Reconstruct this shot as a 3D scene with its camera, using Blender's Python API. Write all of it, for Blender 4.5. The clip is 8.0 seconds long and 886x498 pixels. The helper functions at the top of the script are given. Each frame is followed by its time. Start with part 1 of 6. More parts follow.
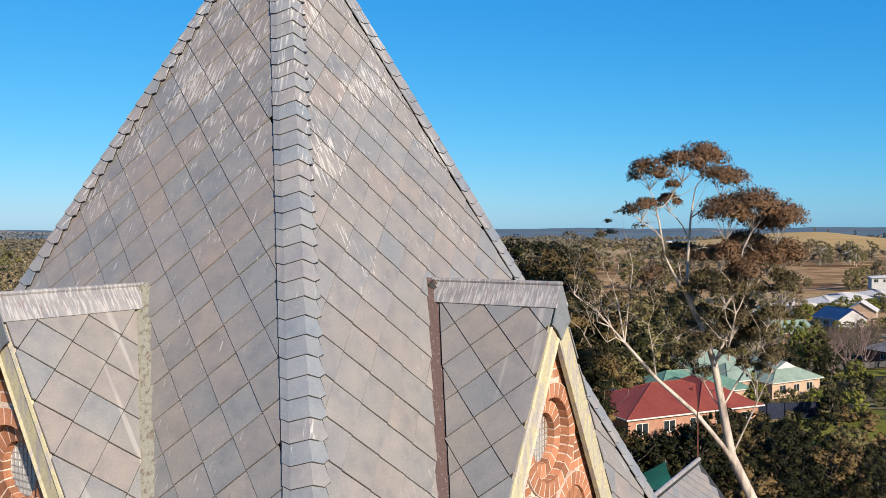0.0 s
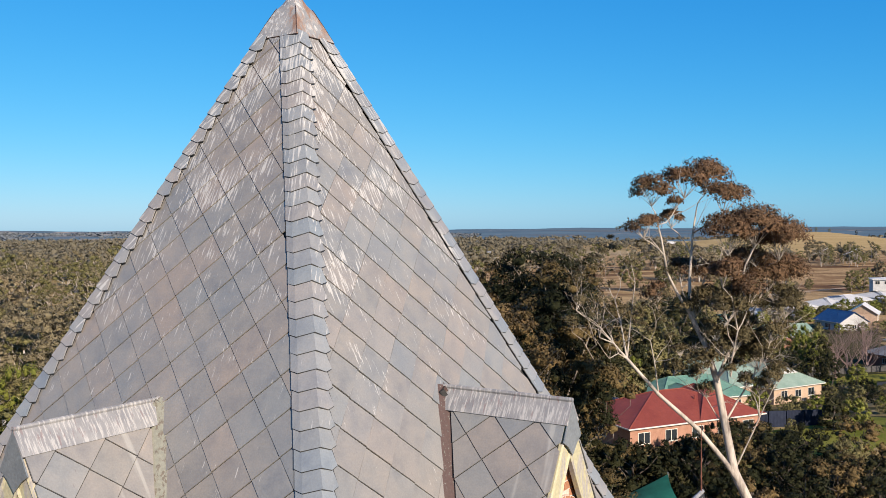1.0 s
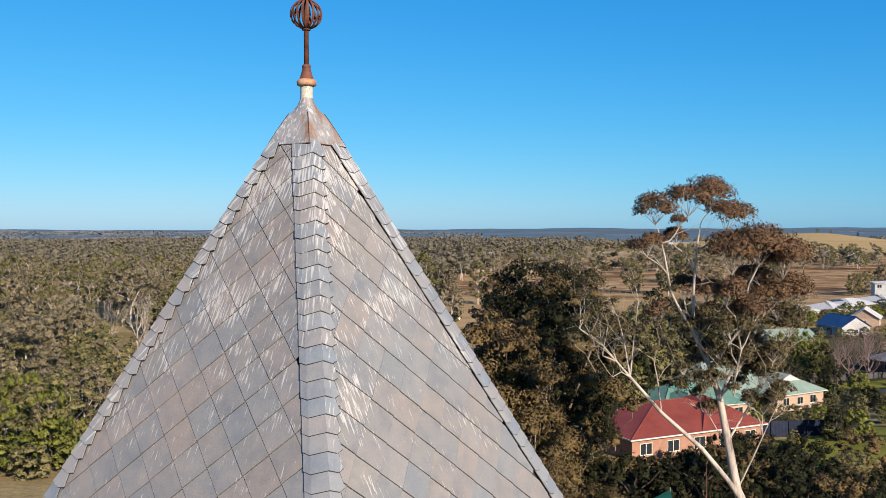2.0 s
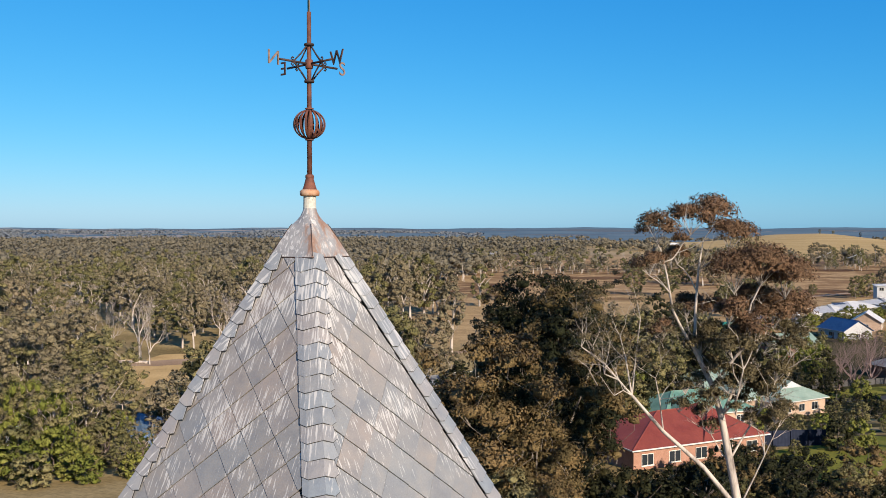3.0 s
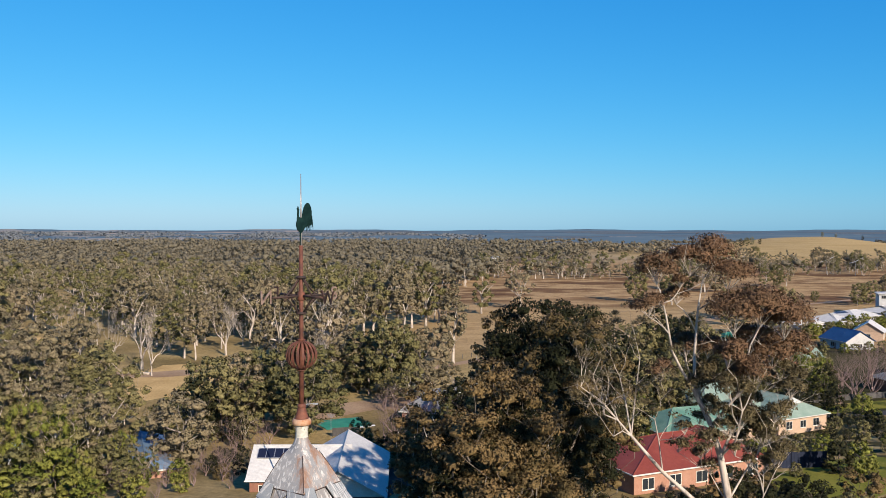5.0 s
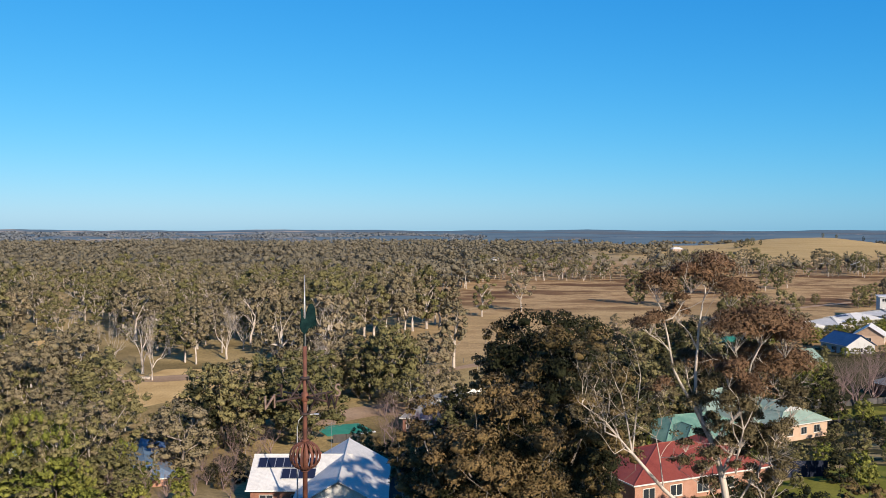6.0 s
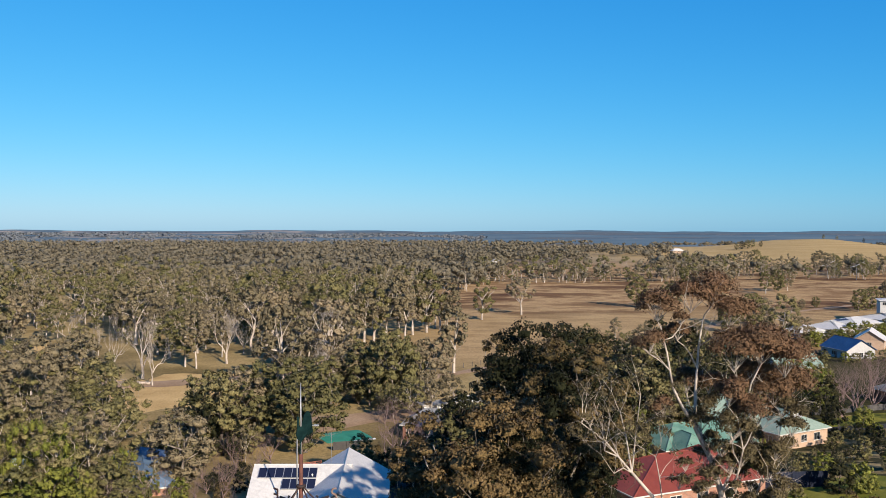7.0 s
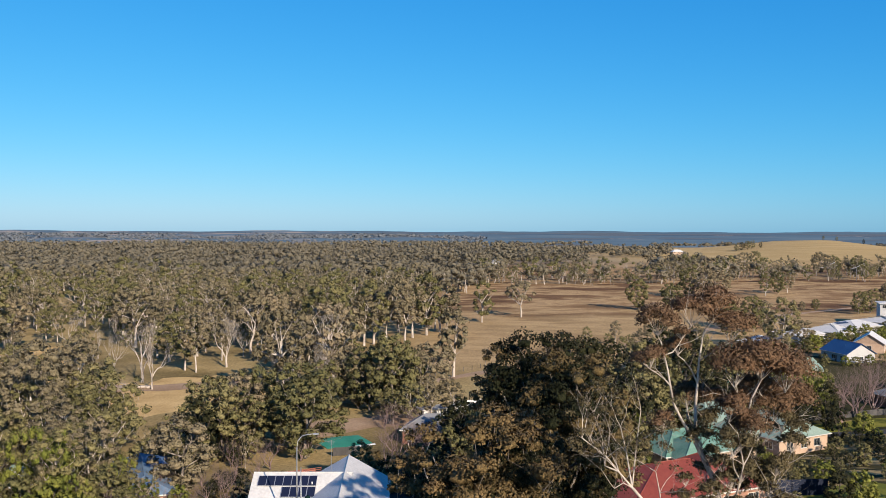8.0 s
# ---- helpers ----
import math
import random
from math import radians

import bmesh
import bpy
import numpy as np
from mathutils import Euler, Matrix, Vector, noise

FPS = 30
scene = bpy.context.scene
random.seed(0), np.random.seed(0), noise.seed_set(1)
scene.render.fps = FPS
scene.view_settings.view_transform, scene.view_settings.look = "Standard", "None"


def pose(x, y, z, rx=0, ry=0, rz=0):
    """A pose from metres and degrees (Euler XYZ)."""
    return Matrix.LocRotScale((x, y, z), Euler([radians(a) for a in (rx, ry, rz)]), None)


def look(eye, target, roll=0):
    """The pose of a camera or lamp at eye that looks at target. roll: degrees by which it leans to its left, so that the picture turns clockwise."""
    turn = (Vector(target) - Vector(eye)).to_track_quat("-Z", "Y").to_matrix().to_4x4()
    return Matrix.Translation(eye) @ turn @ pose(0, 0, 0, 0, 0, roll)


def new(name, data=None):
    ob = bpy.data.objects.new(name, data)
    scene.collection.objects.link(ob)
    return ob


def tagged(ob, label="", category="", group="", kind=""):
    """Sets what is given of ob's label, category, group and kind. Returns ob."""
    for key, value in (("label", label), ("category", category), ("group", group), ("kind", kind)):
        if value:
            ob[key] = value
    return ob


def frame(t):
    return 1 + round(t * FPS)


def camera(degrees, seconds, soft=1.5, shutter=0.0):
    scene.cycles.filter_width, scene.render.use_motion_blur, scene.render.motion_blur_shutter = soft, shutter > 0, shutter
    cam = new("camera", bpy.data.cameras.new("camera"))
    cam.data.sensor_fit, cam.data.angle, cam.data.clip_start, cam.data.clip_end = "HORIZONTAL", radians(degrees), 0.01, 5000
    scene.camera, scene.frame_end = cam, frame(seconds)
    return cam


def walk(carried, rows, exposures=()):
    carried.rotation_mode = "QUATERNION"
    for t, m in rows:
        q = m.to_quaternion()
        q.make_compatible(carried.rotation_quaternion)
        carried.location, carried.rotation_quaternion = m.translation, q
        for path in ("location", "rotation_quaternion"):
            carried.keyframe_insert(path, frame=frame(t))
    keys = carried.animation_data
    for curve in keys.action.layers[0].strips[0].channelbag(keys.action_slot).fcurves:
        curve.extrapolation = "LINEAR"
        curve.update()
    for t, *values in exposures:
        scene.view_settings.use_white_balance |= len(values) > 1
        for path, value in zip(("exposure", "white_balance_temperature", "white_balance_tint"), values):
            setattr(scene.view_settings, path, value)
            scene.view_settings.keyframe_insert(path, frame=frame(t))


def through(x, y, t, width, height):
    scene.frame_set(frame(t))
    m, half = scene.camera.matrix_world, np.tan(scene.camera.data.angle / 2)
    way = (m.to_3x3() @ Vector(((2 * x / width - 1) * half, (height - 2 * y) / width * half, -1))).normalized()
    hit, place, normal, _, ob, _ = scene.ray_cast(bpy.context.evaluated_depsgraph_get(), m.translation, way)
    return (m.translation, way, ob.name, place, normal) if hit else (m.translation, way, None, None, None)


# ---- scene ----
cam = camera(55.0, 8.0, soft=0.8)
PATH = [
    (0, pose(-0.000, 0.000, 24.000, 88.654, 0.225, -0.000)),
    (0.5, pose(-0.028, -0.015, 24.568, 88.722, 0.304, 0.024)),
    (1, pose(-0.098, -0.056, 25.114, 88.647, 0.310, 0.057)),
    (1.5, pose(-0.189, -0.014, 25.720, 88.626, 0.211, 0.087)),
    (3, pose(-0.236, 0.089, 27.623, 88.538, 0.027, 0.268)),
    (3.5, pose(-0.144, 0.059, 28.295, 88.516, -0.052, 0.335)),
    (4, pose(-0.087, -0.001, 28.982, 88.549, -0.035, 0.391)),
    (4.5, pose(-0.074, -0.044, 29.662, 88.615, -0.018, 0.404)),
    (6, pose(-0.123, -0.014, 31.450, 88.633, -0.035, 0.452)),
    (6.5, pose(-0.128, 0.019, 32.091, 88.644, -0.030, 0.453)),
    (7, pose(-0.081, 0.041, 32.696, 88.659, -0.083, 0.477)),
    (7.5, pose(-0.084, 0.096, 33.201, 88.683, -0.095, 0.474)),
    (8, pose(-0.101, 0.134, 33.652, 88.678, -0.123, 0.468)),
]
walk(cam, PATH)

# ---- light ----
SKY_GRADE = ((0.058, 1.65, 11.2), (0.65, 0.79, 12.0), (1.91, 0.47, 11.0))      # gain, power and ceiling of red, green, blue
SUN_AZ, SUN_EL = radians(-60), radians(25.5)      # from +x, counter-clockwise; height over the horizon
world = bpy.data.worlds.new("sky")
scene.world = world
world.use_nodes = True
wn = world.node_tree
sky = wn.nodes.new("ShaderNodeTexSky")
sky.sky_type, sky.sun_disc = "NISHITA", False
sky.sun_elevation, sky.sun_rotation = SUN_EL, radians(90) - SUN_AZ
sky.altitude, sky.air_density, sky.dust_density, sky.ozone_density = 200, 1.0, 0.3, 2.0
# the deep winter blue: each channel of the sky graded, and the glow round the sun held to the brightness of the horizon
split, merge = wn.nodes.new("ShaderNodeSeparateColor"), wn.nodes.new("ShaderNodeCombineColor")
wn.links.new(sky.outputs[0], split.inputs[0])
for i, (gain, power, most) in enumerate(SKY_GRADE):
    socket = split.outputs[i]
    for op, value in (("MINIMUM", most), ("POWER", power), ("MULTIPLY", gain)):
        step = wn.nodes.new("ShaderNodeMath")
        step.operation, step.inputs[1].default_value = op, value
        wn.links.new(socket, step.inputs[0])
        socket = step.outputs[0]
    wn.links.new(socket, merge.inputs[i])
wn.links.new(merge.outputs[0], wn.nodes["Background"].inputs[0])
wn.nodes["Background"].inputs[1].default_value = 0.1
sun = new("sun", bpy.data.lights.new("sun", "SUN"))
sun.data.energy, sun.data.angle, sun.data.color = 4.8, radians(0.53), (1.0, 0.86, 0.71)
sun.matrix_world = look((0, 0, 0), (-math.cos(SUN_EL) * math.cos(SUN_AZ), -math.cos(SUN_EL) * math.sin(SUN_AZ), -math.sin(SUN_EL)))
scene.view_settings.exposure = 0.92


# ---- materials ----
class Mat:
    """A node material under construction."""

    def __init__(self, name, rough=0.7, metal=0.0, spec=0.4):
        self.m = bpy.data.materials.new(name)
        self.m.use_nodes = True
        self.t = self.m.node_tree
        self.b = self.t.nodes["Principled BSDF"]
        self.b.inputs["Roughness"].default_value = rough
        self.b.inputs["Metallic"].default_value = metal
        self.b.inputs["Specular IOR Level"].default_value = spec

    def n(self, kind, **inputs):
        node = self.t.nodes.new("ShaderNode" + kind)
        for key, value in inputs.items():
            self.put(node.inputs[key], value)
        return node

    def put(self, socket, value):
        if isinstance(value, bpy.types.NodeSocket):
            self.t.links.new(value, socket)
        else:
            socket.default_value = value

    def place(self, sx=1, sy=1, sz=1, local=False, turn=0.0):
        if local:
            src = self.n("TexCoord").outputs["Object"]
        else:
            src = self.n("NewGeometry").outputs["Position"]
        mp = self.n("Mapping", Vector=src, Scale=(sx, sy, sz), Rotation=(0, 0, turn))
        return mp.outputs[0]

    def noise(self, where, scale, detail=4, rough=0.55):
        return self.n("TexNoise", Vector=where, Scale=scale, Detail=detail, Roughness=rough).outputs["Fac"]

    def ramp(self, fac, *stops):
        r = self.n("ValToRGB", Fac=fac)
        e = r.color_ramp.elements
        while len(e) < len(stops):
            e.new(0.5)
        for k, (p, c) in zip(e, stops):
            k.position, k.color = p, ((c, c, c, 1) if isinstance(c, (int, float)) else (*c, 1))
        return r.outputs[0]

    def mix(self, fac, a, b, how="MIX"):
        x = self.n("MixRGB", Fac=fac)
        x.blend_type = how
        for i, v in ((1, a), (2, b)):
            self.put(x.inputs[i], v if isinstance(v, bpy.types.NodeSocket) else (*v, 1))
        return x.outputs[0]

    def math(self, op, a, b=0.0):
        x = self.t.nodes.new("ShaderNodeMath")
        x.operation = op
        self.put(x.inputs[0], a), self.put(x.inputs[1], b)
        return x.outputs[0]

    def rnd(self):
        return self.n("ObjectInfo").outputs["Random"]

    def island(self):
        return self.n("NewGeometry").outputs["Random Per Island"]

    def color(self, c):
        self.put(self.b.inputs["Base Color"], c if isinstance(c, bpy.types.NodeSocket) else (*c, 1))
        return self

    def bump(self, fac, strength=0.3, dist=0.01):
        self.put(self.b.inputs["Normal"], self.n("Bump", Strength=strength, Distance=dist, Height=fac).outputs[0])
        return self


def plain(name, c1, c2, scale=2.0, fine=40.0, rough=0.7, metal=0.0, bump=0.2, dist=0.004, vary=0.25, spec=0.4):
    """A surface of two tones: broad stains, fine grain and a shift from object to object."""
    m = Mat(name, rough, metal, spec)
    w = m.place()
    broad = m.ramp(m.noise(w, scale, 5, 0.6), (0.3, c1), (0.7, c2))
    grain = m.ramp(m.noise(w, fine, 3), (0.25, 0.72), (0.75, 1.12))
    tone = m.ramp(m.rnd(), (0.0, 1 - vary), (1.0, 1 + vary * 0.6))
    m.color(m.mix(1.0, m.mix(1.0, broad, grain, "MULTIPLY"), tone, "MULTIPLY"))
    return m.bump(m.noise(w, fine, 4), bump, dist).m


def slate_material(name, droppings, cast=(1.0, 1.0, 1.0), ridge=None):
    """Weathered slates; ridge: direction in degrees of a ridge below which pale streaks run."""
    m = Mat(name, 0.55, 0.0, 0.45)
    loc = m.place(local=True)
    shift = m.n("VectorMath", **{})
    shift.operation = "ADD"
    m.put(shift.inputs[0], loc)
    m.put(shift.inputs[1], m.n("CombineXYZ", X=m.math("MULTIPLY", m.rnd(), 37.0), Y=m.math("MULTIPLY", m.rnd(), 91.0), Z=0.0).outputs[0])
    where = shift.outputs[0]
    base = m.ramp(m.rnd(), (0.0, (0.16, 0.168, 0.178)), (0.3, (0.184, 0.178, 0.172)), (0.6, (0.2, 0.182, 0.172)),
                  (0.8, (0.174, 0.182, 0.188)), (1.0, (0.208, 0.192, 0.182)))
    cloud = m.ramp(m.noise(where, 3.0, 5, 0.65), (0.28, (0.8, 0.81, 0.84)), (0.48, (1.0, 0.99, 0.975)), (0.74, (1.2, 1.13, 1.06)))
    wide = m.ramp(m.noise(m.place(), 0.55, 4, 0.6), (0.3, (0.92, 0.96, 1.0)), (0.5, (1.0, 1.0, 1.0)), (0.7, (1.07, 1.01, 0.965)))
    c = m.mix(1.0, m.mix(1.0, base, cloud, "MULTIPLY"), wide, "MULTIPLY")
    c = m.mix(1.0, c, cast, "MULTIPLY")
    grain = m.ramp(m.noise(where, 60, 3), (0.2, 0.86), (0.8, 1.1))
    c = m.mix(1.0, c, grain, "MULTIPLY")
    long = m.n("Mapping", Vector=where, Scale=(44.0, 4.2, 1.0), Rotation=(0, 0, 0.05)).outputs[0]
    streak = m.noise(long, 1.0, 4, 0.62)
    if droppings:
        z = m.n("SeparateXYZ", Vector=m.n("NewGeometry").outputs["Position"]).outputs[2]
        # droppings fall thick below the perch on the finial and thin out down the spire
        high = m.n("MapRange", Value=z)
        for i, v in ((1, 23.0), (2, 27.4), (3, -0.02), (4, 0.17)):
            high.inputs[i].default_value = v
        patch = m.math("MULTIPLY", m.math("SUBTRACT", m.noise(m.place(), 1.5, 3), 0.5), 0.5)
        edge = m.math("ADD", m.math("ADD", streak, high.outputs[0]), patch)
        mask = m.ramp(edge, (0.66, 0.0), (0.71, 1.0))
        c = m.mix(m.math("MULTIPLY", mask, 0.7), c, (0.46, 0.445, 0.42))
    if ridge is not None:
        along = m.n("VectorMath")
        along.operation = "DOT_PRODUCT"
        m.put(along.inputs[0], m.n("NewGeometry").outputs["Position"])
        along.inputs[1].default_value = (math.cos(radians(ridge)), math.sin(radians(ridge)), 0)
        z = m.n("SeparateXYZ", Vector=m.n("NewGeometry").outputs["Position"]).outputs[2]
        run = m.noise(m.n("CombineXYZ", X=m.math("MULTIPLY", along.outputs["Value"], 7.0), Y=m.math("MULTIPLY", z, 0.5), Z=0.0).outputs[0], 1.0, 3, 0.5)
        c = m.mix(m.ramp(run, (0.6, 0.0), (0.68, 0.42)), c, (0.36, 0.35, 0.325))
    dark = m.ramp(m.noise(m.n("Mapping", Vector=where, Scale=(30.0, 9.0, 1.0)).outputs[0], 0.8, 2), (0.7, 0.0), (0.76, 0.6))
    c = m.mix(dark, c, (0.12, 0.11, 0.11))
    m.color(c)
    m.put(m.b.inputs["Roughness"], m.ramp(m.noise(where, 6), (0.3, 0.42), (0.7, 0.66)))
    return m.bump(m.noise(where, 45, 4), 0.25, 0.004).m


def lead_material():
    m = Mat("weathered lead", 0.6, 0.1)
    w = m.place()
    c = m.ramp(m.noise(w, 3.0, 5, 0.65), (0.3, (0.165, 0.168, 0.176)), (0.55, (0.26, 0.252, 0.245)), (0.75, (0.38, 0.365, 0.345)))
    drip = m.noise(m.place(34.0, 34.0, 3.2), 1.0, 4, 0.6)
    c = m.mix(m.ramp(drip, (0.53, 0.0), (0.6, 0.8)), c, (0.5, 0.485, 0.46))
    rust = m.noise(m.place(4.200, 4.200, 1.008), 1.0, 4, 0.6)
    x = m.n("SeparateXYZ", Vector=m.n("NewGeometry").outputs["Position"]).outputs[0]
    lee = m.math("MULTIPLY", m.math("SUBTRACT", m.math("MINIMUM", x, -1.651), -1.811), 0.9)
    fine = m.math("MULTIPLY", m.math("SUBTRACT", drip, 0.5), 0.5)
    c = m.mix(m.ramp(m.math("ADD", m.math("ADD", rust, lee), fine), (0.54, 0.0), (0.68, 0.8)), c, (0.2, 0.098, 0.05))
    m.color(c)
    return m.bump(m.noise(w, 30, 4), 0.3, 0.006).m


def capping_material(name, az):
    """Paint that peels in streaks down a ridge capping; az: the direction of the ridge in degrees."""
    m = Mat(name, 0.65)
    along = m.n("VectorMath")
    along.operation = "DOT_PRODUCT"
    m.put(along.inputs[0], m.n("NewGeometry").outputs["Position"])
    along.inputs[1].default_value = (math.cos(radians(az)), math.sin(radians(az)), 0)
    z = m.n("SeparateXYZ", Vector=m.n("NewGeometry").outputs["Position"]).outputs[2]
    lay = lambda fine, tall: m.n("CombineXYZ", X=m.math("MULTIPLY", along.outputs["Value"], fine), Y=m.math("MULTIPLY", z, tall), Z=0.0).outputs[0]
    drip = m.noise(lay(46.0, 5.0), 1.0, 5, 0.7)
    base = m.ramp(m.noise(m.place(), 5, 4), (0.35, (0.16, 0.16, 0.17)), (0.7, (0.235, 0.23, 0.23)))
    c = m.mix(m.ramp(drip, (0.5, 0.0), (0.58, 0.8)), base, (0.36, 0.348, 0.338))
    mauve = m.ramp(m.noise(lay(30.0, 7.0), 1.0, 4, 0.65), (0.58, 0.0), (0.65, 0.75))
    m.color(m.mix(mauve, c, (0.17, 0.125, 0.125)))
    return m.bump(drip, 0.4, 0.008).m


def flaking_timber(name, paint, under, amount=0.5, along=2.0, fine=12.0):
    m = Mat(name, 0.7)
    w = m.place(fine, fine, along)
    flake = m.noise(w, 1.0, 5, 0.7)
    c = m.mix(m.ramp(flake, (amount, 0.0), (amount + 0.07, 1.0)), paint, under)
    g = m.ramp(m.noise(m.place(), 35, 3), (0.2, 0.75), (0.8, 1.15))
    m.color(m.mix(1.0, c, g, "MULTIPLY"))
    return m.bump(flake, 0.5, 0.006).m


def rusty(name, c1, c2):
    m = Mat(name, 0.75, 0.25)
    w = m.place()
    m.color(m.ramp(m.noise(w, 9, 5, 0.7), (0.35, c1), (0.65, c2)))
    return m.bump(m.noise(w, 60, 4), 0.4, 0.004).m


def leaf_material(name, *tones, through=0.1):
    m = Mat(name, 0.6, 0.0, 0.1)
    tree = m.math("MULTIPLY", m.rnd(), 0.5)
    pick = m.math("ADD", m.math("MULTIPLY", m.island(), 0.1), tree)
    clump = m.math("MULTIPLY", m.math("SUBTRACT", m.noise(m.place(), 0.17, 5, 0.68), 0.26), 0.8)
    pick = m.math("ADD", pick, clump)
    stops = [((i + 0.5) / len(tones) * 0.9 + 0.05, c) for i, c in enumerate(tones)]
    c = m.ramp(pick, *stops)
    spray = m.noise(m.place(), 3.4, 4, 0.7)
    c = m.mix(1.0, c, m.ramp(spray, (0.32, 0.5), (0.5, 0.95), (0.7, 1.5)), "MULTIPLY")
    m.color(c)
    m.bump(spray, 0.7, 0.35)
    back = m.n("BsdfTranslucent", Color=c)
    blend = m.n("MixShader", Fac=through)
    m.t.links.new(m.b.outputs[0], blend.inputs[1])
    m.t.links.new(back.outputs[0], blend.inputs[2])
    m.t.links.new(blend.outputs[0], m.t.nodes["Material Output"].inputs[0])
    return m.m


def bark_material(name, pale, dark, split=0.5):
    m = Mat(name, 0.75)
    w = m.place(1.2, 1.2, 0.35)
    c = m.ramp(m.noise(w, 1.6, 5, 0.65), (split - 0.14, dark), (split + 0.1, pale))
    g = m.ramp(m.noise(m.place(9, 9, 1.5), 1.0, 4), (0.2, 0.7), (0.8, 1.15))
    m.color(m.mix(1.0, c, g, "MULTIPLY"))
    return m.bump(m.noise(m.place(6, 6, 1), 2.0, 4), 0.4, 0.03).m


def sheet_roof(name, c1, c2):
    m = Mat(name, 0.6, 0.0, 0.3)
    w = m.place()
    c = m.ramp(m.noise(w, 0.45, 4, 0.6), (0.3, c1), (0.7, c2))
    c = m.mix(1.0, c, m.ramp(m.noise(m.place(3, 3, 0.7), 1.0, 4), (0.25, 0.82), (0.75, 1.1)), "MULTIPLY")
    m.color(c)
    ribs = m.n("TexWave", Vector=m.place(local=True), Scale=2.4)
    ribs.bands_direction = "X"
    return m.bump(ribs.outputs["Fac"], 0.35, 0.03).m


def ground_material():
    m = Mat("dry winter grass, hazed far off", 0.95, 0.0, 0.05)
    grass = m.ramp(m.noise(m.place(), 0.035, 6, 0.62), (0.28, (0.1, 0.076, 0.034)), (0.42, (0.19, 0.14, 0.062)),
                   (0.58, (0.31, 0.228, 0.105)), (0.75, (0.15, 0.125, 0.045)))
    bands = m.ramp(m.noise(m.place(0.011, 0.02, 1, turn=0.5), 1.0, 9, 0.72), (0.36, (0.088, 0.046, 0.024)), (0.46, (0.17, 0.097, 0.047)),
                   (0.52, (0.39, 0.265, 0.132)), (0.58, (0.22, 0.13, 0.063)), (0.7, (0.13, 0.078, 0.037)))
    sep = m.n("SeparateXYZ", Vector=m.n("NewGeometry").outputs["Position"])
    # paler mown straw on the near side of the paddock
    mown = m.n("MapRange", Value=m.math("ADD", sep.outputs[1], m.math("MULTIPLY", m.noise(m.place(0.012, 0.03, 1, turn=0.5), 1.0, 4, 0.6), 240.0)))
    for i, v in ((1, 500.0), (2, 575.0), (3, 0.62), (4, 0.0)):
        mown.inputs[i].default_value = v
    straw = m.ramp(m.noise(m.place(0.03, 0.06, 1, turn=0.5), 1.0, 6, 0.65), (0.38, (0.27, 0.185, 0.088)), (0.6, (0.4, 0.28, 0.138)))
    bands = m.mix(mown.outputs[0], bands, straw)
    far = m.n("MapRange", Value=sep.outputs[1])
    for i, v in ((1, 225.0), (2, 265.0), (3, 0.0), (4, 1.0)):
        far.inputs[i].default_value = v
    side = m.n("MapRange", Value=sep.outputs[0])
    for i, v in ((1, -45.0), (2, 0.0), (3, 0.0), (4, 1.0)):
        side.inputs[i].default_value = v
    c = m.mix(m.math("MULTIPLY", far.outputs[0], side.outputs[0]), grass, bands)
    hill = m.n("MapRange", Value=sep.outputs[1])
    for i, v in ((1, 900.0), (2, 1150.0), (3, 0.0), (4, 1.0)):
        hill.inputs[i].default_value = v
    pasture = m.ramp(m.noise(m.place(0.004, 0.01, 1), 1.0, 5, 0.6), (0.35, (0.34, 0.235, 0.1)), (0.65, (0.42, 0.3, 0.14)))
    east = m.n("MapRange", Value=sep.outputs[0])
    for i, v in ((1, 120.0), (2, 330.0), (3, 0.0), (4, 1.0)):
        east.inputs[i].default_value = v
    c = m.mix(hill.outputs[0], c, m.mix(east.outputs[0], (0.2, 0.165, 0.12), pasture))
    # past 1750 m the ground colour turns blue-grey to paint in haze
    far_haze = m.n("MapRange", Value=sep.outputs[1])
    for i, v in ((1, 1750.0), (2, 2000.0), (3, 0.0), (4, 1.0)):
        far_haze.inputs[i].default_value = v
    c = m.mix(far_haze.outputs[0], c, (0.1, 0.12, 0.135))
    tuft = m.ramp(m.noise(m.place(), 1.3, 5, 0.7), (0.25, 0.55), (0.75, 1.3))
    m.color(m.mix(1.0, c, tuft, "MULTIPLY"))
    return m.bump(m.noise(m.place(), 2.0, 5), 0.5, 0.15).m


SLATE = slate_material("grey fibre slate", True)
HIPSLATE = slate_material("blue-grey hip slate", True, (1.06, 1.13, 1.2))
PLATE = plain("blue-grey zinc", (0.126, 0.143, 0.160), (0.185, 0.202, 0.218), 4, 40, 0.5)
SLATE_LOW = slate_material("grey dormer slate", False)
SLATE_DORMER = {k: slate_material("pale-streaked dormer slate", False, ridge=-90 + 12.64 + 45 * k) for k in (-1, 1)}
# felt below the slates; also the painted shade in gaps by caps and valleys
UNDER = plain("dark roofing felt and gap shade", (0.02, 0.02, 0.022), (0.035, 0.033, 0.03), vary=0)
LEAD = lead_material()
CAPPING = {k: capping_material("peeling paint on ridge capping", -90 + 12.64 + 45 * k) for k in (-1, 1)}
CREAM = flaking_timber("flaking cream bargeboard paint", (0.386, 0.353, 0.227), (0.311, 0.286, 0.260), 0.5)
VALLEY = {-1: flaking_timber("pale worn valley board", (0.185, 0.183, 0.15), (0.115, 0.095, 0.075), 0.52, 1.6, 24.0),
          1: flaking_timber("flaking maroon valley board", (0.06, 0.034, 0.03), (0.13, 0.125, 0.11), 0.58, 7.0, 46.0)}
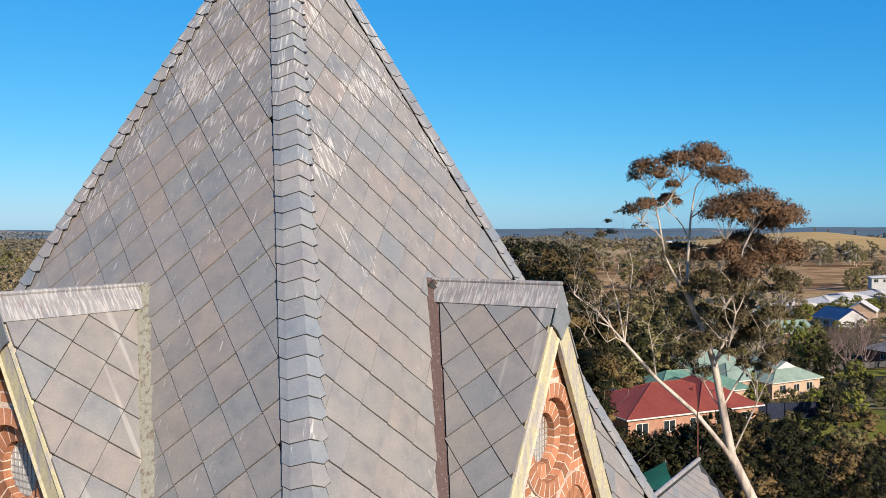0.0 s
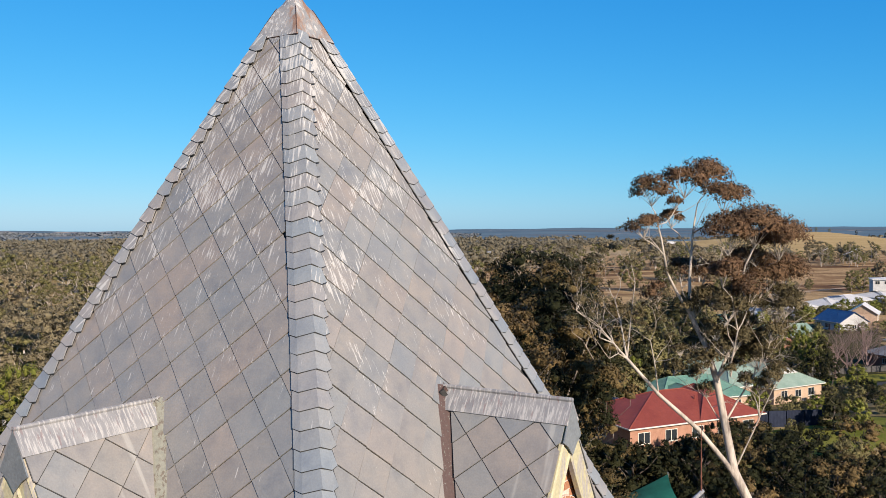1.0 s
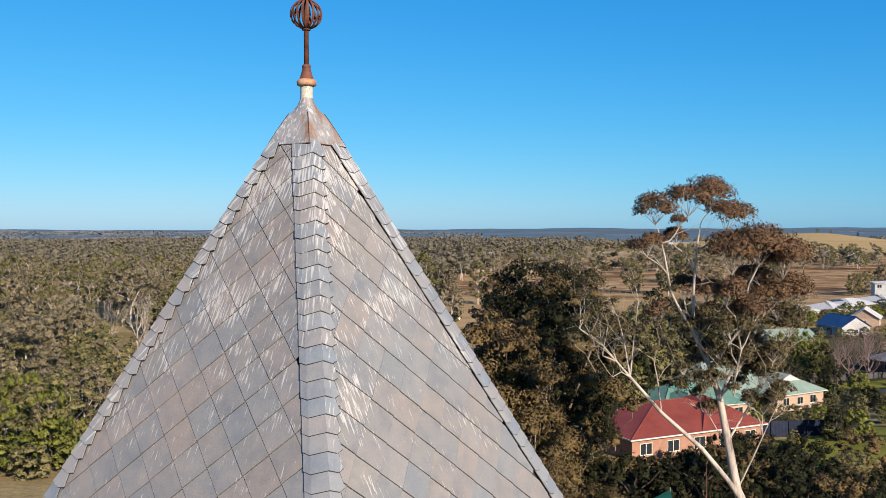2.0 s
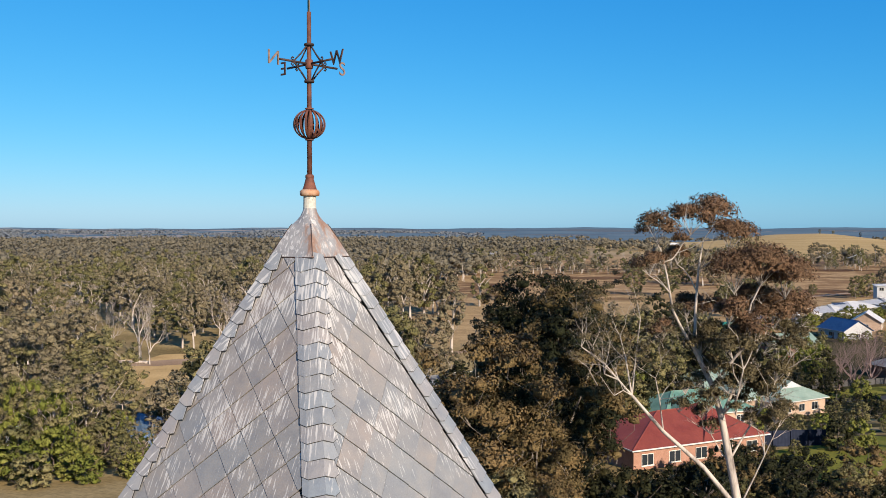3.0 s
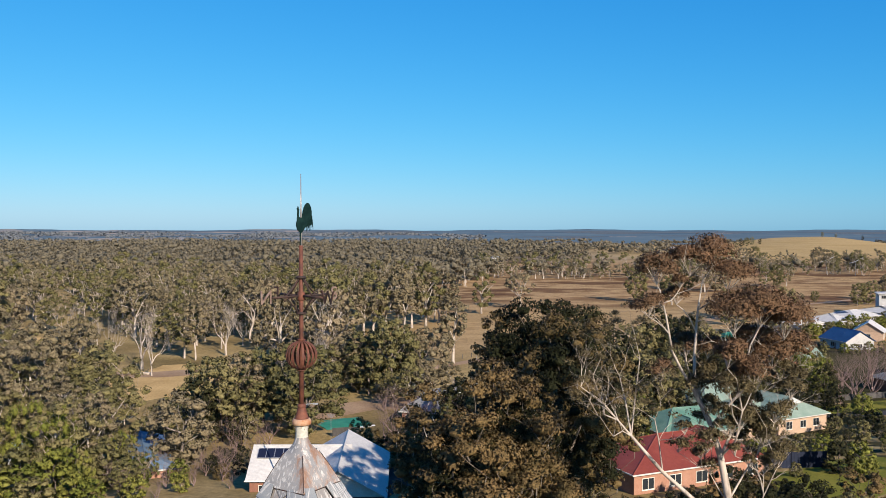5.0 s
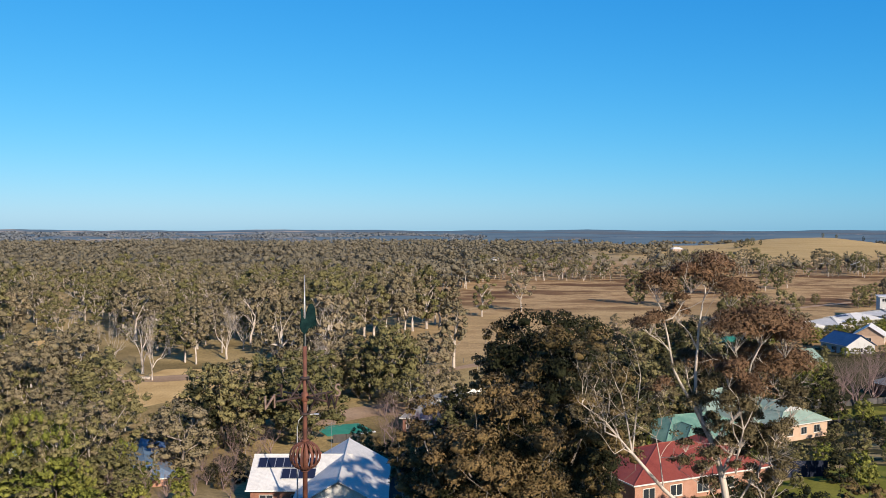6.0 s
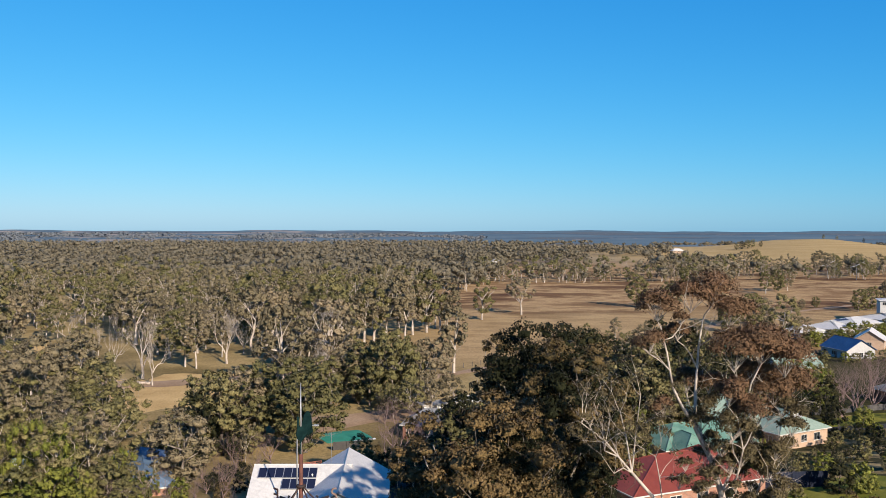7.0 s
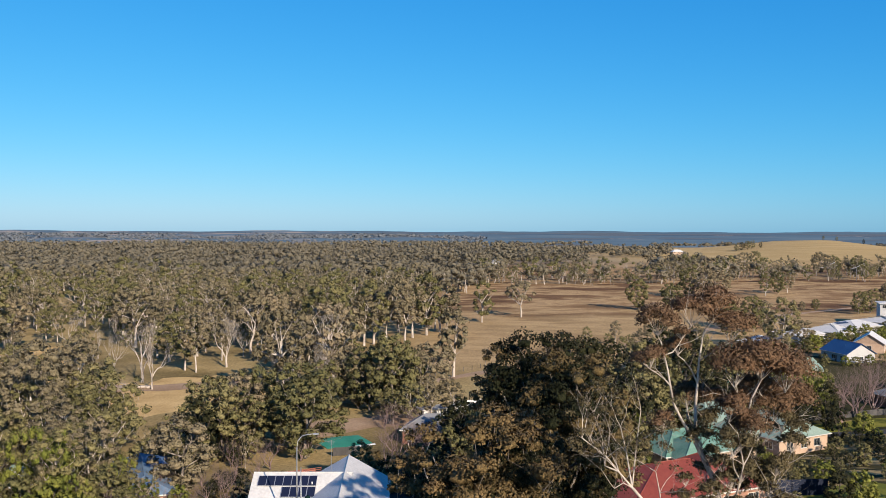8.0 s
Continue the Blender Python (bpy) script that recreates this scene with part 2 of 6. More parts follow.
BRICK = plain("orange-red brick", (0.302, 0.122, 0.063), (0.403, 0.189, 0.105), 6, 60, 0.85, vary=0.4)
MORTAR = plain("pale lime mortar", (0.487, 0.386, 0.319), (0.571, 0.470, 0.403), 8, 70, 0.9, vary=0)
RUST = rusty("rusted iron", (0.068, 0.027, 0.02), (0.165, 0.06, 0.036))
DARKIRON = rusty("dark blackened iron", (0.022, 0.018, 0.018), (0.07, 0.035, 0.026))
PEEL = flaking_timber("whitewashed collar", (0.4, 0.39, 0.34), (0.22, 0.19, 0.15), 0.56, 6.0)
COPPER = plain("dark verdigris copper", (0.003, 0.011, 0.012), (0.008, 0.024, 0.023), 14, 60, 0.9, 0.0, vary=0, spec=0.03)
STEEL = plain("galvanised steel", (0.34, 0.35, 0.36), (0.48, 0.48, 0.48), 3, 40, 0.45, 0.6)
# pale copy of the letter metal with the sun put into its colour
LIT_LETTER = plain("letter metal paled for sun", (0.14, 0.08, 0.06), (0.3, 0.22, 0.18), 14, 60, 0.5, 0.3)
GLASS = Mat("dark window glass", 0.08, 0.0, 0.6).color((0.02, 0.025, 0.03)).m
LATTICE = plain("leaded lattice glass", (0.35, 0.36, 0.36), (0.5, 0.5, 0.48), 10, 60, 0.4)

LEAF_GREY = leaf_material("grey-green gum leaves", (0.121, 0.101, 0.0593), (0.161, 0.134, 0.0795), (0.2, 0.164, 0.0986), (0.246, 0.192, 0.121))
LEAF_OLIVE = leaf_material("olive gum leaves", (0.0899, 0.0843, 0.035), (0.126, 0.116, 0.047), (0.164, 0.145, 0.0615), (0.209, 0.178, 0.0808))
LEAF_DARK = leaf_material("dark green leaves", (0.0118, 0.014, 0.00561), (0.0196, 0.0215, 0.00842), (0.0314, 0.0309, 0.0122), (0.054, 0.0467, 0.0178), through=0.06)
LEAF_BROWN = leaf_material("bronze gum leaves", (0.0604, 0.0469, 0.0192), (0.0943, 0.0693, 0.0288), (0.13, 0.091, 0.0384), (0.171, 0.112, 0.049), through=0.06)
LEAF_RUST = leaf_material("red-brown gum leaves", (0.0679, 0.052, 0.0296), (0.105, 0.0699, 0.0395), (0.143, 0.0868, 0.0494), (0.185, 0.102, 0.0568))
LEAF_BRONZE = leaf_material("grey-brown gum leaves", (0.0865, 0.0708, 0.0369), (0.131, 0.104, 0.0529), (0.17, 0.125, 0.0652), (0.209, 0.144, 0.0764))
LEAF_LIME = leaf_material("yellow-green leaves", (0.075, 0.0875, 0.0175), (0.117, 0.13, 0.025), (0.163, 0.168, 0.035), (0.203, 0.188, 0.05))
# blue air haze is mixed into the colour of the farthest leaves
LEAF_HAZE = leaf_material("distant leaves blued by haze", (0.1, 0.115, 0.128), (0.115, 0.13, 0.143), (0.13, 0.143, 0.155), (0.15, 0.158, 0.165))
# gum leaf tones made paler and greyer to carry haze
LEAF_FAR = leaf_material("far woodland leaves paled by haze", (0.118, 0.105, 0.0734), (0.146, 0.126, 0.0873), (0.169, 0.142, 0.0988), (0.196, 0.16, 0.114))
BARK_PALE = bark_material("pale smooth gum bark", (0.43, 0.37, 0.31), (0.15, 0.12, 0.1), 0.45)
BARK_MID = bark_material("grey-brown gum bark", (0.272, 0.230, 0.187), (0.111, 0.085, 0.068))
BARK_DARK = bark_material("dark bark", (0.119, 0.093, 0.076), (0.051, 0.041, 0.034))
TWIG = bark_material("bare winter twigs", (0.22, 0.15, 0.135), (0.12, 0.08, 0.075))

ROOF_RED = sheet_roof("red steel roof", (0.15, 0.03, 0.02), (0.2, 0.047, 0.03))
ROOF_WHITE = sheet_roof("white steel roof", (0.42, 0.41, 0.39), (0.49, 0.475, 0.45))
ROOF_GREEN = sheet_roof("pale green steel roof", (0.15, 0.215, 0.17), (0.225, 0.285, 0.23))
ROOF_MID = sheet_roof("weathered green steel roof", (0.07, 0.16, 0.12), (0.14, 0.24, 0.185))
ROOF_TEAL = sheet_roof("dark green steel roof", (0.010, 0.101, 0.076), (0.025, 0.151, 0.109))
ROOF_BLUE = sheet_roof("bright blue steel roof", (0.008, 0.04, 0.12), (0.018, 0.068, 0.17))
ROOF_PALEBLUE = sheet_roof("pale blue steel roof", (0.07, 0.125, 0.2), (0.13, 0.19, 0.26))
ROOF_GREY = sheet_roof("grey steel roof", (0.14, 0.145, 0.148), (0.21, 0.21, 0.205))
WALL_PINK = plain("salmon brick house wall", (0.31, 0.155, 0.1), (0.39, 0.215, 0.15), 1.2, 14, 0.85)
WALL_CREAM = plain("cream brick house wall", (0.35, 0.24, 0.165), (0.43, 0.31, 0.22), 1.2, 14, 0.85)
WALL_WHITE = plain("white rendered wall", (0.462, 0.462, 0.454), (0.554, 0.546, 0.529), 0.8, 14, 0.8)
WALL_BROWN = plain("red-brown brick wall", (0.168, 0.076, 0.050), (0.252, 0.118, 0.076), 1.2, 14, 0.85)
TRIM = plain("cream trim paint", (0.554, 0.521, 0.454), (0.638, 0.613, 0.554), 2, 20, 0.6)
PANEL = Mat("solar cells", 0.3, 0.0, 0.25).color((0.010, 0.013, 0.029)).m
# navy fence whose base colour also holds the shade it stands in
FENCE_BLUE_SHADED = plain("navy panel fence darkened for shade", (0.014, 0.018, 0.034), (0.024, 0.03, 0.05), 1.5, 20, 0.8, spec=0.1)
FENCE = plain("weathered panel fence", (0.045, 0.043, 0.043), (0.08, 0.074, 0.07), 1.5, 20, 0.85)
DECKRED = plain("red stained deck timber", (0.252, 0.076, 0.042), (0.336, 0.118, 0.067), 2, 20, 0.8)
LAWN = plain("winter lawn", (0.1, 0.112, 0.016), (0.2, 0.18, 0.035), 0.16, 3.0, 0.9, bump=0.5, dist=0.05, vary=0, spec=0.05)
# yard grass, its tones lowered to paint in tree and hedge shade
YARD = plain("patchy winter yards darkened for shade", (0.025, 0.027, 0.01), (0.066, 0.056, 0.024), 0.09, 1.5, 0.95, bump=0.5, dist=0.05, vary=0, spec=0.05)
STRAW = plain("golden dry grass", (0.35, 0.235, 0.1), (0.53, 0.37, 0.17), 0.1, 2.0, 0.95, bump=0.5, dist=0.05, vary=0, spec=0.05)
DIRT = plain("bare orange earth", (0.218, 0.134, 0.071), (0.319, 0.218, 0.134), 0.12, 2.5, 0.95, bump=0.5, dist=0.05, vary=0)
ASPHALT = plain("asphalt", (0.038, 0.038, 0.040), (0.059, 0.059, 0.060), 0.3, 8, 0.9, vary=0, spec=0.1)
COURT = plain("green court surface", (0.017, 0.168, 0.109), (0.034, 0.227, 0.151), 0.5, 8, 0.7, vary=0)
SHADE = plain("green shade cloth", (0.0, 0.06, 0.042), (0.006, 0.1, 0.07), 1, 30, 0.8)
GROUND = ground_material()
# backdrop hills: the haze of distance is painted on as blue-grey
haze = Mat("distant hills coloured by haze", 1.0, 0.0, 0.0)
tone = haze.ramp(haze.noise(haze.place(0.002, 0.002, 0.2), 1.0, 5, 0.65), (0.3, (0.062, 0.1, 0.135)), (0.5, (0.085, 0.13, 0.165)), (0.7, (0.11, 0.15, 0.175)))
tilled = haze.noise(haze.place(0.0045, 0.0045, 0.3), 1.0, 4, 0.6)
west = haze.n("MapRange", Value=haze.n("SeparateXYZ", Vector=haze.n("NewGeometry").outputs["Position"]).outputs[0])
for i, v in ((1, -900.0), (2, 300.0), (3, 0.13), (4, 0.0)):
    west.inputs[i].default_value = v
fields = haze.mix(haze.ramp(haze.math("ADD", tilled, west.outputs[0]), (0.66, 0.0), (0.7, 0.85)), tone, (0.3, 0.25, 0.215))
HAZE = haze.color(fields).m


# ---- helpers for shapes ----
def mesh_of(name, verts, faces, mat, smooth=False):
    me = bpy.data.meshes.new(name)
    me.from_pydata([tuple(v) for v in verts], [], [tuple(f) for f in faces])
    me.materials.append(mat)
    if smooth:
        me.polygons.foreach_set("use_smooth", [True] * len(me.polygons))
    me.update()
    return me


def quads_mesh(name, corners, mat):
    """One mesh from an array of n loose quads (n, 4, 3)."""
    me = bpy.data.meshes.new(name)
    n = len(corners)
    me.vertices.add(4 * n), me.loops.add(4 * n), me.polygons.add(n)
    me.vertices.foreach_set("co", np.ascontiguousarray(corners, dtype=np.float32).ravel())
    me.loops.foreach_set("vertex_index", np.arange(4 * n, dtype=np.int32))
    me.polygons.foreach_set("loop_start", np.arange(0, 4 * n, 4, dtype=np.int32))
    me.materials.append(mat)
    me.update(calc_edges=True)
    return me


def tris_mesh(name, corners, mat, normals=None):
    """One mesh from an array of n loose triangles (n, 3, 3); normals: bent so each clump shades as one dome."""
    me = bpy.data.meshes.new(name)
    n = len(corners)
    if normals is not None:
        flat = np.cross(corners[:, 1] - corners[:, 0], corners[:, 2] - corners[:, 0])
        lie = normals if normals.ndim == 3 else np.repeat(normals[:, None], 3, axis=1)
        back = (flat * lie[:, 0]).sum(1) < 0
        corners = np.where(back[:, None, None], corners[:, ::-1], corners)
        lie = np.where(back[:, None, None], lie[:, ::-1], lie)
    me.vertices.add(3 * n), me.loops.add(3 * n), me.polygons.add(n)
    me.vertices.foreach_set("co", np.ascontiguousarray(corners, dtype=np.float32).ravel())
    me.loops.foreach_set("vertex_index", np.arange(3 * n, dtype=np.int32))
    me.polygons.foreach_set("loop_start", np.arange(0, 3 * n, 3, dtype=np.int32))
    me.materials.append(mat)
    if normals is not None:
        own = me.attributes.new("custom_normal", "FLOAT_VECTOR", "POINT")
        own.data.foreach_set("vector", np.ascontiguousarray(lie, dtype=np.float32).ravel())
    me.update(calc_edges=True)
    return me


def part(name, me, parent, label="", m=None):
    ob = new(name, me)
    ob.parent = parent
    if m is not None:
        ob.matrix_local = m
    if label:
        ob["label"] = label
    return ob


def thing(name, label, category, group="", kind="", at=(0, 0, 0), turn=0.0):
    ob = new(name)
    ob.matrix_world = pose(*at, 0, 0, turn)
    return tagged(ob, label, category, group, kind)


class Shape:
    """Collects boxes, tubes and prisms into one mesh."""

    def __init__(self):
        self.v, self.f = [], []

    def add(self, verts, faces):
        k = len(self.v)
        self.v += [Vector(p) for p in verts]
        self.f += [tuple(k + i for i in f) for f in faces]
        return self

    def box(self, x0, y0, z0, x1, y1, z1, m=None):
        vs = [Vector((x, y, z)) for z in (z0, z1) for x, y in ((x0, y0), (x1, y0), (x1, y1), (x0, y1))]
        if m is not None:
            vs = [m @ p for p in vs]
        return self.add(vs, ((3, 2, 1, 0), (4, 5, 6, 7), (0, 1, 5, 4), (1, 2, 6, 5), (2, 3, 7, 6), (3, 0, 4, 7)))

    def prism(self, outline, depth, m=None):
        """An outline in x, y, thickened from z = 0 to depth."""
        n = len(outline)
        vs = [Vector((x, y, z)) for z in (0, depth) for x, y in outline]
        if m is not None:
            vs = [m @ p for p in vs]
        sides = [(i, (i + 1) % n, n + (i + 1) % n, n + i) for i in range(n)]
        return self.add(vs, [tuple(range(n - 1, -1, -1)), tuple(range(n, 2 * n))] + sides)

    def tube(self, path, radii, sides=8, cap=True):
        path = [Vector(p) for p in path]
        rings, k = [], len(self.v)
        for i, p in enumerate(path):
            d = (path[min(i + 1, len(path) - 1)] - path[max(i - 1, 0)]).normalized()
            a = d.orthogonal().normalized() if abs(d.z) > 0.99 else d.cross(Vector((0, 0, 1))).normalized()
            b = d.cross(a)
            r = radii[i] if isinstance(radii, (list, tuple)) else radii
            rings.append([p + (a * math.cos(t) + b * math.sin(t)) * r for t in [2 * math.pi * s / sides for s in range(sides)]])
        fs = []
        for i in range(len(path) - 1):
            for s in range(sides):
                q = (s + 1) % sides
                fs.append((i * sides + s, i * sides + q, (i + 1) * sides + q, (i + 1) * sides + s))
        if cap:
            fs += [tuple(range(sides - 1, -1, -1)), tuple((len(path) - 1) * sides + s for s in range(sides))]
        return self.add([p for ring in rings for p in ring], fs)

    def lathe(self, profile, sides=16, centre=(0, 0)):
        cx, cy = centre
        vs = [(cx + r * math.cos(2 * math.pi * s / sides), cy + r * math.sin(2 * math.pi * s / sides), z) for r, z in profile for s in range(sides)]
        fs = [(i * sides + s, i * sides + (s + 1) % sides, (i + 1) * sides + (s + 1) % sides, (i + 1) * sides + s)
              for i in range(len(profile) - 1) for s in range(sides)]
        fs += [tuple(range(sides - 1, -1, -1)), tuple((len(profile) - 1) * sides + s for s in range(sides))]
        return self.add(vs, fs)

    def mesh(self, name, mat, smooth=False):
        return mesh_of(name, self.v, self.f, mat, smooth)


def clip_poly(poly, a, b, c):
    """Keeps the part of a polygon where a*x + b*y <= c."""
    out = []
    for i, p in enumerate(poly):
        q = poly[(i + 1) % len(poly)]
        dp, dq = a * p[0] + b * p[1] - c, a * q[0] + b * q[1] - c
        if dp <= 0:
            out.append(p)
        if (dp < 0 < dq) or (dq < 0 < dp):
            t = dp / (dp - dq)
            out.append((p[0] + (q[0] - p[0]) * t, p[1] + (q[1] - p[1]) * t))
    return out


# ---- ground ----
def ground_z(x, y):
    """Height of the land: a gentle fall away from the church, a plain, a pasture hill and far rising country."""
    x, y = np.asarray(x, float), np.asarray(y, float)
    s = np.clip((y - 0.25 * x - 80) / 85, 0, 1)
    z = -7 * s * s * (3 - 2 * s)
    r = np.sqrt(x * x + y * y)
    f = np.clip((r - 1500) / 3200, 0, 1)
    z = z + 24 * f ** 1.2
    z = z + 23 * np.exp(-((x - 625) / 125) ** 2 - ((y - 1480) / 260) ** 2)
    z = z + 20 * np.exp(-((x - 1020) / 120) ** 2 - ((y - 1500) / 300) ** 2)
    z = z - 1.4 * np.exp(-((x - 58) / 26) ** 2 - ((y - 151) / 22) ** 2)
    far = np.clip((r - 500) / 800, 0, 1)
    z = z + far * (2.2 * np.sin(x / 170 + 0.6) * np.sin(y / 260) + 1.5 * np.sin(x / 77 + y / 190))
    return z


def gz(x, y):
    return float(ground_z(x, y))


def build_ground():
    ys = np.concatenate([-np.geomspace(4800, 60, 22), np.linspace(-40, 400, 56), np.geomspace(412, 4800, 74)])
    xs = np.concatenate([-np.geomspace(4800, 260, 30), np.linspace(-250, 250, 64), np.geomspace(260, 4800, 30)])
    X, Y = np.meshgrid(xs, ys)
    Z = ground_z(X, Y)
    verts = np.stack([X, Y, Z], -1).reshape(-1, 3)
    nx = len(xs)
    faces = [(j * nx + i, j * nx + i + 1, (j + 1) * nx + i + 1, (j + 1) * nx + i) for j in range(len(ys) - 1) for i in range(nx - 1)]
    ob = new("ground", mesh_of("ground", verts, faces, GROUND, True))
    tagged(ob, "dry brown and straw winter grassland with gentle rises", "ground", kind="structure")


def ground_strip(name, label, category, pts, width, mat, lift=0.06):
    """A band of earth, lawn or road that follows the land."""
    pts = [Vector((*p, 0)) for p in pts]
    fine = []
    for a, b in zip(pts, pts[1:]):
        n = max(2, int((b - a).length / 4))
        fine += [a.lerp(b, i / n) for i in range(n)]
    fine.append(pts[-1])
    vs, fs = [], []
    cols = 7
    for i, p in enumerate(fine):
        d = (fine[min(i + 1, len(fine) - 1)] - fine[max(i - 1, 0)]).normalized()
        side = Vector((d.y, -d.x, 0))
        wob = 1 + 0.12 * math.sin(i * 1.7) + 0.08 * math.sin(i * 0.63 + 2)
        for k in range(cols):
            q = p + side * width * wob * (k / (cols - 1) - 0.5)
            vs.append((q.x, q.y, gz(q.x, q.y) + lift * (1 if 0 < k < cols - 1 else -0.5)))
    for i in range(len(fine) - 1):
        for k in range(cols - 1):
            fs.append((i * cols + k, i * cols + k + 1, (i + 1) * cols + k + 1, (i + 1) * cols + k))
    ob = new(name, mesh_of(name, vs, fs, mat, True))
    return tagged(ob, label, category, kind="structure")


build_ground()
ground_strip("lawn", "green winter lawn behind the red roofed house", "lawn", [(36, 95), (48, 104), (62, 114)], 16, LAWN)
ground_strip("lawn", "patchy green and brown yards between the houses, darkened for shade", "lawn", [(36, 130), (60, 172), (84, 215), (118, 275)], 56, YARD, 0.015)
ground_strip("lawn", "mown green verge beside the street", "lawn", [(72, 172), (84, 177), (110, 186)], 10, LAWN)
ground_strip("road", "narrow sealed street between the houses", "road", [(58, 168), (84, 169), (120, 178)], 5.5, ASPHALT)
ground_strip("road", "pale gravel track along the paddock edge", "road", [(-6, 226), (18, 250), (52, 290), (90, 330), (150, 400), (240, 470)], 5, DIRT)
ground_strip("earth", "bare orange earth between the trees", "earth", [(-30, 170), (-18, 178), (-4, 184)], 13, DIRT)
ground_strip("earth", "golden dry grass in the clearing", "grass", [(-94, 194), (-72, 204), (-46, 220)], 50, STRAW, 0.02)
ground_strip("earth", "golden dry grass under the pale gums", "grass", [(-104, 210), (-120, 245), (-138, 290)], 17, STRAW, 0.02)
ground_strip("earth", "pale worn clearing below the gums", "earth", [(-92, 214), (-74, 216), (-52, 226), (-44, 236)], 12, DIRT, 0.04)
ground_strip("driveway", "dark sealed driveway in tree shade", "road", [(-14, 92), (-6, 112), (-2, 128), (-6, 140)], 9, ASPHALT)
ground_strip("driveway", "bare earth yard around the church", "earth", [(-60, 40), (-20, 45), (20, 40), (60, 50)], 26, DIRT, 0.03)
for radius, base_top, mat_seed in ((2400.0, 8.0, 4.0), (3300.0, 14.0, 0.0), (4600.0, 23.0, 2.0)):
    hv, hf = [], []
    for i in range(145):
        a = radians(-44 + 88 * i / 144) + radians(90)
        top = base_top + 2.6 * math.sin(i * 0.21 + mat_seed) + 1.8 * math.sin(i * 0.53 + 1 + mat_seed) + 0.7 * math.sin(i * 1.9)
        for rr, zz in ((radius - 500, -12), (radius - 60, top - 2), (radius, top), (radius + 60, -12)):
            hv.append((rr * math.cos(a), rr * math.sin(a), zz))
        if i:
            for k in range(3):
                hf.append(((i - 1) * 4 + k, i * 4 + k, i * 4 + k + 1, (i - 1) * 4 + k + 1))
    tagged(new("backdrop", mesh_of("backdrop", hv, hf, HAZE, True)), "long wooded hills on the horizon, haze painted blue-grey", "hills", kind="structure")


# ---- church ----
AX, AY, AZ = -1.811, 9.86, 27.952          # the spire's axis and the point where its slopes meet
TURN = 12.64                               # how far the near hip stands off the -y direction
RUN = 0.625 / math.sqrt(2)                 # run of each slope for a metre of height
SL = math.sqrt(1 + RUN * RUN)
HIPW = RUN / SL                            # half width of a slope for a metre along it
EAVE = 9.35                                # length of the slopes
HU, HV = 0.2443, 0.2310                    # half diagonals of the diamond slates


def slope_frame(side):
    """Frame of one slope: x to the right seen from outside, y up the slope, z out; origin at the meeting point."""
    az = radians(-90 + TURN + 45 * side)
    out = Vector((math.cos(az), math.sin(az), 0))
    u = Vector((-math.sin(az), math.cos(az), 0))
    up = -((out * RUN - Vector((0, 0, 1))) / SL)
    n = u.cross(up)
    m = Matrix((u, up, n)).transposed().to_4x4()
    m.translation = (AX, AY, AZ)
    return m


def axis_frame(side):
    """Upright frame on the axis: x to the right seen from outside, y outward, z up."""
    az = radians(-90 + TURN + 45 * side)
    out, u = Vector((math.cos(az), math.sin(az), 0)), Vector((-math.sin(az), math.cos(az), 0))
    m = Matrix((u, out, Vector((0, 0, 1)))).transposed().to_4x4()
    m.translation = (AX, AY, 0)
    return m


def slate_mesh(poly):
    """A slate whose lower point stands proud of the one below."""
    lift = lambda y: 0.013 - 0.036 * y
    n = len(poly)
    vs = [(x, y, lift(y)) for x, y in poly] + [(x, y, lift(y) - 0.014) for x, y in poly]
    fs = [tuple(range(n)), tuple(range(2 * n - 1, n - 1, -1))] + [(i, n + i, n + (i + 1) % n, (i + 1) % n) for i in range(n)]
    return vs, fs


def lay_slates(parent, m, inside, u0, v0, cols, rows, phase, mat, rng):
    """Diamond slates on the slope m; inside: half planes (a, b, c) that keep a*x + b*y <= c."""
    gap = 0.0055
    full = [(0, -HV + gap), (HU - gap, 0), (0, HV - gap), (-HU + gap, 0)]
    whole = mesh_of("slate", *slate_mesh(full), mat)
    for r in range(rows):
        v = v0 - HV * r
        for c in range(-cols, cols + 1):
            u = u0 + 2 * HU * (c + 0.5 * ((r + phase) % 2))
            poly = [(u + x, v + y) for x, y in full]
            cut = poly
            for a, b, k in inside:
                cut = clip_poly(cut, a, b, k)
                if len(cut) < 3:
                    break
            if len(cut) < 3:
                continue
            area = abs(sum(p[0] * q[1] - q[0] * p[1] for p, q in zip(cut, cut[1:] + cut[:1]))) / 2
            if area < 0.004:
                continue
            me = whole if area > 0.99 * 2 * (HU - gap) * (HV - gap) else mesh_of("slate", *slate_mesh([(x - u, y - v) for x, y in cut]), mat)
            wob = Matrix.Rotation(rng.uniform(-0.006, 0.006), 4, "Z") @ Matrix.Rotation(rng.uniform(-0.008, 0.008), 4, "X")
            part("slate", me, parent, m=m @ Matrix.Translation((u, v, rng.uniform(0, 0.003))) @ wob)


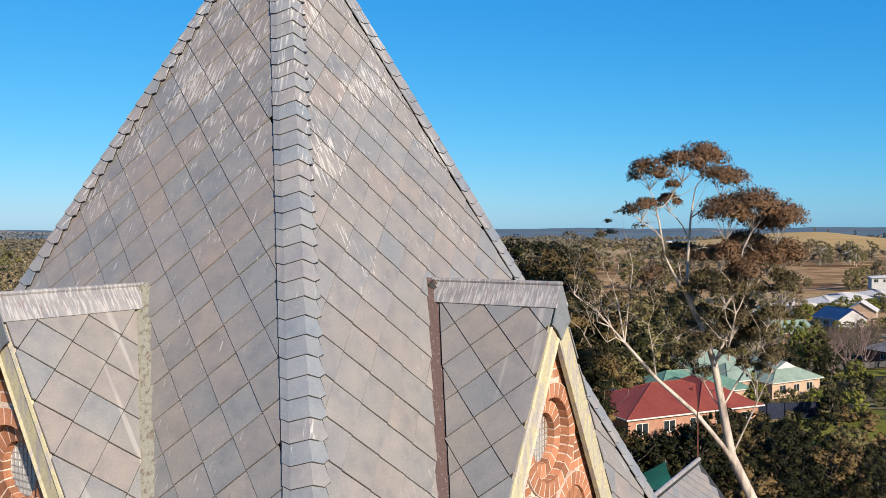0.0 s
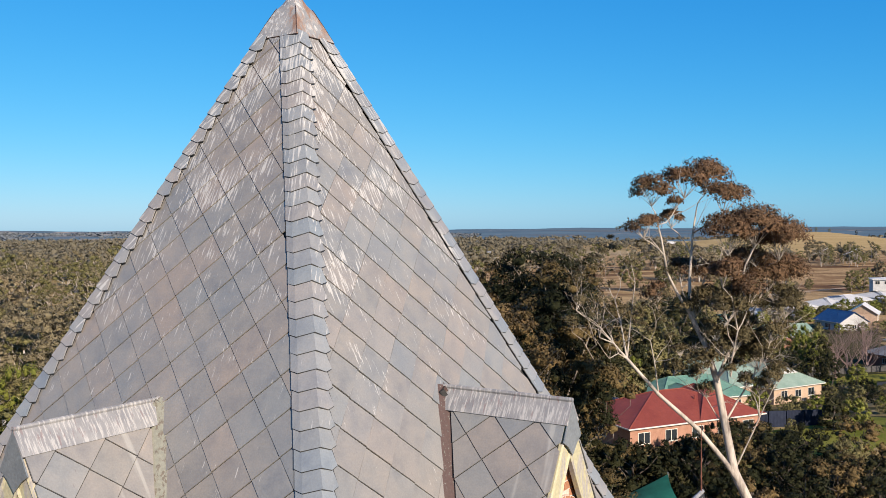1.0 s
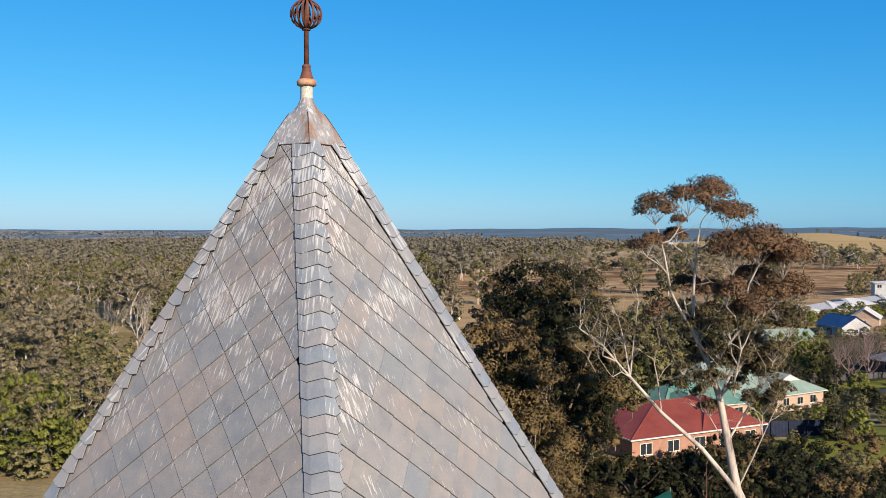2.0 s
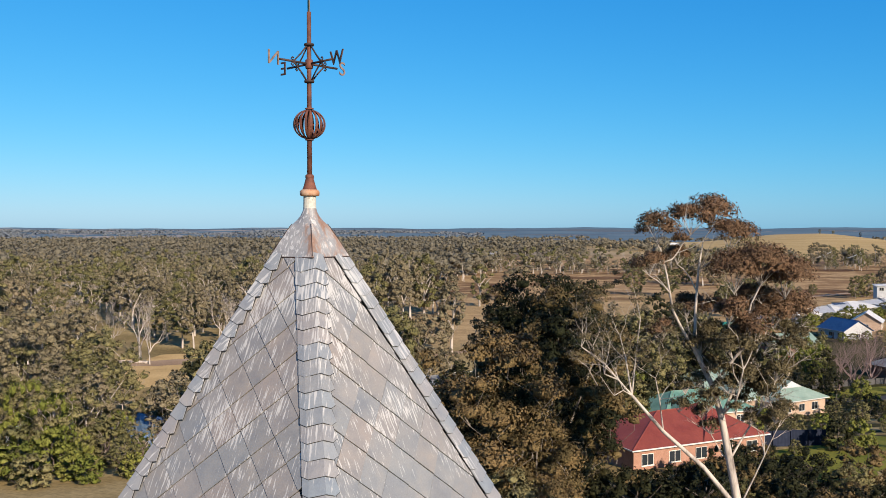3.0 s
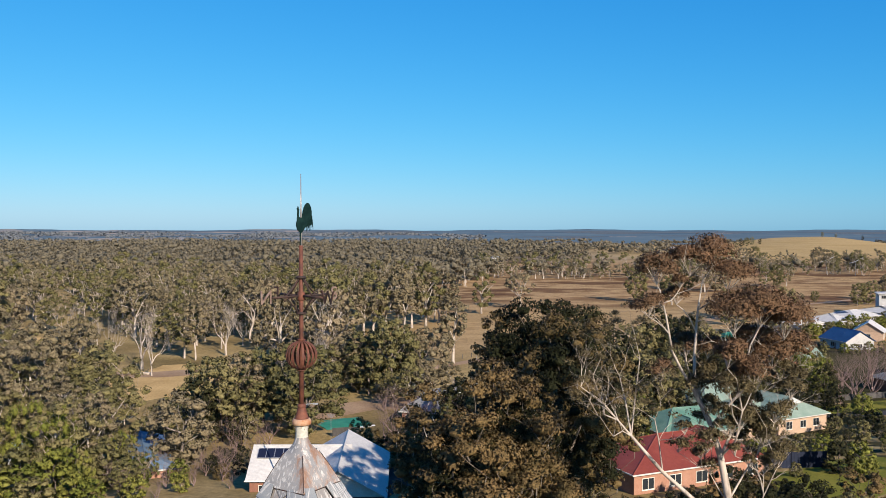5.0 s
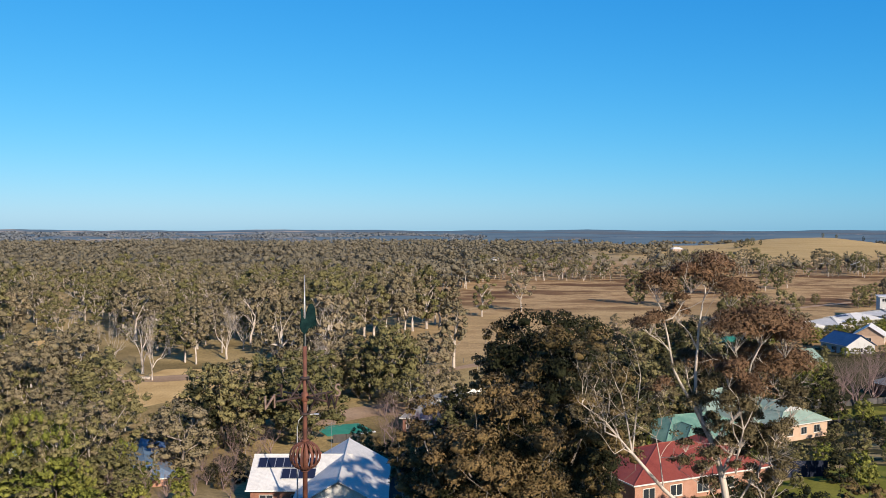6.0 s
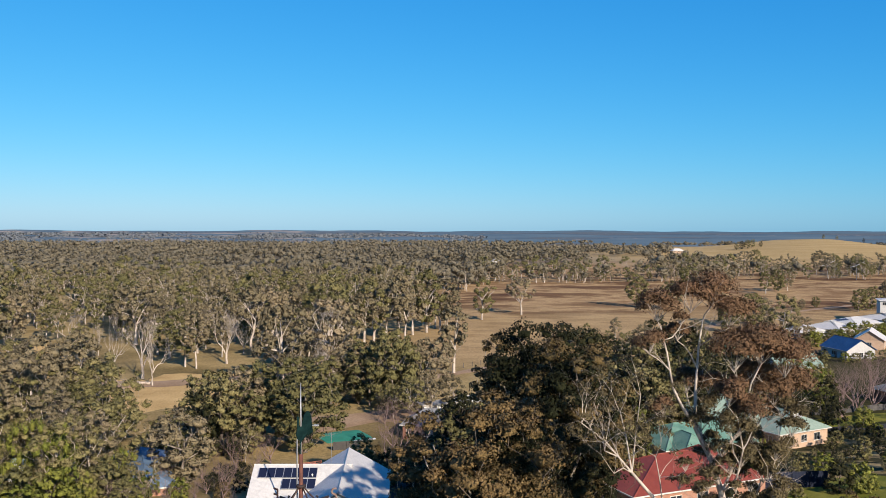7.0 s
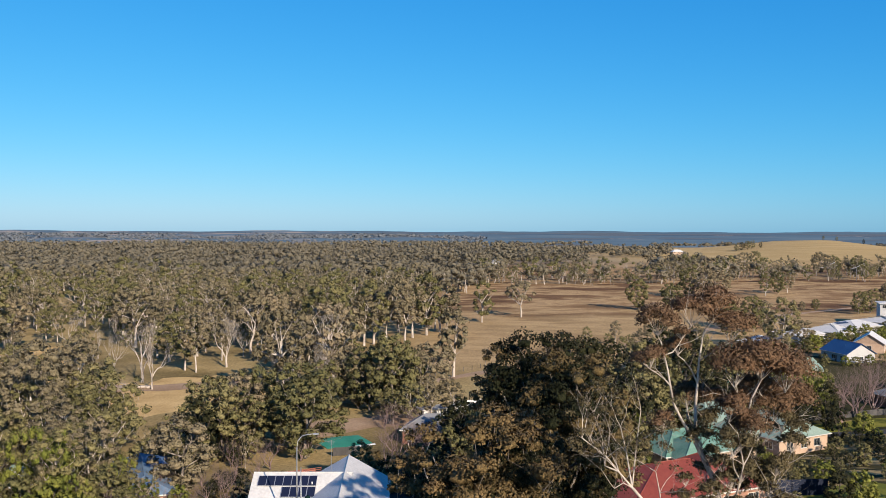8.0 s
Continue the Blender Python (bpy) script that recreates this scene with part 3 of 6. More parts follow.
def build_spire():
    rng = random.Random(4)
    spire = thing("church_spire", "tall four-sided spire clad in streaked grey diamond slates", "church spire")
    h = EAVE / SL
    core = Shape()
    base = [Matrix.Rotation(radians(-90 + TURN + 90 * k), 3, "Z") @ Vector((0.625 * h, 0, 0)) for k in range(4)]
    o = Vector((AX, AY, AZ - 0.035))
    core.add([o] + [o + b - Vector((0, 0, h)) for b in base], [(0, 1, 2), (0, 2, 3), (0, 3, 4), (0, 4, 1), (4, 3, 2, 1)])
    part("core", core.mesh("core", UNDER), spire)
    for side in (-1, 1, 3, 5):
        m = slope_frame(side)
        nrm = math.hypot(1, HIPW)
        inside = [(1, HIPW, -0.25), (-1, HIPW, -0.12), (0, 1, -0.66), (0, -1, EAVE)]
        phase = 0 if side in (-1, 3) else 1
        lay_slates(spire, m, inside, 0.0, 0.082 - HV * 3, 9, 40, phase, SLATE, rng)
    # hip caps, one overlapping the next down each hip
    ml, mr = slope_frame(-1), slope_frame(1)

    def on(face, v, w, off):
        f, s = (mr, -1) if face > 0 else (ml, 1)
        return f @ Vector((s * (HIPW * v - w), -v, off)) - o0

    o0 = Vector((AX, AY, AZ))
    top = lambda v, w, face, off: on(face, v, w, off)
    rows = []
    for off in (0.0, -0.012):
        rows += [top(0.035, 0.232, -1, 0.036 + off), top(0.05, 0.15, -1, 0.04 + off), top(0.0, 0.0, 1, 0.052 + off),
                 top(0.046, 0.136, 1, 0.046 + off), top(0.027, 0.214, 1, 0.04 + off),
                 top(-0.135, 0.232, -1, 0.028 + off), top(-0.16, 0.14, -1, 0.026 + off), top(-0.185, 0.0, 1, 0.034 + off),
                 top(-0.16, 0.13, 1, 0.034 + off), top(-0.13, 0.145, 1, 0.036 + off)]
    fs = []
    for i in range(4):
        fs.append((i, i + 1, i + 6, i + 5))
        fs.append((10 + i + 5, 10 + i + 6, 10 + i + 1, 10 + i))
        fs.append((i + 10, i + 11, i + 1, i))
        fs.append((i + 5, i + 6, i + 16, i + 15))
    fs += [(0, 5, 15, 10), (9, 4, 14, 19)]
    cap = mesh_of("hip_cap", rows, fs, HIPSLATE)
    # dark sheet added under each cap to paint its shadow gap as a thin line
    rim = [top(0.041, 0.241, -1, 0.028), top(0.056, 0.15, -1, 0.032), top(0.006, 0.0, 1, 0.044), top(0.052, 0.138, 1, 0.038), top(0.033, 0.224, 1, 0.032),
           top(-0.135, 0.241, -1, 0.02), top(-0.16, 0.14, -1, 0.018), top(-0.185, 0.0, 1, 0.026), top(-0.16, 0.13, 1, 0.026), top(-0.125, 0.165, 1, 0.028)]
    gap_mesh = mesh_of("bedding", rim, [(k, k + 1, k + 6, k + 5) for k in range(4)], UNDER)
    hip = (on(1, 1.0, 0, 0) - on(1, 0.0, 0, 0))
    n = int((EAVE - 0.8) / 0.1632)
    for k in range(4):
        turn = Matrix.Translation(o0) @ Matrix.Rotation(radians(90 * k), 4, "Z")
        for i in range(n + 1):
            wob = Matrix.Rotation(rng.uniform(-0.012, 0.012), 4, hip.normalized())
            piece = part("hip_cap", cap, spire, m=turn @ Matrix.Translation(hip * (0.86 + 0.1632 * i)) @ wob)
            part("bedding", gap_mesh, piece)
    # lead cap that sweeps up into the collar
    prof = [(27.285, 0.447, 1.0), (27.30, 0.447, 1.0), (27.46, 0.345, 1.0), (27.625, 0.232, 0.9), (27.66, 0.204, 0.75), (27.71, 0.158, 0.45),
            (27.76, 0.122, 0.2), (27.81, 0.098, 0.0), (27.85, 0.088, 0.0)]
    lc = Shape()
    sides = 32
    for z, r, sq in prof:
        for s in range(sides):
            a = 2 * math.pi * s / sides
            q = abs(math.cos(a)) + abs(math.sin(a))
            rr = r * (sq / q + (1 - sq) * 0.82)
            b = a + radians(-90 + TURN)
            lc.v.append(Vector((AX + rr * math.cos(b), AY + rr * math.sin(b), z)))
    for i in range(len(prof) - 1):
        for s in range(sides):
            q = (s + 1) % sides
            lc.f.append((i * sides + s, i * sides + q, (i + 1) * sides + q, (i + 1) * sides + s))
    lc.f.append(tuple((len(prof) - 1) * sides + s for s in range(sides)))
    capob = part("lead_cap", lc.mesh("lead_cap", LEAD), spire, "stained grey lead cap streaked white and rust")
    seam = Shape()
    for k in range(4):
        a = radians(-90 + TURN + 90 * k)
        pts = [(AX + (r * 0.99) * math.cos(a), AY + (r * 0.99) * math.sin(a), z + 0.004) for z, r, sq in prof[1:5]]
        seam.tube(pts, 0.0045, 6)
    ring = [(AX + 0.45 * math.cos(radians(-90 + TURN + 90 * k)), AY + 0.45 * math.sin(radians(-90 + TURN + 90 * k)), 27.288) for k in (0, 1, 2, 3, 0)]
    seam.tube(ring, 0.006, 5)
    part("seam", seam.mesh("seam", DARKIRON), capob)
    col = Shape().lathe([(0.076, 27.84), (0.074, 27.85), (0.072, 27.98), (0.076, 27.985)], 20, (AX, AY))
    part("collar", col.mesh("collar", PEEL, False), spire, "pale peeling painted collar")


def build_vane():
    vane = thing("weather_vane", "rusty iron weather vane with ball, compass arms and dark rooster", "weather vane", at=(AX, AY, 27.98))
    c = (0, 0)
    z0 = 27.98
    base = Shape().lathe([(0.08, 0.0), (0.105, 0.012), (0.108, 0.035), (0.1, 0.06), (0.085, 0.075), (0.078, 0.09), (0.062, 0.14), (0.05, 0.19),
                          (0.045, 0.2), (0.05, 0.21), (0.05, 0.235), (0.035, 0.25)], 20, c)
    part("base", base.mesh("base", RUST, True), vane)
    ringm = Shape().lathe([(0.09, 0.0), (0.112, 0.01), (0.114, 0.05), (0.095, 0.075)], 20, c)
    part("flange", ringm.mesh("flange", rusty("orange flaked iron", (0.34, 0.15, 0.07), (0.45, 0.32, 0.22)), True), vane)
    pole = Shape().tube([(0, 0, 0.2), (0, 0, 1.3), (0, 0, 2.1)], [0.029, 0.026, 0.024], 12)
    part("pole", pole.mesh("pole", RUST, True), vane)
    rod = Shape().tube([(0, 0, 2.06), (0, 0, 2.5), (0, 0, 2.93)], [0.013, 0.011, 0.004], 8)
    part("rod", rod.mesh("rod", STEEL, True), vane, "thin grey lightning rod")
    ball = new("ball")
    ball.parent, ball.matrix_local = vane, pose(0, 0, 0.82)
    rib = Shape()
    R = 0.185
    pts = [(R * math.cos(t), 0, 0.92 * R * math.sin(t)) for t in [radians(-84 + 168 * i / 14) for i in range(15)]]
    k = []
    for i, p in enumerate(pts):
        for dy, s in ((-0.014, 0.0), (0.014, 0.0), (0.014, -0.007), (-0.014, -0.007)):
            f = (R + s) / R
            rib.v.append(Vector((p[0] * f, dy * (0.35 + 0.65 * math.cos(radians(-84 + 168 * i / 14))), p[2] * f)))
    for i in range(14):
        for s in range(4):
            q = (s + 1) % 4
            rib.f.append((i * 4 + s, i * 4 + q, i * 4 + 4 + q, i * 4 + 4 + s))
    ribm = rib.mesh("rib", RUST)
    for i in range(18):
        part("rib", ribm, ball, m=pose(0, 0, 0, 0, 0, 20 * i + 6))
    for zz in (-0.185, 0.17):
        part("boss", Shape().lathe([(0.03, zz), (0.05, zz + 0.004), (0.05, zz + 0.016), (0.03, zz + 0.02)], 14).mesh("boss", RUST), ball)
    for zz in (1.31, 1.728):
        hub = Shape().lathe([(0.03, zz - 0.018), (0.055, zz - 0.012), (0.06, zz), (0.055, zz + 0.012), (0.03, zz + 0.018)], 14)
        part("hub", hub.mesh("hub", DARKIRON, True), vane)
    mid = Shape().lathe([(0.03, 1.452), (0.045, 1.462), (0.045, 1.552), (0.03, 1.562)], 12)
    part("hub", mid.mesh("hub", RUST, True), vane)
    for letter, az in (("N", 227), ("W", 317), ("S", 47), ("E", 137)):
        arm = new("arm")
        arm.parent, arm.matrix_local = vane, pose(0, 0, 1.51, 0, 0, az)
        part("bar", Shape().tube([(0.03, 0, 0), (0.41, 0, 0)], 0.013, 8).mesh("bar", DARKIRON, True), arm)
        brace = Shape()
        for sgn in (-1, 1):
            pts = [(0.035, 0, sgn * 0.2), (0.12, 0, sgn * 0.1), (0.2, 0, sgn * 0.02), (0.235, 0, sgn * 0.012), (0.25, 0, sgn * 0.032), (0.235, 0, sgn * 0.048), (0.218, 0, sgn * 0.04)]
            brace.tube(pts, 0.009, 6)
        part("brace", brace.mesh("brace", DARKIRON, True), arm)
        text = bpy.data.curves.new("letter", "FONT")
        text.body, text.size, text.extrude, text.align_x, text.align_y = letter, 0.225, 0.006, "CENTER", "CENTER"
        tmp = bpy.data.objects.new("letter", text)
        me = bpy.data.meshes.new_from_object(tmp)
        bpy.data.objects.remove(tmp)
        me.materials.clear(), me.materials.append(LIT_LETTER if letter in "NS" else DARKIRON)
        part("letter", me, arm, m=pose(0.49, 0, 0, 90, 0, 0))
    # rooster: a plate body and a plume of tail feathers
    bird = new("rooster")
    bird.parent, bird.matrix_local = vane, pose(0, 0, 2.24, 0, 0, 22)
    m = Matrix.Rotation(radians(90), 4, "X") @ Matrix.Translation((0, 0, -0.016))
    body = [(0, 0), (0.03, 0.035), (0.06, 0.09), (0.09, 0.14), (0.04, 0.19), (0.0, 0.178), (-0.014, 0.192), (-0.036, 0.175), (-0.052, 0.13), (-0.057, 0.09), (-0.04, 0.035)]
    part("body", Shape().prism(body, 0.032, m).mesh("body", COPPER), bird)
    neck = [(-0.02, 0.17), (-0.023, 0.2), (-0.021, 0.262), (-0.018, 0.275), (-0.026, 0.29), (-0.028, 0.31), (-0.036, 0.314), (-0.04, 0.298), (-0.05, 0.285), (-0.042, 0.272), (-0.042, 0.22), (-0.047, 0.15)]
    part("neck", Shape().prism(neck, 0.026, m).mesh("neck", COPPER), bird)
    tail = [(0.0, 0.172), (0.012, 0.21), (0.022, 0.26), (0.034, 0.305), (0.052, 0.34), (0.075, 0.357), (0.098, 0.348), (0.116, 0.31), (0.126, 0.26), (0.126, 0.21), (0.112, 0.165), (0.07, 0.11)]
    part("tail", Shape().prism(tail, 0.022, m @ Matrix.Translation((0, 0, 0.006))).mesh("tail", COPPER), bird)
    for i in range(8):
        x0, drop = 0.122 - 0.011 * i, 0.05 + 0.012 * (i * 3 % 4) - 0.006 * i
        pts = [(x0 - 0.012, 0, 0.25 - 0.012 * i), (x0 + 0.006, 0, 0.19 - 0.012 * i), (x0 + 0.014, 0, 0.12 - 0.006 * i), (x0 + 0.022, 0, drop)]
        part("feather", Shape().tube(pts, [0.008, 0.008, 0.0065, 0.002], 6).mesh("feather", COPPER, True), bird)
    part("stem", Shape().tube([(-0.004, 0, -0.14), (-0.004, 0, 0.02)], 0.012, 8).mesh("stem", COPPER), bird)


BRICK_L, BRICK_H = 0.225, 0.074


def wedge(r0, r1, a, y0, y1):
    """A ring brick in the x, z plane about the origin, centred on the +z direction, a radians wide."""
    s = Shape()
    pts = [(r * math.sin(t), r * math.cos(t)) for r, t in ((r0, -a / 2), (r1, -a / 2), (r1, a / 2), (r0, a / 2))]
    s.add([(x, y, z) for y in (y1, y0) for x, z in pts], [(0, 1, 2, 3), (7, 6, 5, 4), (0, 4, 5, 1), (1, 5, 6, 2), (2, 6, 7, 3), (3, 7, 4, 0)])
    return s.mesh("brick", BRICK)


def build_dormer(side, rng):
    RZ, TIP, K = 23.45, 3.44, 0.585         # ridge height, reach of the gable, half width for a metre of fall
    BOT = 20.1
    f = axis_frame(side)
    back = lambda z: (AZ - z) * RUN
    d = thing("spire_dormer", "gabled slate dormer with cream bargeboards and patterned brick gable", "dormer", "dormers on the spire")
    body = Shape()
    w = (RZ - BOT) * K
    for s in (-1, 1):
        top0, top1 = (0, back(RZ) - 0.15, RZ - 0.03), (0, TIP - 0.03, RZ - 0.03)
        low1, low0 = (s * w, TIP - 0.03, BOT - 0.03), (s * w, back(BOT) - 0.15, BOT - 0.03)
        dn = Vector((-s * 0.03, 0, -0.06))
        body.add([f @ Vector(p) for p in (top0, top1, low1, low0)] + [f @ (Vector(p) + dn) for p in (top0, top1, low1, low0)],
                 [(0, 1, 2, 3), (7, 6, 5, 4), (0, 4, 5, 1), (1, 5, 6, 2), (2, 6, 7, 3), (3, 7, 4, 0)])
    part("deck", body.mesh("deck", UNDER), d)
    for s in (-1, 1):
        # slope frame: x along the ridge, y up the slope, z out
        up = Vector((-s * K, 0, 1)).normalized()
        ex = Vector((0, s, 0))
        n = ex.cross(up)
        m = Matrix((ex, up, n)).transposed().to_4x4()
        m.translation = (0, 0, RZ)
        q = math.sqrt(1 + K * K)
        # valley: y = back(z) with z = RZ - v / q
        kv = RUN / q
        inside = [(s, 0, TIP) if s > 0 else (-1, 0, TIP), (0, 1, -0.17), (0, -1, (RZ - BOT) * q),
                  (-s, -kv, -(back(RZ) + 0.1))]
        u0, v0 = (s * 3.174, -0.005) if side < 0 else (s * 2.668, 0.026)
        lay_slates(d, f @ m, inside, u0, v0, 6, 20, 0, SLATE_DORMER[side], rng)
    ridge = Shape()
    for s in (-1, 1):
        nrm = Vector((s, 0, K)).normalized()
        a, b = Vector((0, 0, RZ + 0.03)), Vector((s * 0.2 * K, 0, RZ - 0.2)) + nrm * 0.028
        ys = (back(RZ) - 0.12, TIP + 0.03)
        pts = [Vector((p.x, y, p.z)) for y in ys for p in (a, b)]
        low = [p - nrm * 0.02 for p in pts]
        ridge.add([f @ p for p in pts + low], [(0, 2, 3, 1), (4, 5, 7, 6), (1, 3, 7, 5), (0, 1, 5, 4), (2, 6, 7, 3), (0, 4, 6, 2)])
    ridge.tube([f @ Vector((0, back(RZ) - 0.12, RZ + 0.03)), f @ Vector((0, TIP + 0.03, RZ + 0.03))], 0.022, 8)
    part("ridge_capping", ridge.mesh("ridge_capping", CAPPING[side]), d, "pale ridge capping with peeling mauve paint")
    for s in (-1, 1):
        a, b = Vector((0, back(RZ), RZ)), Vector((s * (RZ - BOT) * K, back(BOT), BOT))
        run = (b - a).normalized()
        nrm = Vector((s * 0.55, 0.75, 0.45)).normalized()
        nrm = (nrm - run * nrm.dot(run)).normalized()
        sd = run.cross(nrm)
        vb = Shape()
        for p in (a - run * 0.02, b):
            for i, j in ((-0.085, -0.03), (0.085, -0.03), (0.085, 0.05), (-0.085, 0.05)):
                vb.v.append(f @ (p + sd * i + nrm * j))
        vb.f += [(3, 2, 1, 0), (4, 5, 6, 7), (0, 1, 5, 4), (1, 2, 6, 5), (2, 3, 7, 6), (3, 0, 4, 7)]
        part("valley_board", vb.mesh("valley_board", VALLEY[side]), d, "rust-brown valley board with flaking paint" if side > 0 else "pale grey-green valley board worn to brown")
        # solid dark strip in place of the shaded gap along the board
        gap = Shape()
        for p in (a - run * 0.02, b):
            for i, j in ((0.088, -0.03), (0.115, -0.03), (0.115, 0.024), (0.088, 0.024)):
                gap.v.append(f @ (p + sd * (i if side > 0 else -i) * s * -1 + nrm * j))
        gap.f += [(3, 2, 1, 0), (4, 5, 6, 7), (0, 1, 5, 4), (1, 2, 6, 5), (2, 3, 7, 6), (3, 0, 4, 7)]
        part("valley_gutter", gap.mesh("valley_gutter", UNDER), d, "dark strip standing in for the shaded gap beside the valley board")
        # bargeboard
        up = Vector((-s * K, 0, 1)).normalized()
        inn = Vector((-s, 0, -K)).normalized()
        bb = Shape()
        t0 = Vector((0, 0, RZ - 0.05))
        L = (RZ - 0.05 - BOT) * math.sqrt(1 + K * K)
        prof = [(0.0, 0.0), (0.0, 0.05), (0.025, 0.06), (0.05, 0.045), (0.19, 0.045), (0.215, 0.06), (0.235, 0.05), (0.235, 0.0)]
        k = len(prof)
        for e in (0.0, L):
            for wd, th in prof:
                back_off = 0.27 * (wd / 0.235) if e == 0.0 else 0.0
                bb.v.append(f @ (t0 - up * (e + wd / K * 0.98 * (1 if e == 0.0 else 0)) + inn * wd + Vector((0, TIP - 0.05 + th, 0))))
        for i in range(k):
            bb.f.append((i, (i + 1) % k, k + (i + 1) % k, k + i))
        bb.f += [tuple(range(k - 1, -1, -1)), tuple(range(k, 2 * k))]
        part("bargeboard", bb.mesh("bargeboard", CREAM), d, "weathered cream timber bargeboard")
    plate = Shape().prism([(0, RZ + 0.02), (-0.2, RZ - 0.34), (-0.1, RZ - 0.4), (0, RZ - 0.5), (0.1, RZ - 0.4), (0.2, RZ - 0.34)], 0.012,
                          f @ Matrix.Translation((0, TIP + 0.03, 0)) @ Matrix.Rotation(radians(90), 4, "X"))
    part("apex_plate", plate.mesh("apex_plate", PLATE), d, "blue-grey lead apex plate")
    # gable wall of mortar with an open round window, faced with bricks
    WY, ZC = 3.335, 21.99
    edge = lambda z: (RZ - 0.12 - z) * K
    wall = Shape()
    m = f @ Matrix.Translation((0, WY - 0.003, 0)) @ Matrix.Rotation(radians(90), 4, "X")
    for s in (-1, 1):
        arc = [(s * 0.405 * math.sin(t), ZC - 0.405 * math.cos(t)) for t in [math.pi * i / 14 for i in range(15)]]
        outline = [(0, RZ - 0.13), (s * edge(BOT), BOT), (0, BOT)] + arc
        wall.prism(outline, 0.2, m)
        inner = [(s * r * math.sin(t), ZC - r * math.cos(t)) for r, ts in ((0.42, range(13)), (0.25, range(12, -1, -1))) for t in [math.pi * i / 12 for i in ts]]
        wall.prism(inner, 0.1, f @ Matrix.Translation((0, WY - 0.075, 0)) @ Matrix.Rotation(radians(90), 4, "X"))
    gw = part("gable_wall", wall.mesh("gable_wall", MORTAR), d, "orange brick gable with ringed round window")
    yb = WY
    fr = f @ Matrix.Translation((0, yb, ZC))
    rings = ((0.4, 0.54, 28, -0.075, 0.03), (0.245, 0.385, 20, -0.14, -0.06))
    for r0, r1, nb, y0, y1 in rings:
        me = wedge(r0, r1, 2 * math.pi / nb * 0.83, y0, y1)
        for i in range(nb):
            part("brick", me, gw, m=fr @ Matrix.Rotation(2 * math.pi * i / nb, 4, "Y"))
    def mortar_ring(cx, cz, r0, r1, y):
        ring = Shape()
        for s in (-1, 1):
            half = [(cx + s * r * math.sin(t), cz - r * math.cos(t)) for r, ts in ((r1, range(17)), (r0, range(16, -1, -1))) for t in [math.pi * i / 16 for i in ts]]
            ring.prism(half, 0.06, f @ Matrix.Translation((0, yb + y - 0.003, 0)) @ Matrix.Rotation(radians(90), 4, "X"))
        part("mortar_ring", ring.mesh("mortar_ring", MORTAR), gw)

    for r0, r1, nb, y0, y1 in rings:
        mortar_ring(0, ZC, r0 + 0.012, r1 + 0.008, y1)
    low = []
    for s in (-1, 1):
        mortar_ring(s * 0.5, 21.12, 0.312, 0.448, 0.035), mortar_ring(s * 0.5, 21.12, 0.15, 0.292, -0.04)
        fl = f @ Matrix.Translation((s * 0.5, yb, 21.12))
        low.append((s * 0.5, 21.12))
        for r0, r1, nb, y0, y1 in ((0.3, 0.44, 22, -0.05, 0.035), (0.03, 0.285, 14, -0.05, 0.008)):
            me = wedge(r0, r1, 2 * math.pi / nb * 0.83, y0, y1)
            for i in range(nb):
                part("brick", me, gw, m=fl @ Matrix.Rotation(2 * math.pi * i / nb, 4, "Y"))
    glass = Shape().lathe([(0.26, -0.004), (0.26, 0.004)], 24)
    gm = f @ Matrix.Translation((0, WY - 0.14, ZC)) @ Matrix.Rotation(radians(-90), 4, "X")
    gl = part("window_pane", glass.mesh("window_pane", LATTICE), gw, "leaded lattice pane", m=gm)
    for i in range(-4, 5):
        h = math.sqrt(max(0, 0.26 ** 2 - (0.058 * i) ** 2))
        part("glazing_bar", Shape().box(0.058 * i - 0.004, -h, 0.004, 0.058 * i + 0.004, h, 0.012).mesh("glazing_bar", LEAD), gw, m=gm)
        part("glazing_bar", Shape().box(-h, 0.058 * i - 0.004, 0.005, h, 0.058 * i + 0.004, 0.013).mesh("glazing_bar", LEAD), gw, m=gm)
    bm = {}
    pitch = BRICK_H + 0.017
    for c in range(int((RZ - 0.3 - BOT) / pitch)):
        z = BOT + pitch * (c + 0.5)
        x = -2.2 + (0.1175 if c % 2 else 0.0)
        while x < 2.2:
            a, b = max(x, -edge(z + 0.03)), min(x + BRICK_L, edge(z + 0.03))
            x += BRICK_L + 0.017
            # cut back from the rings
            for cx, cz, rr in ((0, ZC, 0.55), (low[0][0], low[0][1], 0.45), (low[1][0], low[1][1], 0.45)):
                dz = abs(z - cz)
                if dz < rr:
                    hw = math.sqrt(rr * rr - dz * dz)
                    if a > cx - hw and b < cx + hw:
                        a = b
                    elif a < cx - hw < b:
                        b = cx - hw
                    elif a < cx + hw < b:
                        a = cx + hw
            if b - a < 0.03:
                continue
            key = round(b - a, 2)
            if key not in bm:
                bm[key] = Shape().box(-key / 2, -0.05, -BRICK_H / 2, key / 2, 0.0, BRICK_H / 2).mesh("brick", BRICK)
            part("brick", bm[key], gw, m=f @ Matrix.Translation(((a + b) / 2, yb + rng.uniform(-0.003, 0.004), z)))


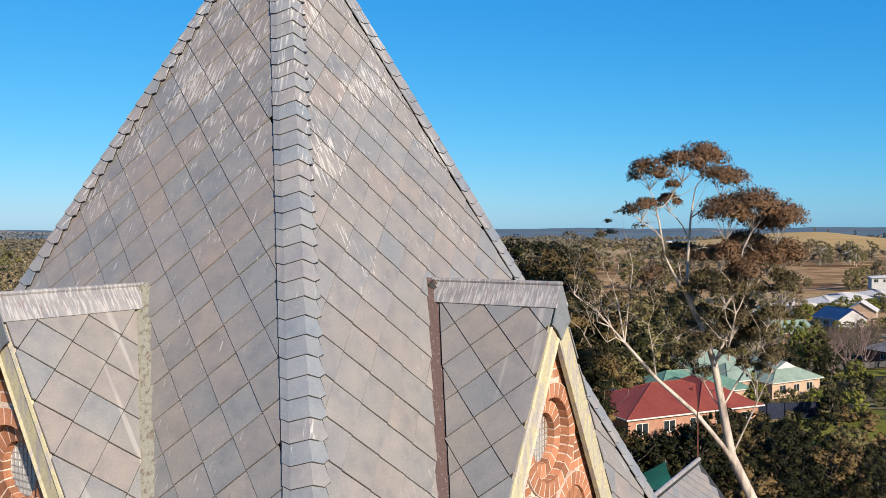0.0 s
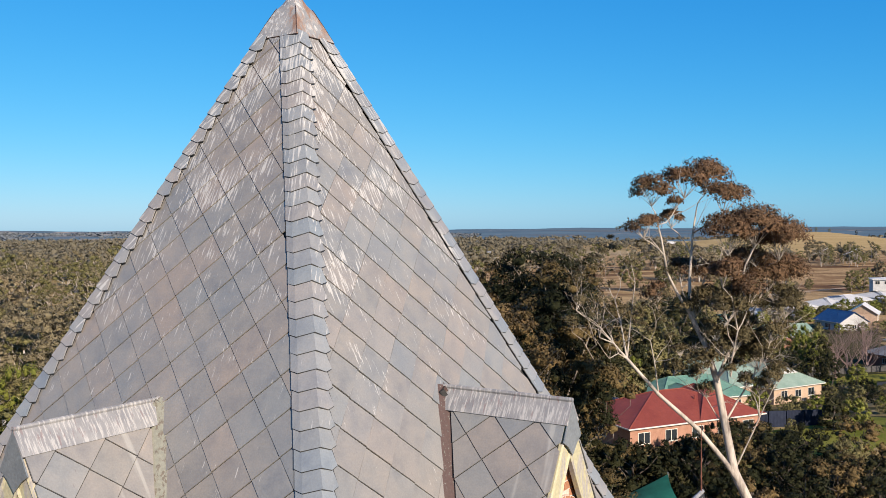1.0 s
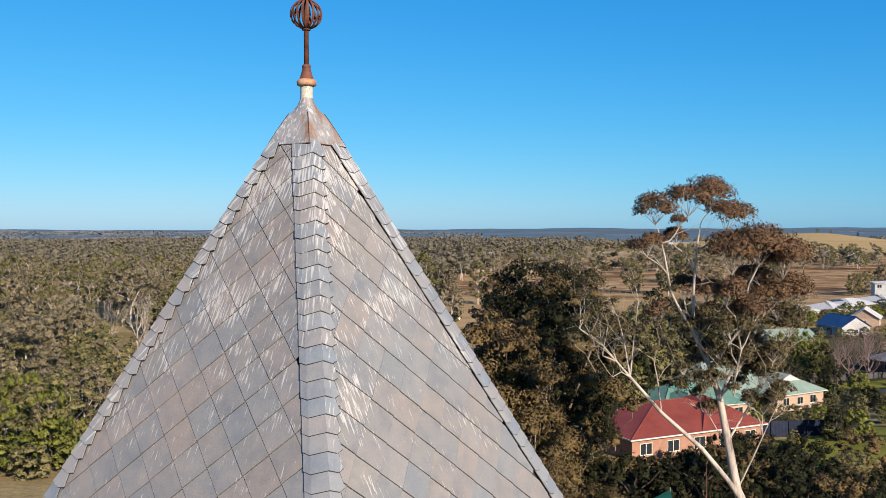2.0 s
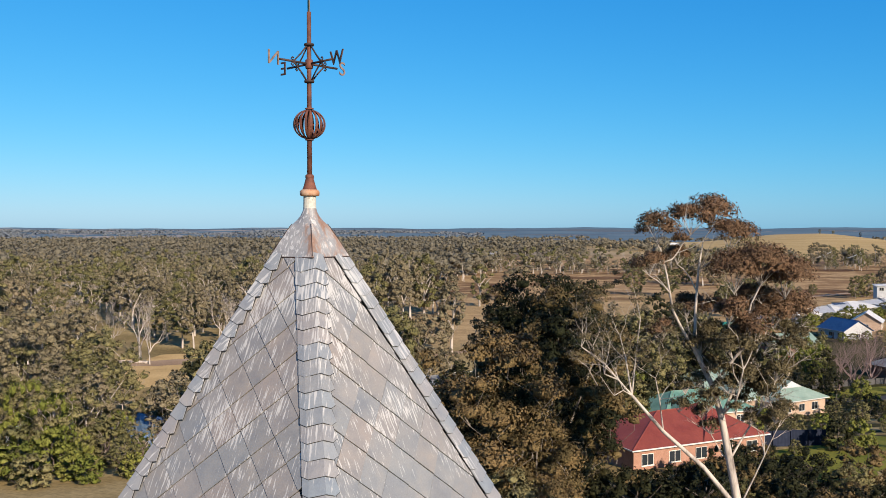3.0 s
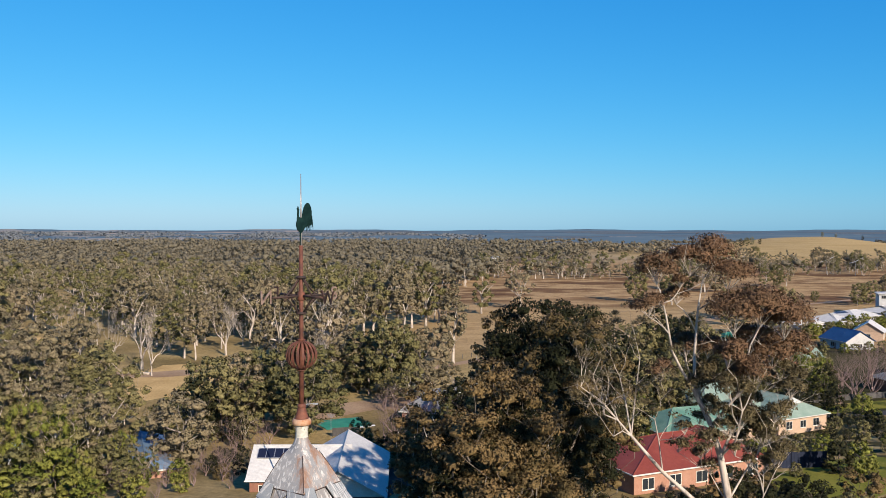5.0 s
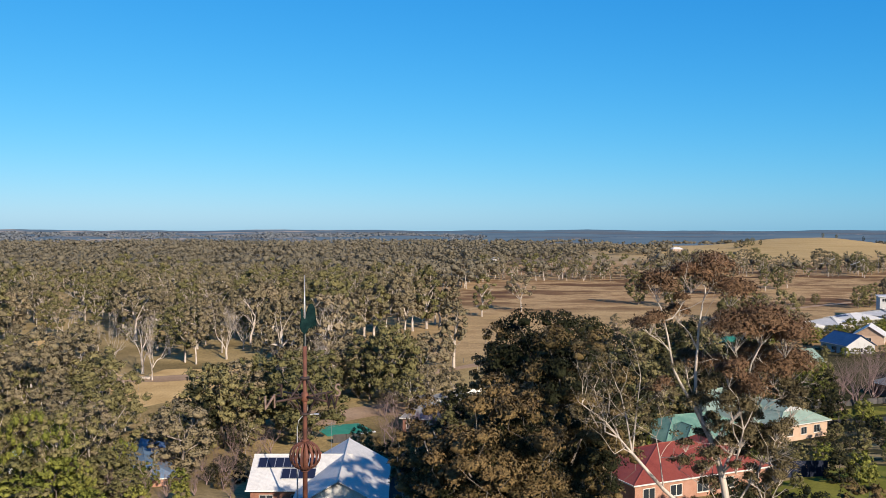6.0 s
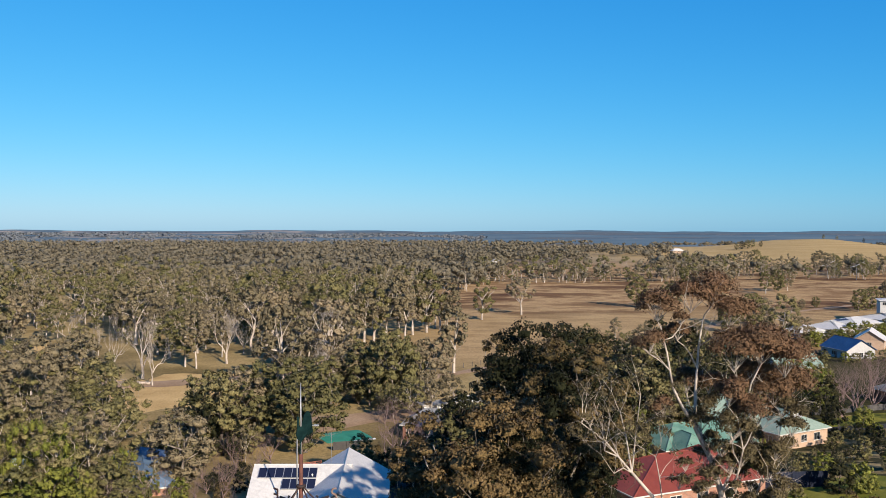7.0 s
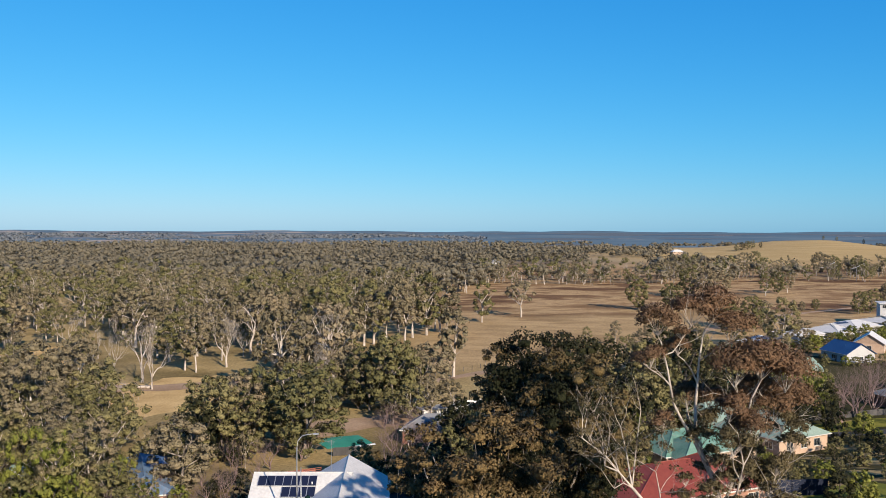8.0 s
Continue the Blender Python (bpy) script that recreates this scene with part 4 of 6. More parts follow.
def build_church():
    rng = random.Random(9)
    tw = thing("church_tower", "square red brick church tower below the slate spire", "church tower")
    f = axis_frame(1)
    half = EAVE / SL * RUN - 0.25
    zt = AZ - EAVE / SL
    part("wall", Shape().box(-half, -half, -0.5, half, half, zt - 0.02, f).mesh("wall", WALL_BROWN), tw)
    part("eaves", Shape().box(-half - 0.2, -half - 0.2, zt - 0.3, half + 0.2, half + 0.2, zt - 0.05, f).mesh("eaves", CREAM), tw)
    # nave: a long slate roof running back from the tower, with an iron finial at its far gable
    nv = thing("church_nave", "long brick church nave with a steep grey slate roof", "church nave")
    f = axis_frame(-1)
    off, z1, z0, hw, y0, y1 = -1.09, 16.3, 9.6, 5.4, -3.5, -20.9
    wallz = z0 + 0.4
    part("wall", Shape().box(off - hw + 0.5, y1 + 0.35, -0.5, off + hw - 0.5, y0, wallz, f).mesh("wall", WALL_BROWN), nv)
    gab = Shape()
    g = f @ Matrix.Translation((0, y1 + 0.4, 0)) @ Matrix.Rotation(radians(90), 4, "X")
    gab.prism([(off - hw + 0.5, wallz - 0.1), (off + hw - 0.5, wallz - 0.1), (off, z1 - 0.35)], 0.4, g)
    part("gable_wall", gab.mesh("gable_wall", WALL_BROWN), nv)
    for s in (-1, 1):
        q = math.hypot(hw, z1 - z0)
        up = Vector((-s * hw, 0, z1 - z0)) / q
        ex = Vector((0, s, 0))
        n = ex.cross(up)
        m = Matrix((ex, up, n)).transposed().to_4x4()
        m.translation = (off, 0, z1)
        ends = sorted((s * y0, s * y1))
        slab = Shape().box(ends[0], -q, -0.12, ends[1], 0.0, -0.02, f @ m)
        part("roof", slab.mesh("roof", UNDER), nv)
        if s > 0:
            inside = [(1, 0, -15.0), (-1, 0, 20.9), (0, 1, -0.1), (0, -1, 4.5)]
            lay_slates(nv, f @ m, inside, -17.5, -0.1, 6, 20, 0, SLATE_LOW, rng)
        else:
            inside = [(1, 0, 20.9), (-1, 0, -15.0), (0, 1, -0.1), (0, -1, 4.5)]
            lay_slates(nv, f @ m, inside, 17.5, -0.1, 6, 20, 0, SLATE_LOW, rng)
    ridge = Shape().tube([f @ Vector((off, y0, z1 + 0.02)), f @ Vector((off, y1 - 0.05, z1 + 0.02))], 0.07, 8)
    part("ridge_capping", ridge.mesh("ridge_capping", CAPPING[-1]), nv)
    fin = thing("roof_finial", "slender rusty iron finial rod on the nave gable", "finial")
    top = f @ Vector((off, y1 + 0.1, z1))
    part("rod", Shape().tube([top + Vector((0, 0, -0.1)), top + Vector((0, 0, 1.2)), top + Vector((0, 0, 2.3))], [0.03, 0.022, 0.008], 8).mesh("rod", RUST), fin)


build_spire()
build_vane()
for s in (-1, 1):
    build_dormer(s, random.Random(20 + s))
build_church()


# ---- trees ----
from itertools import combinations

GOLD = (1 + 5 ** 0.5) / 2
BALL = np.array([p for a in (-1, 1) for b in (-GOLD, GOLD) for p in ((0, a, b), (a, b, 0), (b, 0, a))]) / math.hypot(1, GOLD)
BALL_FACES = np.array([f for f in combinations(range(12), 3) if all(np.linalg.norm(BALL[f[i]] - BALL[f[j]]) < 1.2 for i, j in ((0, 1), (1, 2), (0, 2)))])


def unit(v):
    return v / (np.linalg.norm(v, axis=-1, keepdims=True) + 1e-9)


class Tree:
    """Grows tapered limbs from a seed and remembers the ends that carry leaves."""

    def __init__(self, seed):
        self.rng = np.random.RandomState(seed)
        self.shape, self.tips, self.side = Shape(), [], 0.2

    def limb(self, pts, r0, r1, sides):
        n = len(pts) - 1
        self.shape.tube(pts, [r0 + (r1 - r0) * i / n for i in range(n + 1)], sides, cap=False)

    def sprout(self, p, d, length, r, level, spread=0.6, lift=0.12, wob=0.16, kids=(2, 3), sides=5):
        rng, n = self.rng, max(1, level)
        pts, d = [Vector(p)], Vector(d).normalized()
        for i in range(n):
            d = (d + Vector(rng.normal(0, wob, 3)) + Vector((0, 0, lift))).normalized()
            pts.append(pts[-1] + d * length / n)
        end = r * (0.62 if level else 0.35)
        self.limb(pts, r, end, sides)
        if 0 < level <= 2 and rng.uniform() < self.side:
            out = d.orthogonal().normalized()
            out.rotate(Matrix.Rotation(rng.uniform(0, 6.28), 3, d))
            twig = pts[-2] + (out * 0.8 + Vector((0, 0, 0.15))) * length * 0.45
            self.limb([pts[-2], twig], r * 0.3, r * 0.12, 3)
            self.tips.append((twig, length))
        if level == 0:
            self.tips.append((pts[-1], length))
            return
        k = rng.randint(kids[0], kids[1] + 1)
        a0 = rng.uniform(0, 6.28)
        side = d.orthogonal().normalized()
        other = d.cross(side)
        for i in range(k):
            a = a0 + 6.283 * i / k + rng.uniform(-0.5, 0.5)
            s = spread * rng.uniform(0.6, 1.25)
            nd = d * math.cos(s) + (side * math.cos(a) + other * math.sin(a)) * math.sin(s)
            at = pts[-1] if i < 2 else pts[-2]
            self.sprout(at, nd, length * rng.uniform(0.62, 0.86), end * rng.uniform(0.62, 0.85), level - 1, spread, lift, wob, kids, max(3, sides - 1))

    def fan(self, count, reach, r=0.02):
        """Thin twigs that open below each dome of leaves."""
        rng = self.rng
        for p, _ in self.tips:
            for i in range(count):
                u = Vector(rng.normal(0, 1, 3))
                u.z = abs(u.z) * 0.8
                u.normalize()
                foot = p - Vector((0, 0, 0.75 * reach))
                self.limb([foot, foot.lerp(p + u * reach * 0.8, 0.55) + Vector((0, 0, 0.08 * reach)), p + u * reach * 0.8], r, r * 0.4, 3)

    def reach_for(self, nodes, target, rng, sides=6):
        """Grows a limb to a target from the best lower point of what has grown."""
        def cost(k):
            d = target - k[0]
            flat = math.hypot(d.x, d.y)
            return d.length + (6.0 if d.z < 0.55 * flat + 0.2 else 0.0)
        start, r0 = min(nodes, key=cost)
        d = target - start
        r = min(r0 * 0.8, 0.022 + 0.017 * d.length)
        side = Vector(rng.normal(0, 0.07 * d.length, 3))
        if sides > 5:
            pts = [start, start.lerp(target, 0.35) + side + Vector((0, 0, 0.03 * d.length)), start.lerp(target, 0.7) + side * 0.7 + Vector((0, 0, 0.04 * d.length)), target]
        else:
            pts = [start, start.lerp(target, 0.5) + side + Vector((0, 0, 0.04 * d.length)), target]
        self.limb(pts, r, max(0.018, r * 0.45), sides)
        for i in range(1, len(pts)):
            nodes.append((pts[i], r * (1 - 0.18 * i)))

    def leaves(self, total, size, reach, flat=0.6, hollow=0.45, slim=0.38, low=-0.2, turn=0.42, core=0.62, heart=None):
        """Leaf sprays in uneven domes round the tips, and their dome-shading normals; heart: centre of the clump that
        the domes make up.
        """
        rng = self.rng
        c = np.array([tuple(p) for p, _ in self.tips])
        w = rng.uniform(0.5, 1.4, len(c))
        w = w / w.sum()
        pick = rng.choice(len(c), total, p=w)
        u = rng.normal(0, 1, (total, 3))
        u /= np.linalg.norm(u, axis=1)[:, None]
        u[:, 2] = np.where(u[:, 2] < low, -u[:, 2], u[:, 2])
        rad = reach * rng.uniform(0.65, 1.3, len(c))[pick] * rng.uniform(hollow, 1.0, total) ** 0.6
        mid = c[pick] + u * rad[:, None] * np.array([1, 1, flat]) + rng.normal(0, reach * 0.09, (total, 3))
        face = u + rng.normal(0, turn, (total, 3))
        face /= np.linalg.norm(face, axis=1)[:, None]
        a = np.cross(face, rng.normal(0, 1, (total, 3)))
        a /= np.linalg.norm(a, axis=1)[:, None] + 1e-6
        b = np.cross(face, a)
        s = size * rng.uniform(0.6, 1.4, total)[:, None]
        out = np.stack([mid - a * s - b * s * slim, mid - a * s * 0.6 + b * s * slim * 1.3, mid + a * s * 1.2], 1)
        lie = u + (0 if heart is None else 1.3 * unit(mid - heart)) + np.array([0, 0, 0.12]) + rng.normal(0, 0.15, (total, 3))
        if not core:
            return out, unit(lie)
        # a solid ball in each dome, added to stop light and darken the crown
        k = core * reach * rng.uniform(0.75, 1.1, (len(c), 12, 1))
        ball = c[:, None, :] + BALL[None] * k * np.array([1, 1, flat])
        around = np.tile(unit(BALL[BALL_FACES].mean(1)), (len(c), 1))
        return np.concatenate([out, ball[:, BALL_FACES].reshape(-1, 3, 3)]), np.concatenate([unit(lie), around])


def fit_height(t, quads, height, width=None):
    """Scales limbs and leaves to a height, and the crown to a width."""
    pts = quads.reshape(-1, 3) if quads is not None else np.array([tuple(v) for v in t.shape.v])
    kz = height / pts[:, 2].max()
    kx = kz if width is None else width / (np.percentile(np.hypot(pts[:, 0], pts[:, 1]), 96) * 2)
    t.shape.v = [Vector((v.x * kx, v.y * kx, v.z * kz)) for v in t.shape.v]
    return quads * np.array([kx, kx, kz]) if quads is not None else None


def make_tree(name, seed, height, width, fork, levels, count, size, reach, leaf, bark, girth=0.3, lean=0.0, spread=0.6, flat=0.62, limbs=3, hollow=0.45, slim=0.38, side=0.3):
    t = Tree(seed)
    t.side = side
    rng = t.rng
    p = [Vector((0, 0, -0.4)), Vector((rng.normal(0, 0.1), rng.normal(0, 0.1), fork * height * 0.5)),
         Vector((lean + rng.normal(0, 0.25), rng.normal(0, 0.25), fork * height))]
    t.limb(p, girth * 1.25, girth * 0.8, 7)
    a0 = rng.uniform(0, 6.28)
    rest = height * (1 - fork)
    for i in range(limbs):
        a = a0 + 6.283 * i / limbs + rng.uniform(-0.4, 0.4)
        s = rng.uniform(0.45, 1.05) if i else 0.15
        at = p[-1].lerp(p[1], rng.uniform(0, 0.85)) if i > 1 else p[-1]
        t.sprout(at, (math.cos(a) * math.sin(s), math.sin(a) * math.sin(s), math.cos(s)), rest * rng.uniform(0.22, 0.48), girth * 0.62, levels, spread, sides=5)
    if count > 9000:
        t.fan(4, reach, 0.025)
    q, lie = t.leaves(count, size, reach, flat, hollow, slim) if count else (None, None)
    q = fit_height(t, q, height, width)
    return (t.shape.mesh("trunk", bark, True), tris_mesh("crown", q, leaf, normals=lie) if count else None)


def make_domed(seed, height, width, base, n, r0, r1, count, size, leaf, bark, girth=0.3, sides=4):
    """A gum whose limbs end in tiers of leaf domes: bright tops, dark hollows, bare limbs between."""
    t = Tree(seed)
    rng = t.rng
    wob = lambda k: Vector((rng.normal(0, k), rng.normal(0, k), 0))
    main = [Vector((0, 0, -0.4))]
    for i in range(4):
        main.append(Vector((main[-1].x, main[-1].y, height * 0.15 * (i + 1))) + wob(0.025 * height if i else 0.05))
    t.limb(main, girth * 1.2, girth * 0.5, 7)
    nodes = [(p, girth * 0.5) for p in main[2:]]
    lop = wob(0.06 * width)
    for i in range(5):
        a, foot = 1.257 * i + rng.uniform(-0.4, 0.4), main[1 + i % 3 if i % 3 else 3]
        tip = Vector((math.cos(a) * width * rng.uniform(0.18, 0.34), math.sin(a) * width * rng.uniform(0.18, 0.34), height * rng.uniform(0.5, 0.78))) + lop
        mid = foot.lerp(tip, 0.5) + wob(0.03 * width)
        t.limb([foot, mid, tip], girth * 0.5, girth * 0.2, sides + 1)
        nodes += [(mid, girth * 0.4), (tip, girth * 0.3)]
    domes, tries = [], 0
    while len(domes) < n and tries < 4000:
        tries += 1
        u = rng.normal(0, 1, 3)
        u = u / np.linalg.norm(u) * rng.uniform(0.45, 1.0) ** 0.5
        r = rng.uniform(r0, r1)
        z = height * (base + (1 - base) * (u[2] + 1) / 2) - r * 0.6
        p = (u[0] * (width / 2 - r * 0.8) + lop.x, u[1] * (width / 2 - r * 0.8) + lop.y, z)
        gaps = [math.dist(p, q[:3]) / (r + q[3]) for q in domes]
        if not domes or min(gaps) > 0.66 and (count < 9000 or min(gaps) < 0.95):
            domes.append((*p, r))
    weight = sum(q[3] ** 2 for q in domes)
    sets, lies = [], []
    middle = np.array([lop.x, lop.y, height * (base + 0.35 * (1 - base))])
    for x, y, z, r in sorted(domes, key=lambda q: q[2]):
        c = Vector((x, y, z))
        foot = c - Vector((0, 0, 0.8 * r))
        t.reach_for(nodes, foot, rng, sides)
        t.tips = []
        for i in range(6):
            u = rng.normal(0, 1, 3)
            u /= np.linalg.norm(u)
            t.tips.append((c + Vector((u[0] * r * 0.55, u[1] * r * 0.55, (abs(u[2]) - 0.35) * r * 0.7)), r))
        for p, _ in t.tips[:sides - 3]:
            t.limb([foot, p], 0.03, 0.012, 3)
        blades, lie = t.leaves(int(count * r * r / weight), size, r * 0.52, 0.75, 0.6, 0.62, -0.4, 0.4, 0.0, np.array([x, y, z - 0.4 * r]))
        # solid core added behind the leaves so little sun passes the dome
        k = r * rng.uniform(0.34, 0.7 if count < 9000 else 0.5, (12, 1))
        sets += [blades, ((x, y, z - 0.1 * r) + BALL * k * np.array([1, 1, 0.66]))[BALL_FACES]]
        lies += [np.repeat(unit(lie + 0.35 * unit(blades.mean(1) - middle))[:, None], 3, axis=1), BALL[BALL_FACES]]
    return (t.shape.mesh("trunk", bark, True), tris_mesh("crown", np.concatenate(sets), leaf, np.concatenate(lies)))


def plant(meshes, name, label, group, x, y, scale=1.0, turn=0.0, zs=1.0, category="tree"):
    ob = new(name)
    ob.matrix_world = pose(x, y, gz(x, y), 0, 0, turn) @ Matrix.Diagonal((scale, scale, scale * zs, 1))
    tagged(ob, label, category, group)
    part("trunk", meshes[0], ob)
    if meshes[1] is not None:
        part("crown", meshes[1], ob)
    return ob


# kinds of tree, built once and shared
GUM = [make_domed(100 + i, 17, (13.5, 10, 12, 15.5, 11, 13)[i], (0.25, 0.35, 0.3, 0.2, 0.25, 0.4)[i], (44, 34, 36, 50, 38, 34)[i], 0.9, 1.6, 5600, 0.172, LEAF_GREY if i % 3 else LEAF_OLIVE, BARK_PALE, 0.26) for i in range(6)]
GUM_B = [make_domed(120 + i, 17, (13, 10, 15, 11.5, 14, 9.5)[i], (0.25, 0.35, 0.3, 0.2, 0.4, 0.3)[i], (32, 25, 36, 28, 30, 24)[i], 1.0, 1.8, 2200, 0.29, LEAF_GREY if i % 3 else LEAF_OLIVE, BARK_PALE, 0.36, 4) for i in range(6)]
GUM_FAR = [make_tree("gum", 140 + i, 17, (13.5, 10, 15, 11, 13, 9)[i], 0.22, 1, 560, 0.44, 1.6, LEAF_GREY if i % 2 else LEAF_OLIVE, BARK_PALE, 0.26, limbs=6, flat=0.62, hollow=0.6) for i in range(6)]
FAR_DEAD = [make_tree("gum", 150, 16, 13, 0.2, 2, 300, 0.36, 1.4, LEAF_GREY, BARK_PALE, 0.3, limbs=5)]
DENSE = [make_domed(170 + i, 15, 13, 0.1, 54, 1.0, 1.9, 5400, 0.21, LEAF_GREY if i == 2 else LEAF_OLIVE, BARK_MID, 0.28) for i in range(3)]
DARK = [make_domed(190 + i, 20, 13, 0.12, 46, 1.1, 2.1, 18000, 0.115, LEAF_DARK if i % 2 else LEAF_BROWN, BARK_MID, 0.28) for i in range(4)]
DARK_B = [make_domed(200 + i, 20, 15, 0.06, 44, 1.3, 2.2, 2500, 0.31, LEAF_DARK if i % 3 else LEAF_OLIVE, BARK_DARK, 0.28, 3) for i in range(4)]
BRONZE = [make_domed(210 + i, 18, 10.5, 0.2, 38, 0.8, 1.5, 12000, 0.1, LEAF_BROWN, BARK_PALE, 0.22) for i in range(3)]
SHRUB = [make_domed(230 + i, 5, 5.8, 0.0, 26, 0.6, 1.1, 1150, 0.19, (LEAF_OLIVE, LEAF_DARK, LEAF_LIME)[i], BARK_DARK, 0.1, 3) for i in range(3)]
BUSHY = make_domed(180, 15, 13, 0.08, 54, 1.0, 1.9, 15000, 0.11, LEAF_OLIVE, BARK_MID, 0.28)
SHRUB_NEAR = [make_domed(240 + i, 5, 6.2, 0.0, 30, 0.55, 1.05, 3000, 0.105, leaf, BARK_DARK, 0.1, 3) for i, leaf in enumerate((LEAF_DARK, LEAF_BROWN, LEAF_OLIVE))]
LIME = [make_tree("lime", 250 + i, 11, 6.8, 0.08, 2, 3000, 0.2, 1.1, LEAF_LIME, BARK_MID, 0.18, flat=1.0, limbs=6, spread=0.42) for i in range(2)]
BARE = [make_tree("bare", 260 + i, 9, 8.5, 0.12, 5, 0, 0, 0, None, TWIG, 0.27, spread=0.5, limbs=5, side=0.9) for i in range(2)]
DEAD = [make_tree("dead", 270 + i, 14, 11, 0.22, 5, 0, 0, 0, None, BARK_PALE, 0.4, spread=0.5, limbs=4) for i in range(2)]


def build_hero_gum():
    """The tall many-limbed gum beside the church: long bare limbs that end in parasols of leaves."""
    t = Tree(77)
    rng = t.rng
    V = Vector
    main = [V((22.9, 57.6, gz(22.9, 57.6) - 0.3)), V((21.9, 57.5, 2.8)), V((20.94, 57.4, 5.6)), V((19.57, 57.5, 8.5)), V((18.96, 57.6, 11.8)), V((18.35, 57.5, 14.8)), V((17.74, 57.6, 16.9)), V((16.53, 57.5, 19.3))]
    t.limb(main, 0.43, 0.15, 12)
    runs = [([main[-1], V((15.6, 57.2, 20.7)), V((14.88, 57.0, 22.05)), V((14.42, 56.8, 24.4)), V((14.0, 56.9, 26.2))], 0.12),
            ([main[-1], V((16.67, 58.0, 21.7)), V((16.96, 58.3, 24.7)), V((17.26, 58.4, 26.5))], 0.12),
            ([main[6], V((18.5, 56.6, 18.4)), V((19.23, 56.1, 19.6)), V((19.67, 55.8, 22.6)), V((20.3, 55.6, 24.0))], 0.11),
            ([main[5], V((19.6, 58.6, 16.6)), V((20.88, 59.2, 18.1)), V((22.37, 59.7, 20.7)), V((22.9, 59.8, 21.4))], 0.11),
            ([main[5], V((18.9, 56.2, 16.2)), V((19.0, 55.2, 18.4)), V((18.4, 54.6, 20.6))], 0.08),
            ([main[4], V((20.1, 58.2, 13.3)), V((21.3, 58.6, 14.9)), V((21.6, 58.8, 15.8))], 0.08),
            ([main[6], V((17.3, 58.6, 18.6)), V((16.6, 59.4, 20.6)), V((16.5, 59.8, 21.8))], 0.07),
            ([main[3], V((20.6, 57.0, 11.2)), V((21.5, 56.8, 13.4)), V((22.3, 56.9, 15.0))], 0.06)]
    nodes = [(p, 0.2) for p in main[4:]]
    for run, r in runs:
        t.limb(run, r, r * 0.38, 8)
        nodes += [(p, r * 0.8) for p in run[1:]]
        nodes += [(a.lerp(b, 0.5), r * 0.8) for a, b in zip(run[1:], run[2:])]
    # umbrellas of leaves on the tips: x, y, height, radius
    tops = [(13.82, 57.0, 27.75, 0.95), (13.2, 56.6, 25.4, 0.78), (15.47, 58.2, 25.9, 0.62), (15.4, 57.0, 26.9, 0.42), (16.2, 57.6, 28.35, 1.0), (17.85, 58.6, 28.7, 1.1),
            (18.9, 58.0, 27.3, 1.05), (18.76, 56.4, 24.8, 1.3), (20.25, 55.8, 25.25, 1.2), (22.2, 56.6, 24.6, 1.4), (20.86, 58.4, 23.0, 0.9), (23.56, 59.6, 22.0, 1.25),
            (22.06, 58.2, 22.0, 1.05), (19.67, 55.2, 21.1, 1.0), (17.87, 54.8, 22.4, 0.9), (16.5, 59.6, 22.3, 0.84), (21.6, 58.6, 16.6, 1.1), (22.4, 57.0, 15.5, 0.6),
            (14.28, 57.6, 20.7, 0.7), (18.2, 54.8, 20.2, 0.9), (20.9, 60.0, 19.9, 1.0)]
    tops = [(x, y, z - 0.1, r * 1.22) for x, y, z, r in tops]
    while len(tops) < 40:
        u = rng.normal(0, 1, 3)
        u = u / np.linalg.norm(u) * rng.uniform(0.5, 1.0) ** 0.4
        p = (20.0 + 4.0 * u[0], 57.8 + 3.4 * u[1], 20.0 + 3.2 * u[2], rng.uniform(0.55, 0.95))
        if all(math.dist(p[:3], q[:3]) > 1.25 for q in tops):
            tops.append(p)
    while len(tops) < 60:
        # small sprays on the lower limbs
        u = rng.normal(0, 1, 3)
        u = u / np.linalg.norm(u) * rng.uniform(0.2, 1.0) ** 0.4
        p = (19.6 + 4.6 * u[0], 57.8 + 3.4 * u[1], 16.4 + 2.6 * u[2], rng.uniform(0.4, 0.75))
        if all(math.dist(p[:3], q[:3]) > 0.95 for q in tops):
            tops.append(p)
    sets = {"high": [], "low": []}
    for x, y, z, r in sorted(tops, key=lambda q: q[2]):
        c = V((x, y, z))
        foot = c - V((0, 0, 0.95 * r))
        t.reach_for(nodes, foot, rng)
        t.tips = []
        for i in range(10):
            u = rng.normal(0, 1, 3)
            u /= np.linalg.norm(u)
            t.tips.append((c + V((u[0] * r * 0.85, u[1] * r * 0.85, (abs(u[2]) - 0.3) * r * 0.7)), r))
        for p, _ in t.tips:
            t.limb([foot, foot.lerp(p, 0.6), p], 0.026, 0.008, 3)
        sets["high" if z > 20.5 else "low"].append(t.leaves(int(1450 * r * r), 0.1, r * 0.65, 0.8, 0.35, 0.38, -0.35, 0.6, 0.28, np.array([x, y, z - 0.6 * r])))
    # the long leaning limb, mostly bare
    lean = [V((20.0, 57.4, 7.6)), V((18.9, 57.2, 9.2)), V((17.0, 57.0, 11.5)), V((14.3, 57.0, 13.9)), V((12.2, 57.1, 16.3))]
    t.limb(lean, 0.2, 0.1, 8)
    t.tips = []
